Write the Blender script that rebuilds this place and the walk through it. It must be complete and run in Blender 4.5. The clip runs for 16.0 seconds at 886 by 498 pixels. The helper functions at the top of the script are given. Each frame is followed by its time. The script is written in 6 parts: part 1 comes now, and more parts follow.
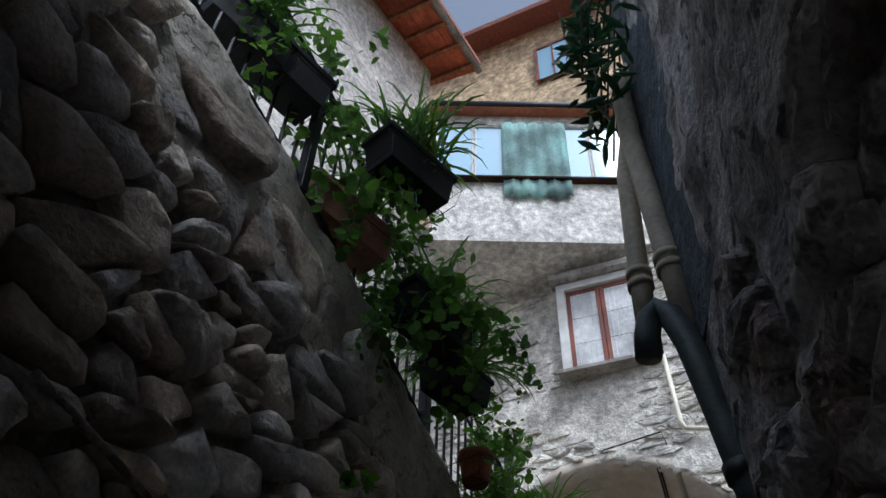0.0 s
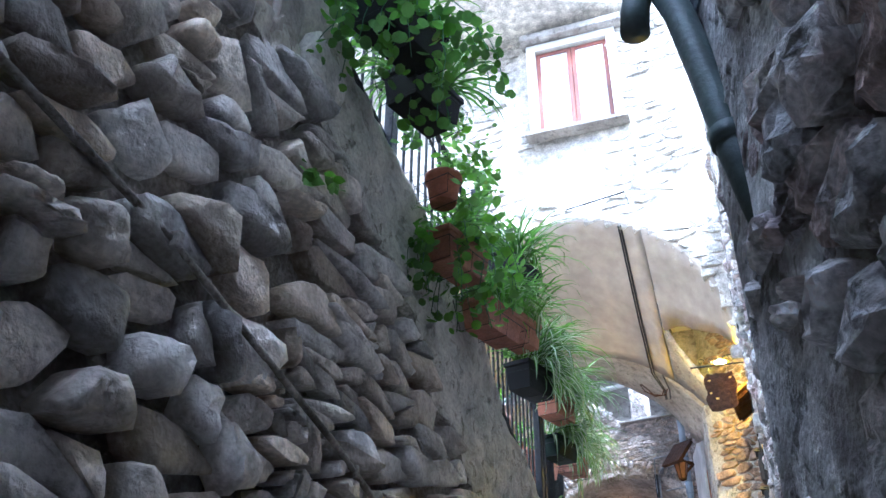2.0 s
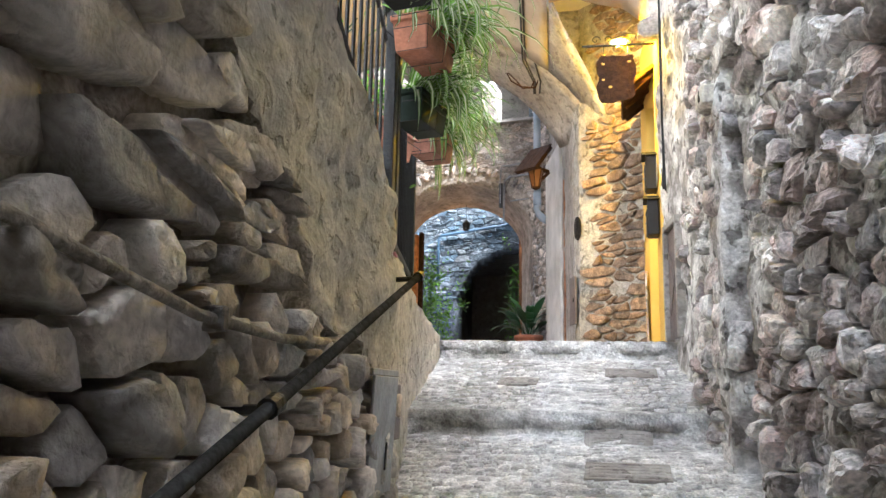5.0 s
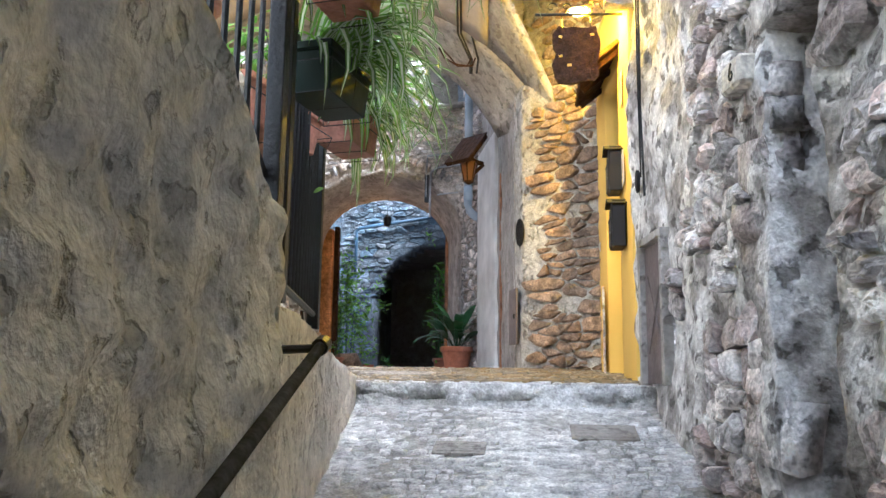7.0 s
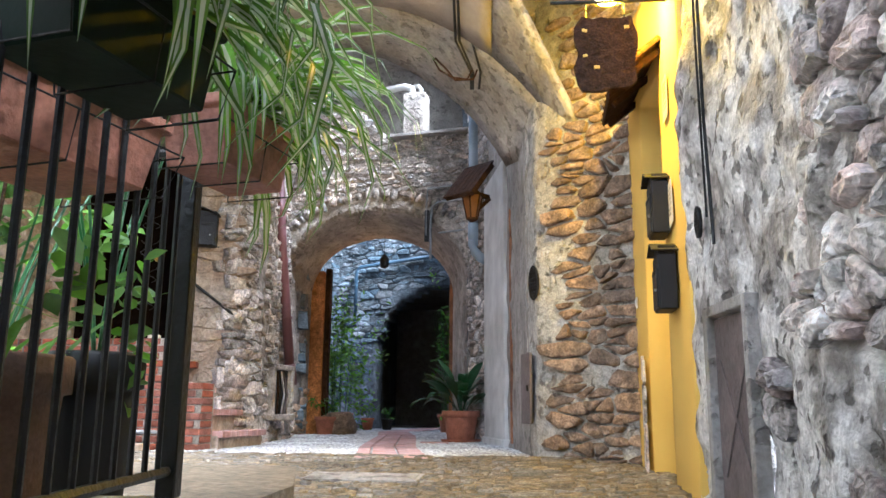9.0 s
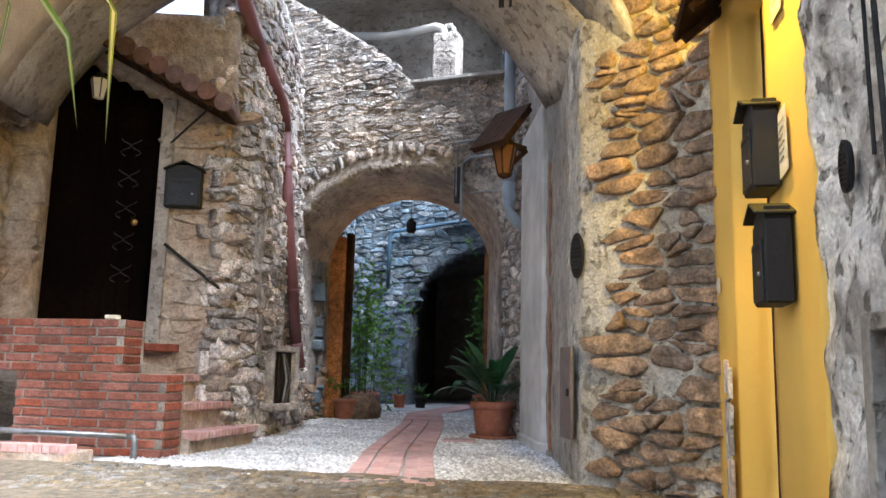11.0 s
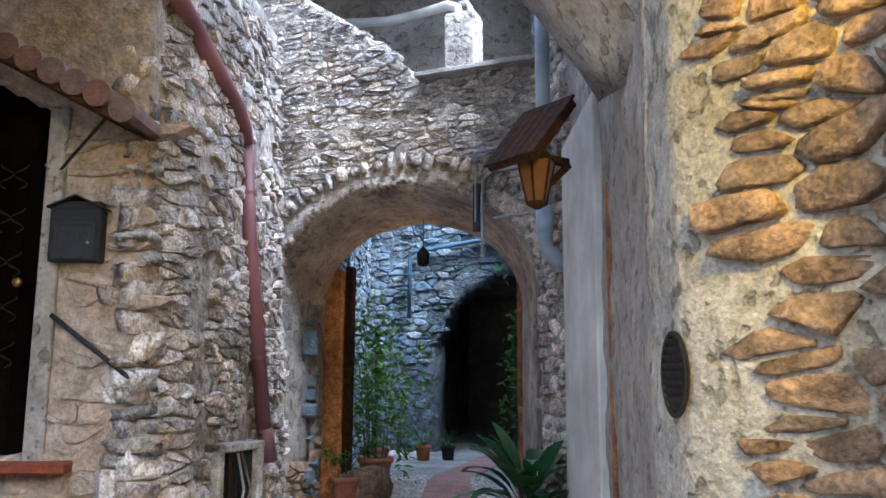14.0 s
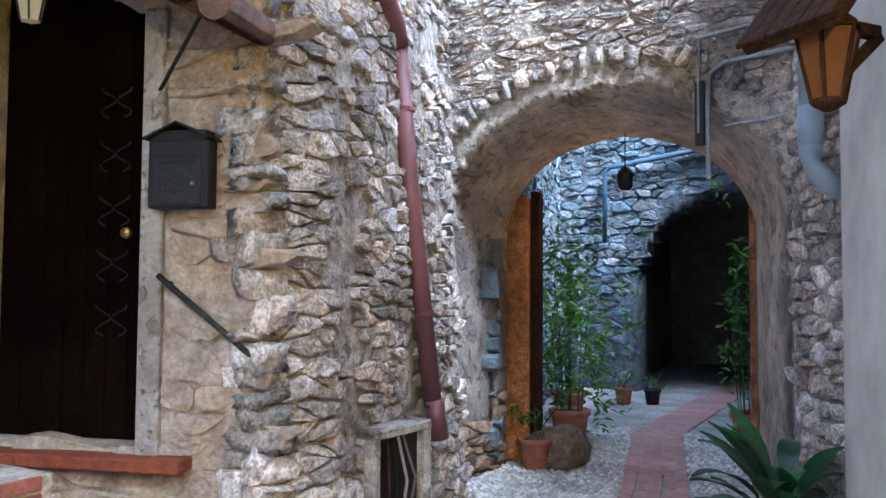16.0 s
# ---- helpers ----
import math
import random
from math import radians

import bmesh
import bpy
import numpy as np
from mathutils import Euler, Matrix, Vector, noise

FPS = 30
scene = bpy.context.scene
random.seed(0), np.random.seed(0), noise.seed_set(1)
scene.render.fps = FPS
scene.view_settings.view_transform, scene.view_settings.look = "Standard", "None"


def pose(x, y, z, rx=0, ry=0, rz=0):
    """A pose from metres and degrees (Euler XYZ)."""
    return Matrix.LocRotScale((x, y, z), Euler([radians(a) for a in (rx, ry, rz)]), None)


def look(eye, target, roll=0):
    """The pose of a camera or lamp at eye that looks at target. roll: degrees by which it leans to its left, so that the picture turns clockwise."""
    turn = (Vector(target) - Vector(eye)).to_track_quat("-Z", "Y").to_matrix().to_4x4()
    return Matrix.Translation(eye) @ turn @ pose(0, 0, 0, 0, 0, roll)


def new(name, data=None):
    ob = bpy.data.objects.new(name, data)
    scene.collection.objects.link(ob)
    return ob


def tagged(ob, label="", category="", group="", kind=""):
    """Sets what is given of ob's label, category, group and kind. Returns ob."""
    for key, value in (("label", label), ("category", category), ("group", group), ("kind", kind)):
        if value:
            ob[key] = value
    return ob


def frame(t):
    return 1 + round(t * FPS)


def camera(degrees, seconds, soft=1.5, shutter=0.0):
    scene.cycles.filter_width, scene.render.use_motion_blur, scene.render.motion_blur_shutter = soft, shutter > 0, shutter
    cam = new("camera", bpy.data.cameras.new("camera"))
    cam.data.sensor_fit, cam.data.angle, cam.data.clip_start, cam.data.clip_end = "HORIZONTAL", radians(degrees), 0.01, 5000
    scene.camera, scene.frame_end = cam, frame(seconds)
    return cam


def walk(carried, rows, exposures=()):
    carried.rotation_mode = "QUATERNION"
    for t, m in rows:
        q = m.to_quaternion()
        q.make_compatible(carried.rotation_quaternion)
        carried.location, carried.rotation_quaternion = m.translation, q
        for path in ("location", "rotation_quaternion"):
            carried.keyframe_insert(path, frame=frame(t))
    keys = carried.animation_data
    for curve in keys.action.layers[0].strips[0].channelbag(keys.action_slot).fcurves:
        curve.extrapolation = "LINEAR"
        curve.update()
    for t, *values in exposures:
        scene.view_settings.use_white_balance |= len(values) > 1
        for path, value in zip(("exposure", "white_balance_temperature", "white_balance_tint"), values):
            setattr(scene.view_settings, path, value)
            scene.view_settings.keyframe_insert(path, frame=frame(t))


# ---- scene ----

cam = camera(57.8, 16.0)
PATH = [
    (0, (1.135, -4.185, -0.887), (0.458, -2.956, 0.538), 2.4),
    (0.5, (1.125, -4.196, -0.882), (0.493, -3.052, 0.632), 2.4),
    (1, (1.099, -4.199, -0.895), (0.466, -3.053, 0.617), 2.6),
    (1.5, (1.036, -4.094, -0.953), (0.347, -2.76, 0.368), 2.7),
    (2, (0.958, -3.851, -1.039), (0.221, -2.287, -0.035), 0.7),
    (2.5, (0.82, -3.444, -1.1), (0.069, -1.753, -0.342), -0.9),
    (3, (0.662, -3.126, -1.165), (-0.091, -1.363, -0.597), 0.5),
    (3.5, (0.351, -2.629, -0.921), (-0.344, -0.796, -0.526), 0.1),
    (4, (0.305, -2.225, -0.791), (-0.291, -0.343, -0.47), 0.0),
    (4.5, (0.248, -1.807, -0.631), (-0.276, 0.092, -0.287), 0.2),
    (5, (0.031, -1.366, -0.589), (-0.398, 0.555, -0.235), 1.0),
    (5.2, (-0.055, -1.19, -0.466), (-0.44, 0.741, -0.111), 1.1),
    (7.3, (-0.316, 0.307, -0.087), (-0.532, 2.269, 0.235), 0.9),
    (7.5, (-0.321, 0.448, -0.059), (-0.526, 2.409, 0.277), 1.1),
    (8, (-0.275, 0.92, 0.133), (-0.463, 2.879, 0.494), 1.2),
    (8.5, (-0.297, 1.297, 0.198), (-0.524, 3.247, 0.583), 0.9),
    (9, (-0.339, 1.734, 0.357), (-0.6, 3.676, 0.76), 0.5),
    (9.5, (-0.271, 2.165, 0.414), (-0.576, 4.107, 0.781), 0.8),
    (9.7, (-0.257, 2.31, 0.453), (-0.587, 4.253, 0.791), 1.1),
    (11.8, (-0.456, 4.009, 0.857), (-0.845, 5.95, 1.147), 1.3),
    (12, (-0.487, 4.194, 0.915), (-0.865, 6.138, 1.192), 1.0),
    (12.5, (-0.47, 4.577, 0.992), (-0.847, 6.522, 1.259), 0.6),
    (13, (-0.411, 4.931, 1.207), (-0.834, 6.868, 1.464), 1.0),
    (13.5, (-0.476, 5.293, 1.295), (-0.927, 7.217, 1.606), 0.9),
    (14, (-0.573, 5.652, 1.459), (-1.052, 7.568, 1.772), 0.3),
    (14.5, (-0.676, 6.118, 1.472), (-1.244, 8.021, 1.716), 0.2),
    (15, (-0.747, 6.461, 1.607), (-1.451, 8.326, 1.762), 0.3),
    (15.5, (-0.933, 6.851, 1.621), (-1.725, 8.684, 1.732), 0.3),
    (16, (-1.087, 7.129, 1.798), (-2.011, 8.901, 1.893), 0.4),
]
EXPOSURES = [(0, -0.4, 5200, 9), (1.0, -0.35, 5200, 9), (1.6, 0.9, 5000, 8), (2.1, 2.6, 4500, 10), (2.6, 2.75, 4900, 10), (3.2, 2.8, 5900, 9), (5.0, 2.65, 5600, 8), (8, 2.15, 5050, 8), (10.5, 1.8, 5300, 8), (13, 1.65, 5050, 8), (15, 1.95, 4780, 8), (16, 2.0, 4780, 8)]
walk(cam, [(t, look(eye, target, roll)) for t, eye, target, roll in PATH], EXPOSURES)

# ---- light ----
world = bpy.data.worlds.new("sky")
scene.world = world
world.use_nodes = True
wn = world.node_tree
sky = wn.nodes.new("ShaderNodeTexSky")
sky.sky_type, sky.sun_disc = "NISHITA", False
sky.sun_elevation, sky.sun_rotation = radians(52), radians(128)
sky.air_density, sky.dust_density, sky.ozone_density = 0.8, 5.0, 0.3
haze = wn.nodes.new("ShaderNodeHueSaturation")
haze.inputs["Saturation"].default_value, haze.inputs["Value"].default_value = 0.4, 1.5
wn.links.new(sky.outputs[0], haze.inputs["Color"])
wn.links.new(haze.outputs[0], wn.nodes["Background"].inputs[0])
wn.nodes["Background"].inputs[1].default_value = 0.15


def lamp(name, kind, place, power, colour, size=0.05, target=None):
    data = bpy.data.lights.new(name, kind)
    data.energy, data.color = power, colour
    if kind == "SUN":
        data.angle = size
    else:
        data.shadow_soft_size = size
    ob = new(name, data)
    ob.matrix_world = look(place, target) if target else Matrix.Translation(place)
    return ob


# Sun from behind the houses: it only reaches the upper walls.
lamp("sun", "SUN", (13, -10, 21), 2.3, (1.0, 0.94, 0.86), radians(12), (0, 0, 0))
lamp("vault_lamp_bulb_light", "POINT", (0.12, 6.62, 2.95), 80, (1.0, 0.56, 0.0), 0.04)
lamp("archway_lantern_light", "POINT", (-3.3, 15.1, 2.6), 2.2, (1.0, 0.45, 0.12), 0.05)


# ---- materials ----
def material(name, colour, rough=0.8, vary=0.25, grain=8.0, bump=0.3, fine=60.0, metal=0.0, second=None, spread=0.0, stain=0.0,
             bump_scale=None, patch=1.5, leaf=0.0, lo=0.4, hi=0.62, pits=0.0):
    """A procedural surface: base colour, blotches towards a second colour, grain, bump, and a spread from piece to piece."""
    m = bpy.data.materials.new(name)
    m.use_nodes = True
    nt = m.node_tree
    n, l = nt.nodes, nt.links
    bsdf = n["Principled BSDF"]
    bsdf.inputs["Roughness"].default_value = rough
    bsdf.inputs["Metallic"].default_value = metal
    geo = n.new("ShaderNodeNewGeometry")
    info = n.new("ShaderNodeObjectInfo")
    place = geo.outputs["Position"]

    def noise_tex(scale, detail=4.0):
        t = n.new("ShaderNodeTexNoise")
        t.inputs["Scale"].default_value, t.inputs["Detail"].default_value = scale, detail
        l.new(place, t.inputs["Vector"])
        return t.outputs[0]

    def ramp(src, lo, hi):
        r = n.new("ShaderNodeMapRange")
        r.inputs[1].default_value, r.inputs[2].default_value = lo, hi
        l.new(src, r.inputs[0])
        return r.outputs[0]

    def mix(fac, a, b, blend="MIX"):
        x = n.new("ShaderNodeMix")
        x.data_type, x.blend_type = "RGBA", blend
        if isinstance(fac, float):
            x.inputs[0].default_value = fac
        else:
            l.new(fac, x.inputs[0])
        for v, s in ((a, x.inputs[6]), (b, x.inputs[7])):
            if isinstance(v, tuple):
                s.default_value = (*v, 1)
            else:
                l.new(v, s)
        return x.outputs[2]

    second = second or tuple(c * 0.55 for c in colour)
    col = mix(ramp(noise_tex(patch, 6.0), lo, hi), colour, second)
    col = mix(vary, col, mix(ramp(noise_tex(grain, 5.0), 0.35, 0.7), (0.25, 0.25, 0.25), (1.5, 1.5, 1.5)), "MULTIPLY")
    if vary >= 0.3 and not leaf:
        col = mix(min(1.0, vary * 0.75), col, mix(ramp(noise_tex(fine * 0.8, 8.0), 0.36, 0.62), (0.5, 0.5, 0.5), (1.6, 1.6, 1.6)), "MULTIPLY")
    if stain:
        col = mix(ramp(noise_tex(0.7, 5.0), 0.52, 0.75), col, mix(stain, col, (0.03, 0.03, 0.028)))
    pit = None
    if pits:
        pit = ramp(noise_tex(11.0, 8.0), 0.57, 0.63)
        col = mix(pit, col, mix(pits, col, (0.07, 0.06, 0.05)))
    if spread:
        add = n.new("ShaderNodeMath")
        add.operation = "ADD"
        l.new(info.outputs["Random"], add.inputs[0])
        l.new(geo.outputs["Random Per Island"], add.inputs[1])
        fr = n.new("ShaderNodeMath")
        fr.operation = "FRACT"
        l.new(add.outputs[0], fr.inputs[0])
        hue = n.new("ShaderNodeHueSaturation")
        l.new(col, hue.inputs["Color"])
        l.new(ramp(fr.outputs[0], -1.0, 1.0), hue.inputs["Saturation"])
        hue.inputs["Saturation"].default_value = 1.0
        v = n.new("ShaderNodeMapRange")
        v.inputs[3].default_value, v.inputs[4].default_value = 1 - spread, 1 + spread
        l.new(fr.outputs[0], v.inputs[0])
        l.new(v.outputs[0], hue.inputs["Value"])
        s = n.new("ShaderNodeMapRange")
        m7 = n.new("ShaderNodeMath")
        m7.operation = "MULTIPLY"
        m7.inputs[1].default_value = 7.31
        l.new(fr.outputs[0], m7.inputs[0])
        f2 = n.new("ShaderNodeMath")
        f2.operation = "FRACT"
        l.new(m7.outputs[0], f2.inputs[0])
        s.inputs[3].default_value, s.inputs[4].default_value = (0.4, 1.45) if spread >= 0.3 and not leaf else (0.85, 1.1)
        l.new(f2.outputs[0], s.inputs[0])
        l.new(s.outputs[0], hue.inputs["Saturation"])
        col = hue.outputs[0]
    l.new(col, bsdf.inputs["Base Color"])
    if bump:
        b1 = n.new("ShaderNodeBump")
        b1.inputs["Strength"].default_value, b1.inputs["Distance"].default_value = min(1.0, bump * 1.3), 0.028
        l.new(noise_tex(bump_scale or grain * 2, 6.0), b1.inputs["Height"])
        b2 = n.new("ShaderNodeBump")
        b2.inputs["Strength"].default_value, b2.inputs["Distance"].default_value = min(1.0, bump * 1.3), 0.008
        l.new(noise_tex(fine, 6.0), b2.inputs["Height"])
        l.new(b1.outputs[0], b2.inputs["Normal"])
        if pit:
            b3 = n.new("ShaderNodeBump")
            b3.invert = True
            b3.inputs["Strength"].default_value, b3.inputs["Distance"].default_value = 0.8, 0.02
            l.new(pit, b3.inputs["Height"])
            l.new(b2.outputs[0], b3.inputs["Normal"])
            l.new(b3.outputs[0], bsdf.inputs["Normal"])
        else:
            l.new(b2.outputs[0], bsdf.inputs["Normal"])
    if leaf:
        t = n.new("ShaderNodeBsdfTranslucent")
        l.new(col, t.inputs[0])
        ms = n.new("ShaderNodeMixShader")
        ms.inputs[0].default_value = leaf
        l.new(bsdf.outputs[0], ms.inputs[1])
        l.new(t.outputs[0], ms.inputs[2])
        l.new(ms.outputs[0], n["Material Output"].inputs[0])
    return m


def glow(name, colour, strength):
    m = bpy.data.materials.new(name)
    m.use_nodes = True
    b = m.node_tree.nodes["Principled BSDF"]
    b.inputs["Emission Color"].default_value = (*colour, 1)
    b.inputs["Emission Strength"].default_value = strength
    return m


STONE_L = material("alley_stone", (0.60, 0.535, 0.45), 0.8, 0.34, 7, 1.0, 55, second=(0.46, 0.405, 0.35), spread=0.42, patch=3.0, stain=0.3)
MORTAR_L = material("alley_mortar", (0.42, 0.375, 0.32), 0.9, 0.5, 9, 0.9, 70, second=(0.16, 0.145, 0.125), stain=0.4)
PLASTER_L = material("old_lime_render", (0.58, 0.54, 0.46), 0.88, 0.3, 8, 0.6, 60, second=(0.46, 0.43, 0.36), stain=0.25, pits=0.3)
STONE_R = material("pale_limestone", (0.74, 0.70, 0.68), 0.85, 0.5, 12, 0.9, 60, second=(0.46, 0.39, 0.37), spread=0.4, patch=3.0, lo=0.46, hi=0.56, pits=0.5)
MORTAR_R = material("grey_render", (0.74, 0.72, 0.70), 0.9, 0.35, 13, 1.0, 60, second=(0.34, 0.315, 0.295), stain=0.35, patch=3.5, lo=0.46, hi=0.57, pits=0.75)
STONE_P = material("warm_stone", (0.33, 0.225, 0.145), 0.8, 0.55, 12, 0.9, 60, second=(0.2, 0.14, 0.095), spread=0.29, patch=5)
MORTAR_P = material("pointing_mortar", (0.50, 0.48, 0.43), 0.9, 0.4, 12, 0.9, 70, second=(0.33, 0.30, 0.25), pits=0.5)
STONE_A = material("pink_grey_stone", (0.64, 0.575, 0.52), 0.85, 0.6, 12, 0.8, 60, second=(0.36, 0.31, 0.27), spread=0.4)
MORTAR_A = material("pale_mortar", (0.58, 0.525, 0.46), 0.9, 0.5, 10, 0.9, 70, second=(0.31, 0.275, 0.24), pits=0.5)
# Yard stone and its mortar: the blue of skylit shade is in the colour.
STONE_B = material("blue_shade_stone", (0.17, 0.215, 0.255), 0.85, 0.5, 9, 0.7, 60, second=(0.10, 0.125, 0.15), spread=0.3)
MORTAR_B = material("blue_shade_mortar", (0.14, 0.165, 0.19), 0.9, 0.5, 10, 0.9, 70)
STONE_F = material("white_stone", (0.62, 0.58, 0.50), 0.85, 0.5, 8, 0.9, 50, second=(0.42, 0.39, 0.34), spread=0.25)
BEIGE = material("beige_plaster", (0.44, 0.375, 0.30), 0.9, 0.2, 5, 0.35, 40, second=(0.42, 0.36, 0.29), stain=0.25)
GREYPL = material("grey_plaster", (0.38, 0.355, 0.325), 0.9, 0.3, 5, 0.6, 40, second=(0.28, 0.25, 0.215), stain=0.35, pits=0.4)
HOUSEPL = material("house_wash", (0.42, 0.36, 0.30), 0.9, 0.4, 8, 0.7, 45, second=(0.38, 0.28, 0.20), stain=0.2)
YELLOW = material("yellow_paint", (0.75, 0.50, 0.10), 0.7, 0.1, 3, 0.15, 40, second=(0.68, 0.45, 0.09))
CREAM = material("cream_paint", (0.72, 0.66, 0.52), 0.7, 0.15, 4, 0.2, 40, second=(0.62, 0.57, 0.45))
WHITE = material("white_wash", (0.66, 0.64, 0.60), 0.8, 0.2, 4, 0.3, 40, second=(0.54, 0.52, 0.48))
COBBLE = material("cobble", (0.66, 0.645, 0.62), 0.8, 0.5, 16, 0.6, 80, second=(0.5, 0.485, 0.465), spread=0.28)
PAVE = material("worn_paving", (0.72, 0.71, 0.69), 0.85, 0.5, 16, 0.8, 90, second=(0.32, 0.30, 0.27), stain=0.35)
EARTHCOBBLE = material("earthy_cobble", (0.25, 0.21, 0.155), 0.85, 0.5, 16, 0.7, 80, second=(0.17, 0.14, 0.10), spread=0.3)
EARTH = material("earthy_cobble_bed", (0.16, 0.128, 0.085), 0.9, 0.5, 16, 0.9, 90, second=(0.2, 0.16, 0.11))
GRAVEL = material("pebble_bed", (0.58, 0.58, 0.58), 0.85, 0.55, 22, 1.0, 110, second=(0.36, 0.36, 0.36))
BRICKRED = material("red_brick", (0.25, 0.075, 0.042), 0.8, 0.35, 14, 0.4, 90, second=(0.22, 0.075, 0.045), spread=0.25)
PAVER = material("red_paver", (0.55, 0.34, 0.31), 0.8, 0.25, 14, 0.3, 90, second=(0.47, 0.28, 0.25), spread=0.12)
TERRA = material("terracotta", (0.46, 0.17, 0.09), 0.75, 0.3, 12, 0.3, 80, second=(0.34, 0.13, 0.08), spread=0.15)
IRON = material("black_iron", (0.006, 0.006, 0.007), 0.5, 0.3, 20, 0.2, 90)
RAILM = material("grey_iron", (0.05, 0.05, 0.05), 0.6, 0.4, 20, 0.2, 90)
WOOD = material("dark_wood", (0.055, 0.028, 0.016), 0.75, 0.5, 18, 0.5, 90, second=(0.03, 0.017, 0.011))
DOORWOOD = material("door_wood", (0.008, 0.005, 0.004), 0.6, 0.4, 18, 0.3, 90)
HATCHM = material("grey_brown_hatch_paint", (0.16, 0.13, 0.12), 0.55, 0.3, 10, 0.2, 60, second=(0.12, 0.095, 0.09))
RAILM.node_tree.nodes["Principled BSDF"].inputs["Specular IOR Level"].default_value = 0.0
WOOD.node_tree.nodes["Principled BSDF"].inputs["Specular IOR Level"].default_value = 0.1
DOORWOOD.node_tree.nodes["Principled BSDF"].inputs["Specular IOR Level"].default_value = 0.0
YARDPIPE = material("blue_pipe", (0.07, 0.13, 0.2), 0.45, 0.2, 6, 0.1, 50)
PVC = material("grey_blue_plastic", (0.45, 0.55, 0.66), 0.4, 0.1, 5, 0.05, 40)
MAROON = material("maroon_pipe", (0.27, 0.115, 0.125), 0.4, 0.2, 6, 0.1, 50)
PIPEG = material("green_grey_pipe", (0.10, 0.13, 0.12), 0.5, 0.3, 8, 0.2, 50)
PIPEC = material("cream_pipe", (0.66, 0.58, 0.42), 0.6, 0.3, 6, 0.15, 50)
LEAF = material("leaf", (0.11, 0.24, 0.035), 0.45, 0.3, 20, 0.1, 60, second=(0.16, 0.32, 0.045), spread=0.35, leaf=0.6)
LEAFD = material("dark_leaf", (0.04, 0.15, 0.05), 0.3, 0.3, 20, 0.1, 60, second=(0.02, 0.07, 0.03), spread=0.3, leaf=0.2)
LEAFP = material("pale_striped_leaf", (0.48, 0.60, 0.38), 0.45, 0.3, 30, 0.1, 60, second=(0.16, 0.36, 0.10), spread=0.3, leaf=0.4, lo=0.47, hi=0.53)
STRIPE = material("white_leaf_stripe", (0.68, 0.76, 0.58), 0.45, 0.15, 30, 0.05, 60, leaf=0.4)
SOIL = material("soil", (0.05, 0.035, 0.025), 0.95, 0.4, 30, 0.6, 90)
GREENPL = material("dark_green_plastic", (0.008, 0.02, 0.013), 0.5, 0.1, 10, 0.05, 50)
GREENPL.node_tree.nodes["Principled BSDF"].inputs["Specular IOR Level"].default_value = 0.15
TIN = material("galvanised", (0.35, 0.36, 0.37), 0.4, 0.3, 8, 0.1, 50, metal=0.7)
BLACK = material("black_metal_paint", (0.004, 0.004, 0.005), 0.65, 0.2, 10, 0.1, 50)
BULB = glow("lit_bulb", (1.0, 0.75, 0.3), 25)
REDWOOD = material("red_brown_frame", (0.24, 0.07, 0.04), 0.55, 0.2, 12, 0.2, 60)
CURTAIN = material("white_curtain", (0.75, 0.74, 0.72), 0.9, 0.2, 14, 0.2, 60)
GREENMESH = material("pale_green_net", (0.6, 0.82, 0.76), 0.9, 0.2, 20, 0.2, 60, leaf=0.6)
EAVE = material("eave_terracotta", (0.50, 0.14, 0.06), 0.8, 0.3, 8, 0.3, 60)
# Upper house stone with the gold of sunlight mixed into its colour.
SUNGOLD = material("sun_gold_stone", (0.62, 0.46, 0.26), 0.85, 0.6, 4, 0.8, 12, second=(0.42, 0.30, 0.17))
OLDTILE = material("mossy_old_tile", (0.17, 0.085, 0.055), 0.85, 0.4, 12, 0.3, 80, second=(0.14, 0.08, 0.06), spread=0.2)
RAFTER = material("eave_timber", (0.36, 0.15, 0.06), 0.75, 0.6, 10, 0.8, 60, second=(0.2, 0.09, 0.045), patch=4)
# Orange lamplight on the arch jamb, given as surface colour.
ORANGE_LIT = material("orange_lit_wash", (0.58, 0.25, 0.08), 0.85, 0.5, 10, 0.8, 50, second=(0.3, 0.12, 0.04))
ARCHPL = material("pale_arch_plaster", (0.50, 0.44, 0.38), 0.9, 0.35, 6, 0.7, 45, second=(0.34, 0.30, 0.27), stain=0.3, patch=1.8, pits=0.4)
GLASS = bpy.data.materials.new("window_glass")
GLASS.use_nodes = True
_g = GLASS.node_tree.nodes["Principled BSDF"]
_g.inputs["Base Color"].default_value = (0.26, 0.42, 0.52, 1)
_g.inputs["Roughness"].default_value = 0.06
_g.inputs["Metallic"].default_value = 0.0


# ---- builders ----
def part(name, bm, mat, parent=None, label="", smooth=False):
    """Links a bmesh, or a mesh, as one object under a thing."""
    if isinstance(bm, bmesh.types.BMesh):
        me = bpy.data.meshes.new(name)
        bm.normal_update()
        bm.to_mesh(me)
        bm.free()
    else:
        me = bm
    if smooth:
        me.shade_smooth()
    if mat and not me.materials:
        me.materials.append(mat)
    ob = new(name, me)
    if parent:
        ob.parent = parent
    if label:
        tagged(ob, label)
    return ob


def thing(name, at, label, category, group="", rz=0.0, kind=""):
    ob = new(name)
    ob.empty_display_size = 0.1
    ob.matrix_world = pose(*at, 0, 0, rz)
    return tagged(ob, label, category, group, kind)


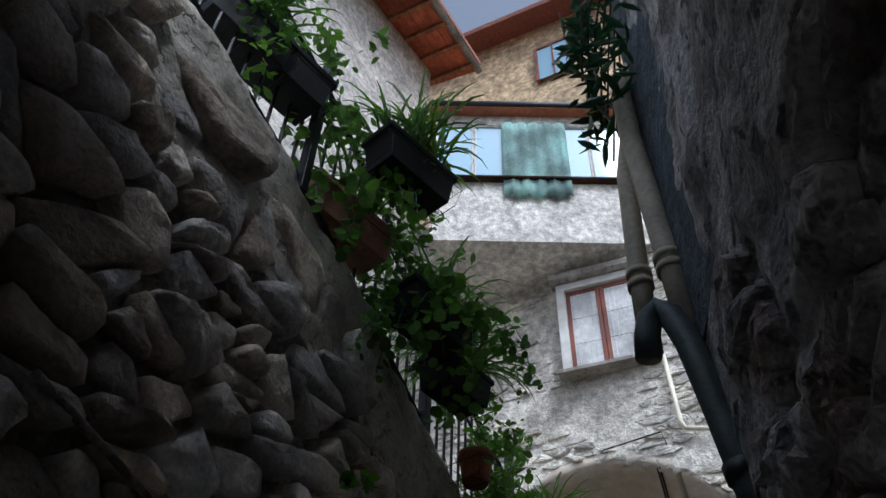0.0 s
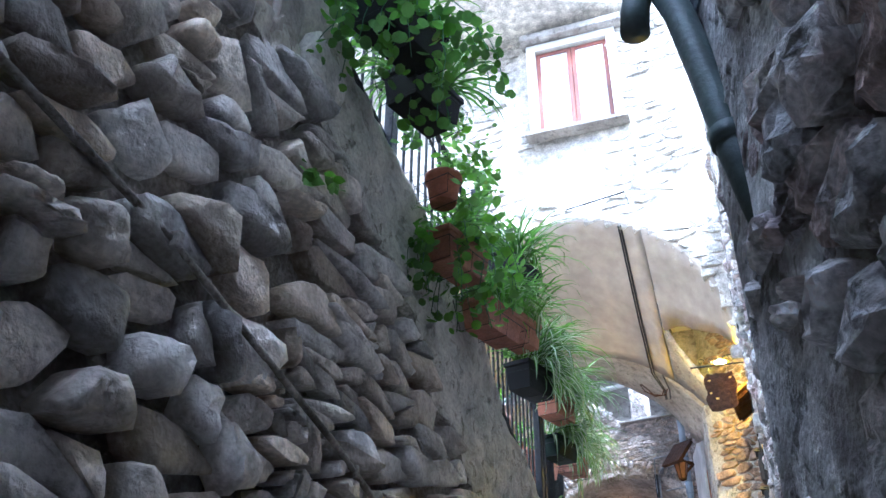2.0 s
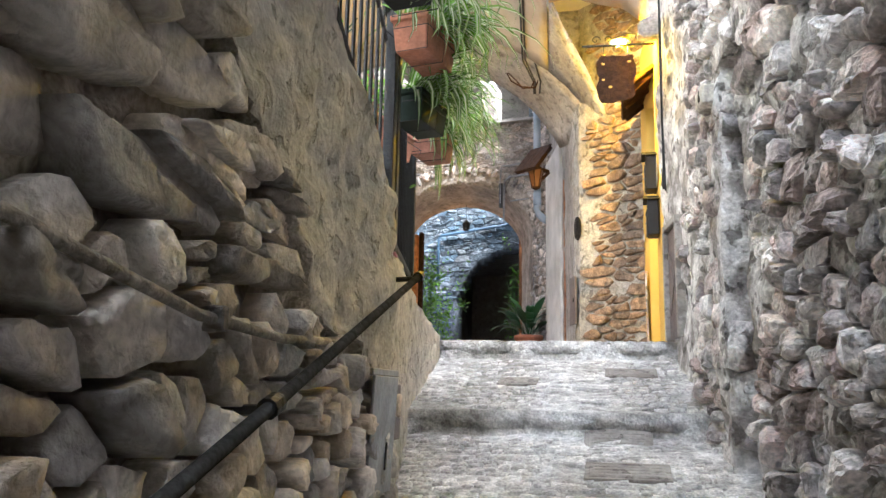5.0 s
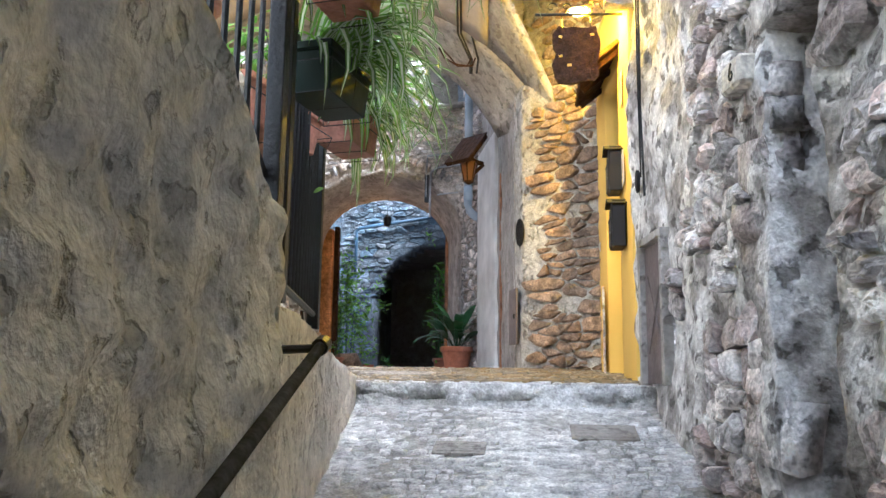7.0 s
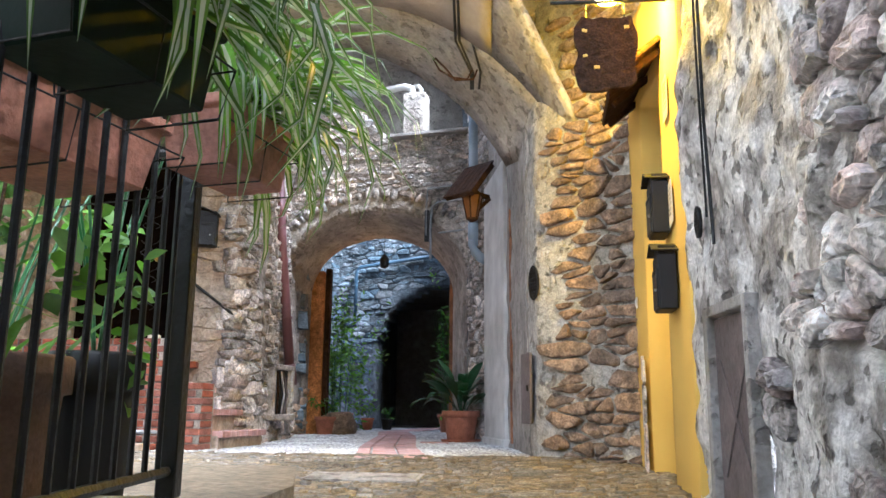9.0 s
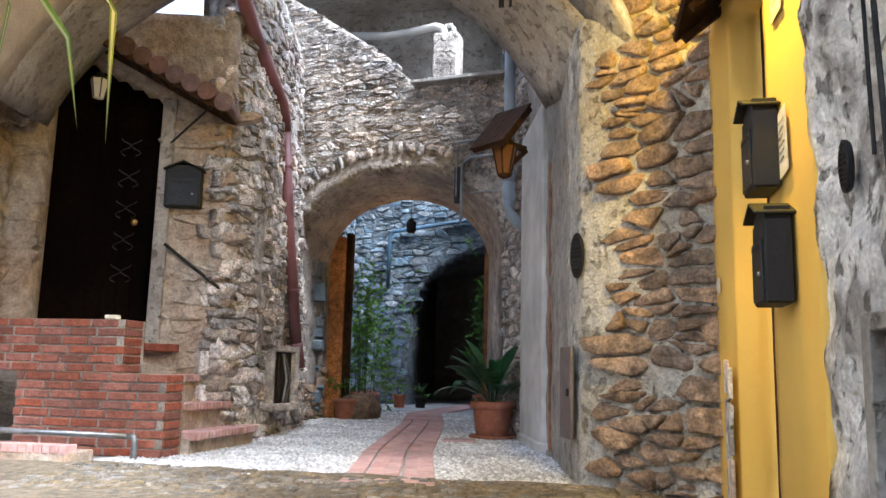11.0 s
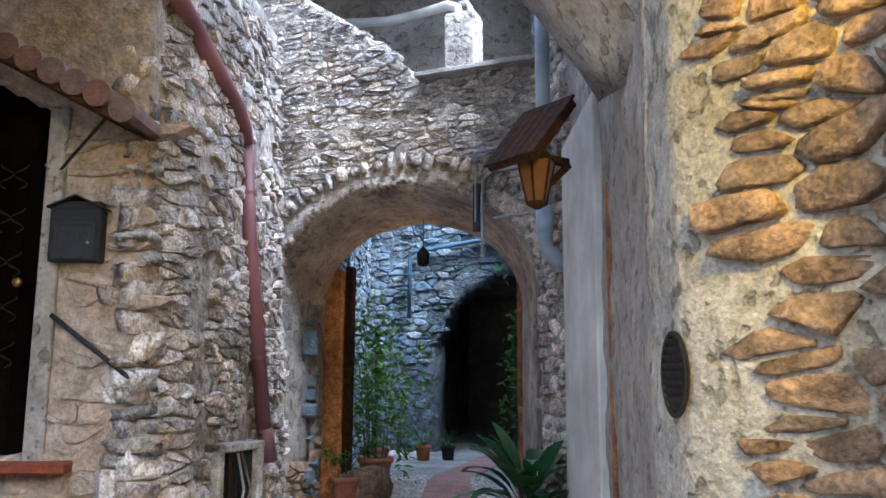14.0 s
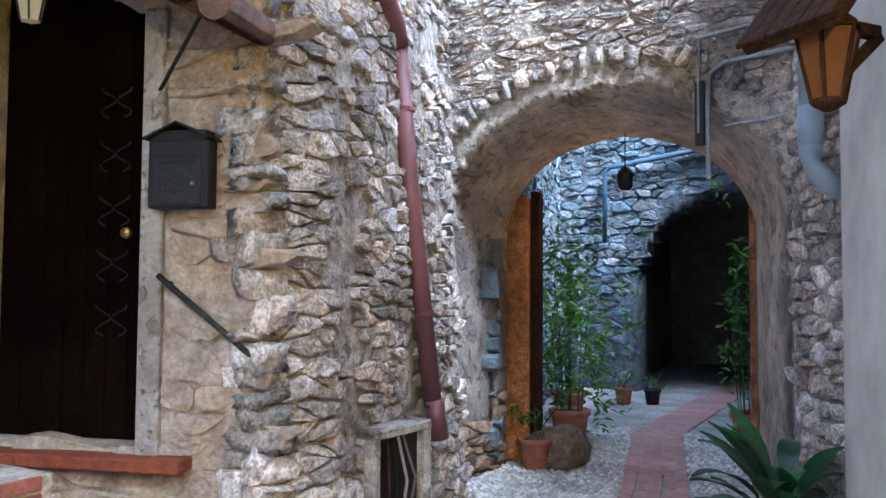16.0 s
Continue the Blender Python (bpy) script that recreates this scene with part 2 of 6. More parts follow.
def box(bm, size, at=(0, 0, 0), turn=(0, 0, 0), bevel=0.0):
    m = pose(*at, *turn) @ Matrix.Diagonal((*size, 1))
    verts = bmesh.ops.create_cube(bm, size=1.0, matrix=m)["verts"]
    if bevel:
        edges = list({e for v in verts for e in v.link_edges})
        bmesh.ops.bevel(bm, geom=edges, offset=bevel, segments=1, affect="EDGES")
    return bm


def tube(bm, points, r, sides=8, r2=None):
    """A round bar swept along points, with closed ends."""
    pts = [Vector(p) for p in points]
    rings = []
    for i, p in enumerate(pts):
        d = (pts[min(i + 1, len(pts) - 1)] - pts[max(i - 1, 0)]).normalized()
        side = d.orthogonal() if abs(d.z) > 0.9 else d.cross(Vector((0, 0, 1)))
        if rings and abs(d.z) > 0.9:
            side = last - d * last.dot(d)
        side.normalize()
        last = side
        up = d.cross(side)
        rr = r if r2 is None else r + (r2 - r) * i / max(1, len(pts) - 1)
        rings.append([bm.verts.new(p + (side * math.cos(a) + up * math.sin(a)) * rr) for a in [2 * math.pi * k / sides for k in range(sides)]])
    for a, b in zip(rings, rings[1:]):
        for k in range(sides):
            bm.faces.new((a[k], a[(k + 1) % sides], b[(k + 1) % sides], b[k]))
    bm.faces.new(list(reversed(rings[0])))
    bm.faces.new(rings[-1])
    return bm


def lathe(bm, profile, sides=24, at=(0, 0, 0)):
    """Turns a profile of (radius, height) about the upright axis."""
    c = Vector(at)
    rings = [[bm.verts.new(c + Vector((r * math.cos(2 * math.pi * k / sides), r * math.sin(2 * math.pi * k / sides), z))) for k in range(sides)] for r, z in profile]
    for a, b in zip(rings, rings[1:]):
        for k in range(sides):
            bm.faces.new((a[k], a[(k + 1) % sides], b[(k + 1) % sides], b[k]))
    bm.faces.new(list(reversed(rings[0])))
    bm.faces.new(rings[-1])
    return bm


class Line:
    """A wall's course on the plan: a place and the outward normal (to the right of the way walked) for each length along it."""

    def __init__(self, pts, flip=False):
        self.p = [Vector((x, y)) for x, y in pts]
        self.s = [0.0]
        for a, b in zip(self.p, self.p[1:]):
            self.s.append(self.s[-1] + (b - a).length)
        self.sign = -1 if flip else 1
        self.length = self.s[-1]

    def at(self, u):
        i = 0
        while i < len(self.s) - 2 and u > self.s[i + 1]:
            i += 1
        a, b = self.p[i], self.p[i + 1]
        d = (b - a).normalized()
        return a + d * (u - self.s[i]), d, Vector((d.y, -d.x)) * self.sign


def lerp_table(table):
    def f(u):
        if u <= table[0][0]:
            return table[0][1]
        for (a, va), (b, vb) in zip(table, table[1:]):
            if u <= b:
                return va + (vb - va) * (u - a) / (b - a)
        return table[-1][1]
    return f


def relief_wall(name, line, low, high, mat, label, amp=0.03, cell=0.12, thick=0.45, rough=2.2, batter=0.0, hole=None, seed=0.0, kind="structure", sink=None, bed=None, crag=0.0):
    """A thick wall with an uneven face, sunk where sink(u, z) asks for it (with the bed material there) and craggy where its render has fallen. low and high give its foot and top along it; hole(u, z) leaves faces out; batter leans it back."""
    nu = max(2, int(line.length / cell))
    zmin, zmax = min(low(line.length * i / nu) for i in range(nu + 1)), max(high(line.length * i / nu) for i in range(nu + 1))
    nv = max(2, int((zmax - zmin) / cell))
    verts, faces = [], []
    W = nu + 1
    for layer in range(2):
        for j in range(nv + 1):
            for i in range(nu + 1):
                u = line.length * i / nu
                lo, hi = low(u), high(u)
                z = lo + (hi - lo) * j / nv
                p, d, n = line.at(u)
                if layer == 0:
                    q = Vector((p.x, p.y, z)) * rough + Vector((seed, seed, 0))
                    off = amp * (noise.noise(q) + 0.6 * noise.noise(q * 2.7) + 0.35 * noise.noise(q * 6.1)) - batter * (z - zmin)
                    if crag:
                        r = 1 - abs(noise.noise(q * 1.6 + Vector((7, 3, 1)))) * 2
                        cr = crag * (1.0 if sink is None or sink(u, z) > 0 else 0.3)
                        off += cr * (max(0.0, r) ** 2 - 0.4) + cr * 0.55 * noise.noise(q * 4.3) + cr * 0.35 * noise.noise(q * 9.7)
                    if sink:
                        off -= sink(u, z)
                else:
                    off = -thick - batter * (z - zmin)
                verts.append((p.x + n.x * off, p.y + n.y * off, z))
    N = W * (nv + 1)
    gone = set()
    for j in range(nv):
        for i in range(nu):
            if hole:
                u = line.length * (i + 0.5) / nu
                z = low(u) + (high(u) - low(u)) * (j + 0.5) / nv
                if hole(u, z):
                    gone.add((i, j))
                    continue
            a = j * W + i
            faces.append((a, a + 1, a + W + 1, a + W))
            faces.append((N + a, N + a + W, N + a + W + 1, N + a + 1))
    for j in range(nv):
        for i in range(nu):
            if (i, j) in gone:
                continue
            a = j * W + i
            for di, dj, e in ((-1, 0, (a, a + W)), (1, 0, (a + 1, a + W + 1)), (0, -1, (a, a + 1)), (0, 1, (a + W, a + W + 1))):
                ii, jj = i + di, j + dj
                if (ii, jj) in gone or not (0 <= ii < nu and 0 <= jj < nv):
                    faces.append((e[0], e[1], e[1] + N, e[0] + N))
    me = bpy.data.meshes.new(name)
    me.from_pydata(verts, [], faces)
    bm = bmesh.new()
    bm.from_mesh(me)
    bmesh.ops.recalc_face_normals(bm, faces=bm.faces)
    bm.to_mesh(me)
    bm.free()
    me.shade_smooth()
    me.materials.append(mat)
    if bed:
        me.materials.append(bed)
        for p in me.polygons:
            k = min(p.vertices)
            if k < N:
                u = line.length * (k % W) / nu
                z = low(u) + (high(u) - low(u)) * (k // W) / nv
                p.material_index = 1 if sink(u, z) > 0.015 else 0
    return tagged(new(name, me), label, "wall", kind=kind)


def stone_meshes(name, mat, count, soft=0.42, jag=0.13, seed=1):
    """Worn, uneven stones of unit size, a few shapes to draw from."""
    rnd = random.Random(seed)
    out = []
    for k in range(count):
        bm = bmesh.new()
        bmesh.ops.create_cube(bm, size=1.0)
        bmesh.ops.subdivide_edges(bm, edges=bm.edges[:], cuts=1, use_grid_fill=True)
        o = Vector((rnd.uniform(-50, 50), rnd.uniform(-50, 50), rnd.uniform(-50, 50)))
        sk = [rnd.uniform(-0.22, 0.22) for _ in range(4)]
        for v in bm.verts:
            c = v.co.copy()
            s = c.normalized() * 0.56
            c = c.lerp(s, soft)
            c += noise.noise_vector(c * 1.9 + o) * jag
            c.x += sk[0] * c.z + sk[1] * c.y * 0.3
            c.z += sk[2] * c.x * 0.7
            c.x *= 1 + sk[3] * c.z
            v.co = c
        bmesh.ops.triangulate(bm, faces=bm.faces[:])
        me = bpy.data.meshes.new(name)
        bm.to_mesh(me)
        bm.free()
        me.shade_smooth()
        me.materials.append(mat)
        out.append(me)
    return out


def slab(name, corners, z0, z1, mat, label, category, kind="structure", bevel=0.0):
    """A flat body over a polygon on the plan."""
    bm = bmesh.new()
    f = bm.faces.new([bm.verts.new((x, y, z0)) for x, y in corners])
    top = bmesh.ops.extrude_face_region(bm, geom=[f])
    bmesh.ops.translate(bm, vec=(0, 0, z1 - z0), verts=[v for v in top["geom"] if isinstance(v, bmesh.types.BMVert)])
    bmesh.ops.recalc_face_normals(bm, faces=bm.faces)
    if bevel:
        bmesh.ops.bevel(bm, geom=bm.edges[:], offset=bevel, segments=1, affect="EDGES")
    return tagged(part(name, bm, mat), label, category, kind=kind)


def flat(v):
    return lambda u: v


def lay_rubble(wall, line, low, high, mat, cell, depth, keep, near, seed=0, gap=0.012, proud=0.0, batter=0.0, cap=295, big=0.14, name="stone", slope=0.0, top=0.74, bed=1.5, jit=0.26, extra=0.15, worn=False):
    """Rubble masonry: cells of uneven size that fit one another, each a stone with a worn face, its own depth and open joints."""
    rnd = random.Random(seed)
    cw, ch = cell
    umax = line.length
    zmin = min(low(umax * i / 30) for i in range(31))
    zmax = max(high(umax * i / 30) for i in range(31))
    rows, cols = int((zmax - zmin) / ch) + 2, int(umax / cw) + 2
    grid = {}
    for j in range(rows):
        for i in range(cols):
            if rnd.random() < big:
                continue
            grid.setdefault((i, j), []).append((i + (j % 2) * 0.5 + rnd.uniform(-0.38, 0.38), j + rnd.uniform(-jit, jit)))
            while rnd.random() < extra:
                grid[(i, j)].append((i + (j % 2) * 0.5 + rnd.uniform(-0.5, 0.5), j + rnd.uniform(-0.5, 0.5)))
    mine, rest = [], []
    for (i, j), some in grid.items():
        for a, b in some:
            u, z = a * cw, zmin + b * ch + slope * a * cw
            if not (0.02 < u < umax - 0.02 and low(u) - 0.05 < z < high(u) - 0.02 and keep(u, z)):
                continue
            poly = [(a - 1.3, b - 1.3), (a + 1.3, b - 1.3), (a + 1.3, b + 1.3), (a - 1.3, b + 1.3)]
            for di in range(-3, 4):
                for dj in range(-2, 3):
                    for c, d in grid.get((i + di, j + dj), ()):
                        nx, nz = c - a, d - b
                        if nx == 0 and nz == 0:
                            continue
                        nz *= bed * bed
                        lim = (nx * nx + nz * (d - b)) / 2
                        out = []
                        for k in range(len(poly)):
                            p, q = poly[k], poly[(k + 1) % len(poly)]
                            sp = (p[0] - a) * nx + (p[1] - b) * nz - lim
                            sq = (q[0] - a) * nx + (q[1] - b) * nz - lim
                            if sp <= 0:
                                out.append(p)
                            if sp * sq < 0:
                                f = sp / (sp - sq)
                                out.append((p[0] + (q[0] - p[0]) * f, p[1] + (q[1] - p[1]) * f))
                        poly = out
                        if len(poly) < 3:
                            break
            if len(poly) < 3:
                continue
            pts = [Vector(((p - a) * cw, (q - b) * ch)) for p, q in poly]
            mid = sum(pts, Vector((0, 0))) / len(pts)
            pts = [p - mid for p in pts]
            reach = max(p.length for p in pts)
            if reach < 0.022:
                continue
            soft = []
            seg = max(0.035, reach * 0.42)
            for k in range(len(pts)):
                p, q = pts[k], pts[(k + 1) % len(pts)]
                if (q - p).length < seg * 0.5 and len(pts) > 4:
                    soft.append(p.lerp(q, 0.5))
                    continue
                cnt = max(1, int((q - p).length / seg))
                for c in range(cnt):
                    soft.append(p.lerp(q, 0.16 + 0.68 * (c + 0.5 * (cnt == 1)) / max(1, cnt - 1) if cnt > 1 else 0.5))
                if cnt == 1 and (q - p).length > seg * 0.8:
                    soft[-1:] = [p.lerp(q, 0.18), p.lerp(q, 0.82)]
            if len(soft) < 4:
                continue
            shrink = gap * rnd.uniform(0.5, 1.7)
            soft = [p * max(0.5, 1 - shrink / max(p.length, 0.02)) * rnd.uniform(0.9, 1.03) for p in soft]
            n = len(soft)
            lift = depth * rnd.uniform(0.25, 1.35)
            lean = Vector((rnd.uniform(-0.16, 0.16), rnd.uniform(-0.2, 0.12)))
            shift = Vector((rnd.uniform(-0.15, 0.15), rnd.uniform(-0.15, 0.15))) * reach
            rim, mids = rnd.uniform(0.5, 0.85), rnd.uniform(0.45, 0.6)
            verts = [(p.x, -0.12, p.y) for p in soft]
            verts += [(p.x * rnd.uniform(0.96, 1.03), lift * rim * rnd.uniform(0.75, 1.15) + lean.dot(p), p.y * rnd.uniform(0.96, 1.03)) for p in soft]
            for f, wob in ((top, 0.1), (top * mids, 0.12)):
                for p in soft:
                    g = p * f * rnd.uniform(0.88, 1.1) + shift * (1 - f)
                    verts.append((g.x, lift * rnd.uniform(1 - wob, 1 + wob) + lean.dot(g) + 0.006 * rnd.uniform(-1, 1), g.y))
            verts.append((shift.x, lift * rnd.uniform(0.95, 1.12), shift.y))
            faces = []
            for k in range(n):
                m = (k + 1) % n
                faces += [(k, n + k, n + m, m), (n + k, 2 * n + k, 2 * n + m, n + m), (2 * n + k, 3 * n + k, 3 * n + m, 2 * n + m), (3 * n + k, 4 * n, 3 * n + m)]
            pu = min(max(u + mid.x, 0.0), umax)
            pz = z + mid.y
            p, d, nn = line.at(pu)
            off = proud - batter * (pz - zmin)
            m4 = Matrix(((d.x, nn.x, 0, p.x + nn.x * off), (d.y, nn.y, 0, p.y + nn.y * off), (0, 0, 1, pz), (0, 0, 0, 1)))
            if line.sign < 0:
                faces = [tuple(reversed(f)) for f in faces]
            (mine if near(p.x, p.y, pz) else rest).append((m4, verts, faces))
    rnd.shuffle(mine)
    mine, rest = mine[:cap], rest + mine[cap:]
    for m4, verts, faces in mine:
        me = bpy.data.meshes.new(name)
        me.from_pydata(verts, [], faces)
        me.polygons.foreach_set("use_smooth", [worn] * len(faces))
        me.materials.append(mat)
        ob = new(name, me)
        ob.parent = wall
        ob.matrix_world = m4
    if rest:
        vs, fs = [], []
        for m4, verts, faces in rest:
            at = len(vs)
            vs += [tuple(m4 @ Vector(v)) for v in verts]
            fs += [tuple(k + at for k in f) for f in faces]
        me = bpy.data.meshes.new(name + "work")
        me.from_pydata(vs, [], fs)
        me.polygons.foreach_set("use_smooth", [worn] * len(fs))
        me.materials.append(mat)
        ob = new(name + "work", me)
        ob.parent = wall
        tagged(ob, kind="stuff")


# ---- plants ----
def blade(verts, faces, base, heading, length, width, rise, droop, rnd, segs=6):
    """One arching strap leaf, folded along its middle."""
    h = Vector((math.cos(heading), math.sin(heading), 0))
    side = Vector((-h.y, h.x, 0))
    at = len(verts)
    p = Vector(base)
    ang = rise
    for k in range(segs + 1):
        f = k / segs
        w = width * (0.5 + 0.9 * f if f < 0.4 else 1.0) * (1 - max(0.0, f - 0.45) / 0.55) ** 0.8
        fold = Vector((0, 0, -w * 0.25))
        verts += [tuple(p + side * w / 2), tuple(p + side * w * 0.2 + fold * 0.6), tuple(p + fold), tuple(p - side * w * 0.2 + fold * 0.6), tuple(p - side * w / 2)]
        p = p + (h * math.cos(ang) + Vector((0, 0, math.sin(ang)))) * (length / segs)
        ang -= droop / segs * (0.5 + f) * rnd.uniform(0.8, 1.2)
    for k in range(segs):
        a = at + 5 * k
        faces += [(a + q, a + q + 1, a + q + 6, a + q + 5) for q in range(4)]


def mesh_part(name, verts, faces, mat, parent, label="", smooth=True):
    me = bpy.data.meshes.new(name)
    me.from_pydata([tuple(v) for v in verts], [], faces)
    return part(name, me, mat, parent, label, smooth)


def strap_foliage(parent, mat, count, length, width, seed, centre=(0, 0, 0), spread=0.08, rise=(0.5, 1.4), droop=(2.0, 3.4), name="foliage", arc=(0, 6.283), stripe=None):
    rnd = random.Random(seed)
    v, f = [], []
    for _ in range(count):
        a = rnd.uniform(*arc)
        b = (centre[0] + rnd.uniform(-spread, spread), centre[1] + rnd.uniform(-spread, spread), centre[2])
        blade(v, f, b, a, length * rnd.uniform(0.55, 1.15), width * rnd.uniform(0.7, 1.2), rnd.uniform(*rise), rnd.uniform(*droop), rnd)
    ob = mesh_part(name, v, f, mat, parent)
    if stripe:
        ob.data.materials.append(stripe)
        ob.data.polygons.foreach_set("material_index", [1 if k % 4 in (1, 2) else 0 for k in range(len(f))])
    return ob


def leaf_spray(parent, mat, count, box_size, size, seed, centre=(0, 0, 0), name="foliage", lance=1.0, dense=1.6, shape=None):
    """Many small cupped leaves through a loose, clumped cloud."""
    rnd = random.Random(seed)
    v, f = [], []
    clumps = [Vector([rnd.gauss(0, 0.33) * s for s in box_size]) for _ in range(max(3, count // 14))]
    for _ in range(count):
        c = rnd.choice(clumps)
        p = Vector(centre) + c + Vector([rnd.gauss(0, 0.1) * s for s in box_size]) * dense * 0.6
        if shape and not shape(p):
            continue
        s = size * rnd.uniform(0.6, 1.3)
        m = Matrix.LocRotScale(p, Euler((rnd.uniform(-1.0, 1.0), rnd.uniform(-1.0, 1.0), rnd.uniform(0, 6.28))), None)
        at = len(v)
        out = [(0, -0.5, 0), (0.28 / lance, -0.18, 0.06), (0.3 / lance, 0.15, 0.07), (0, 0.6, -0.06), (-0.3 / lance, 0.15, 0.07), (-0.28 / lance, -0.18, 0.06), (0, 0, -0.02)]
        v += [tuple(m @ (Vector(q) * s)) for q in out]
        f += [tuple(at + k for k in t) for t in ((0, 1, 6), (1, 2, 6), (2, 3, 6), (3, 4, 6), (4, 5, 6), (5, 0, 6))]
    return mesh_part(name, v, f, mat, parent)


def trailing_vine(parent, mat, strands, drop, size, seed, centre=(0, 0, 0), spread=0.15):
    """Hanging stems set with round leaves."""
    rnd = random.Random(seed)
    v, f = [], []
    bm = bmesh.new()
    for _ in range(strands):
        p = Vector(centre) + Vector((rnd.uniform(-spread, spread), rnd.uniform(-spread, spread), 0))
        pts = [p.copy()]
        d = Vector((rnd.uniform(-1, 1), rnd.uniform(-1, 1), 0.6)).normalized()
        n = 9
        for k in range(n):
            d = (d + Vector((rnd.uniform(-0.3, 0.3), rnd.uniform(-0.3, 0.3), -0.45))).normalized()
            p = p + d * drop / n * rnd.uniform(0.6, 1.2)
            pts.append(p.copy())
            for _ in range(2):
                s = size * rnd.uniform(0.6, 1.25)
                m = Matrix.LocRotScale(p + Vector((rnd.uniform(-1, 1), rnd.uniform(-1, 1), rnd.uniform(-1, 1))) * size * 0.9,
                                       Euler((rnd.uniform(-0.9, 0.9), rnd.uniform(-0.9, 0.9), rnd.uniform(0, 6.28))), None)
                at = len(v)
                v.append(tuple(m @ Vector((0, 0, -0.12 * s))))
                v += [tuple(m @ Vector((math.cos(a) * s * 0.5, math.sin(a) * s * 0.5 * (1.1 if k2 else 1), 0.03 * s))) for k2, a in enumerate([2 * math.pi * q / 8 for q in range(8)])]
                f += [(at, at + 1 + q, at + 1 + (q + 1) % 8) for q in range(8)]
        tube(bm, pts, 0.0025, 4)
    mesh_part("foliage", v, f, mat, parent)
    tagged(part("stem", bm, LEAFD, parent), kind="stuff")


def pot(parent, r, h, mat=None, at=(0, 0, 0), name="pot"):
    bm = lathe(bmesh.new(), [(r * 0.7, 0), (r * 0.74, 0.01), (r * 0.92, h * 0.78), (r * 0.93, h * 0.8), (r * 1.04, h * 0.81), (r * 1.05, h * 0.98), (r * 1.0, h), (r * 0.9, h), (r * 0.88, h * 0.9), (0.01, h * 0.88)], 28, at)
    p = part(name, bm, mat or TERRA, parent, smooth=True)
    part("soil", lathe(bmesh.new(), [(r * 0.86, h * 0.885), (r * 0.8, h * 0.91), (0.01, h * 0.92)], 20, at), SOIL, p)
    return p


def trough(parent, size, mat, name="trough"):
    """A tapered planting box, open at the top."""
    lx, ly, h = size
    bm = bmesh.new()
    def ring(k, z):
        return [bm.verts.new((sx * lx / 2 * k, sy * ly / 2 * k, z)) for sx, sy in ((-1, -1), (1, -1), (1, 1), (-1, 1))]
    rings = [ring(0.86, 0), ring(0.97, h * 0.82), ring(1.05, h * 0.83), ring(1.05, h), ring(0.93, h), ring(0.9, h * 0.85)]
    for a, b in zip(rings, rings[1:]):
        for k in range(4):
            bm.faces.new((a[k], a[(k + 1) % 4], b[(k + 1) % 4], b[k]))
    bm.faces.new(list(reversed(rings[0])))
    bm.faces.new(rings[-1])
    bmesh.ops.bevel(bm, geom=bm.edges[:], offset=0.004, segments=1, affect="EDGES")
    return part(name, bm, mat, parent)


# ---- the large structure ----
# Stepped ramp: edge places along the alley and their heights.
STEPS = [(-7.2, -3.9), (-5.2, -3.35), (-3.3, -2.8), (-1.45, -2.28), (0.38, -1.75), (2.2, -1.23), (4.0, -0.70), (5.81, -0.13)]
RISE = 0.15


def alley_left(y):
    return lerp_table([(-9, -0.3), (-2.2, -0.69), (0.7, -0.93), (2.45, -1.08), (3.9, -1.38), (5.81, -1.56)])(y)


def alley_right(y):
    return lerp_table([(-9, 1.6), (-3.8, 1.5), (-2.4, 1.07), (-1.75, 0.92), (-1.0, 0.95), (1.5, 0.8), (3.5, 0.62), (5.2, 0.52), (6.3, 0.44)])(y)


def ground_height(y):
    for (ya, za), (yb, zb) in zip(STEPS, STEPS[1:]):
        if y < yb:
            return za + (zb - RISE - za) * max(0.0, (y - ya)) / (yb - ya)
    return lerp_table([(5.81, -0.13), (8.4, 0.02), (40, 0.03)])(y)


def build_ramp():
    verts, faces = [], []
    rows = [(-12.0, -5.2)]
    for (ya, za), (yb, zb) in zip(STEPS, STEPS[1:]):
        rows.append((ya, za))
        for k in range(1, 14):
            f = k / 14
            rows.append((ya + (yb - ya) * f, za + (zb - RISE - za) * f))
        rows.append((yb - 0.03, zb - RISE))
        rows.append((yb - 0.012, zb - 0.025))
    for k in range(0, 25):
        y = 5.81 + 2.7 * k / 24
        rows.append((y, ground_height(y)))
    n = 26
    for y, z in rows:
        for i in range(n + 1):
            x = alley_left(min(y, 5.8)) - (0.4 if y < 5.9 else 3.6) + i / n * (alley_right(min(y, 6.3)) - alley_left(min(y, 5.8)) + (0.8 if y < 5.9 else 4.6))
            q = Vector((x * 2, y * 2, z))
            verts.append((x, y + 0.03 * noise.noise(Vector((x * 3, 0, z))), z + 0.018 * noise.noise(q * 2) + 0.01 * noise.noise(q * 6)))
    for j in range(len(rows) - 1):
        for i in range(n):
            a = j * (n + 1) + i
            faces.append((a, a + 1, a + n + 2, a + n + 1))
    me = bpy.data.meshes.new("stepped_ramp")
    me.from_pydata(verts, [], faces)
    me.materials.append(PAVE)
    me.materials.append(EARTH)
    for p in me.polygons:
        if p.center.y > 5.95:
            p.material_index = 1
    return tagged(new("pavement_ramp", me), "worn stone stepped ramp with cobbled treads", "pavement", kind="structure")


ramp = build_ramp()

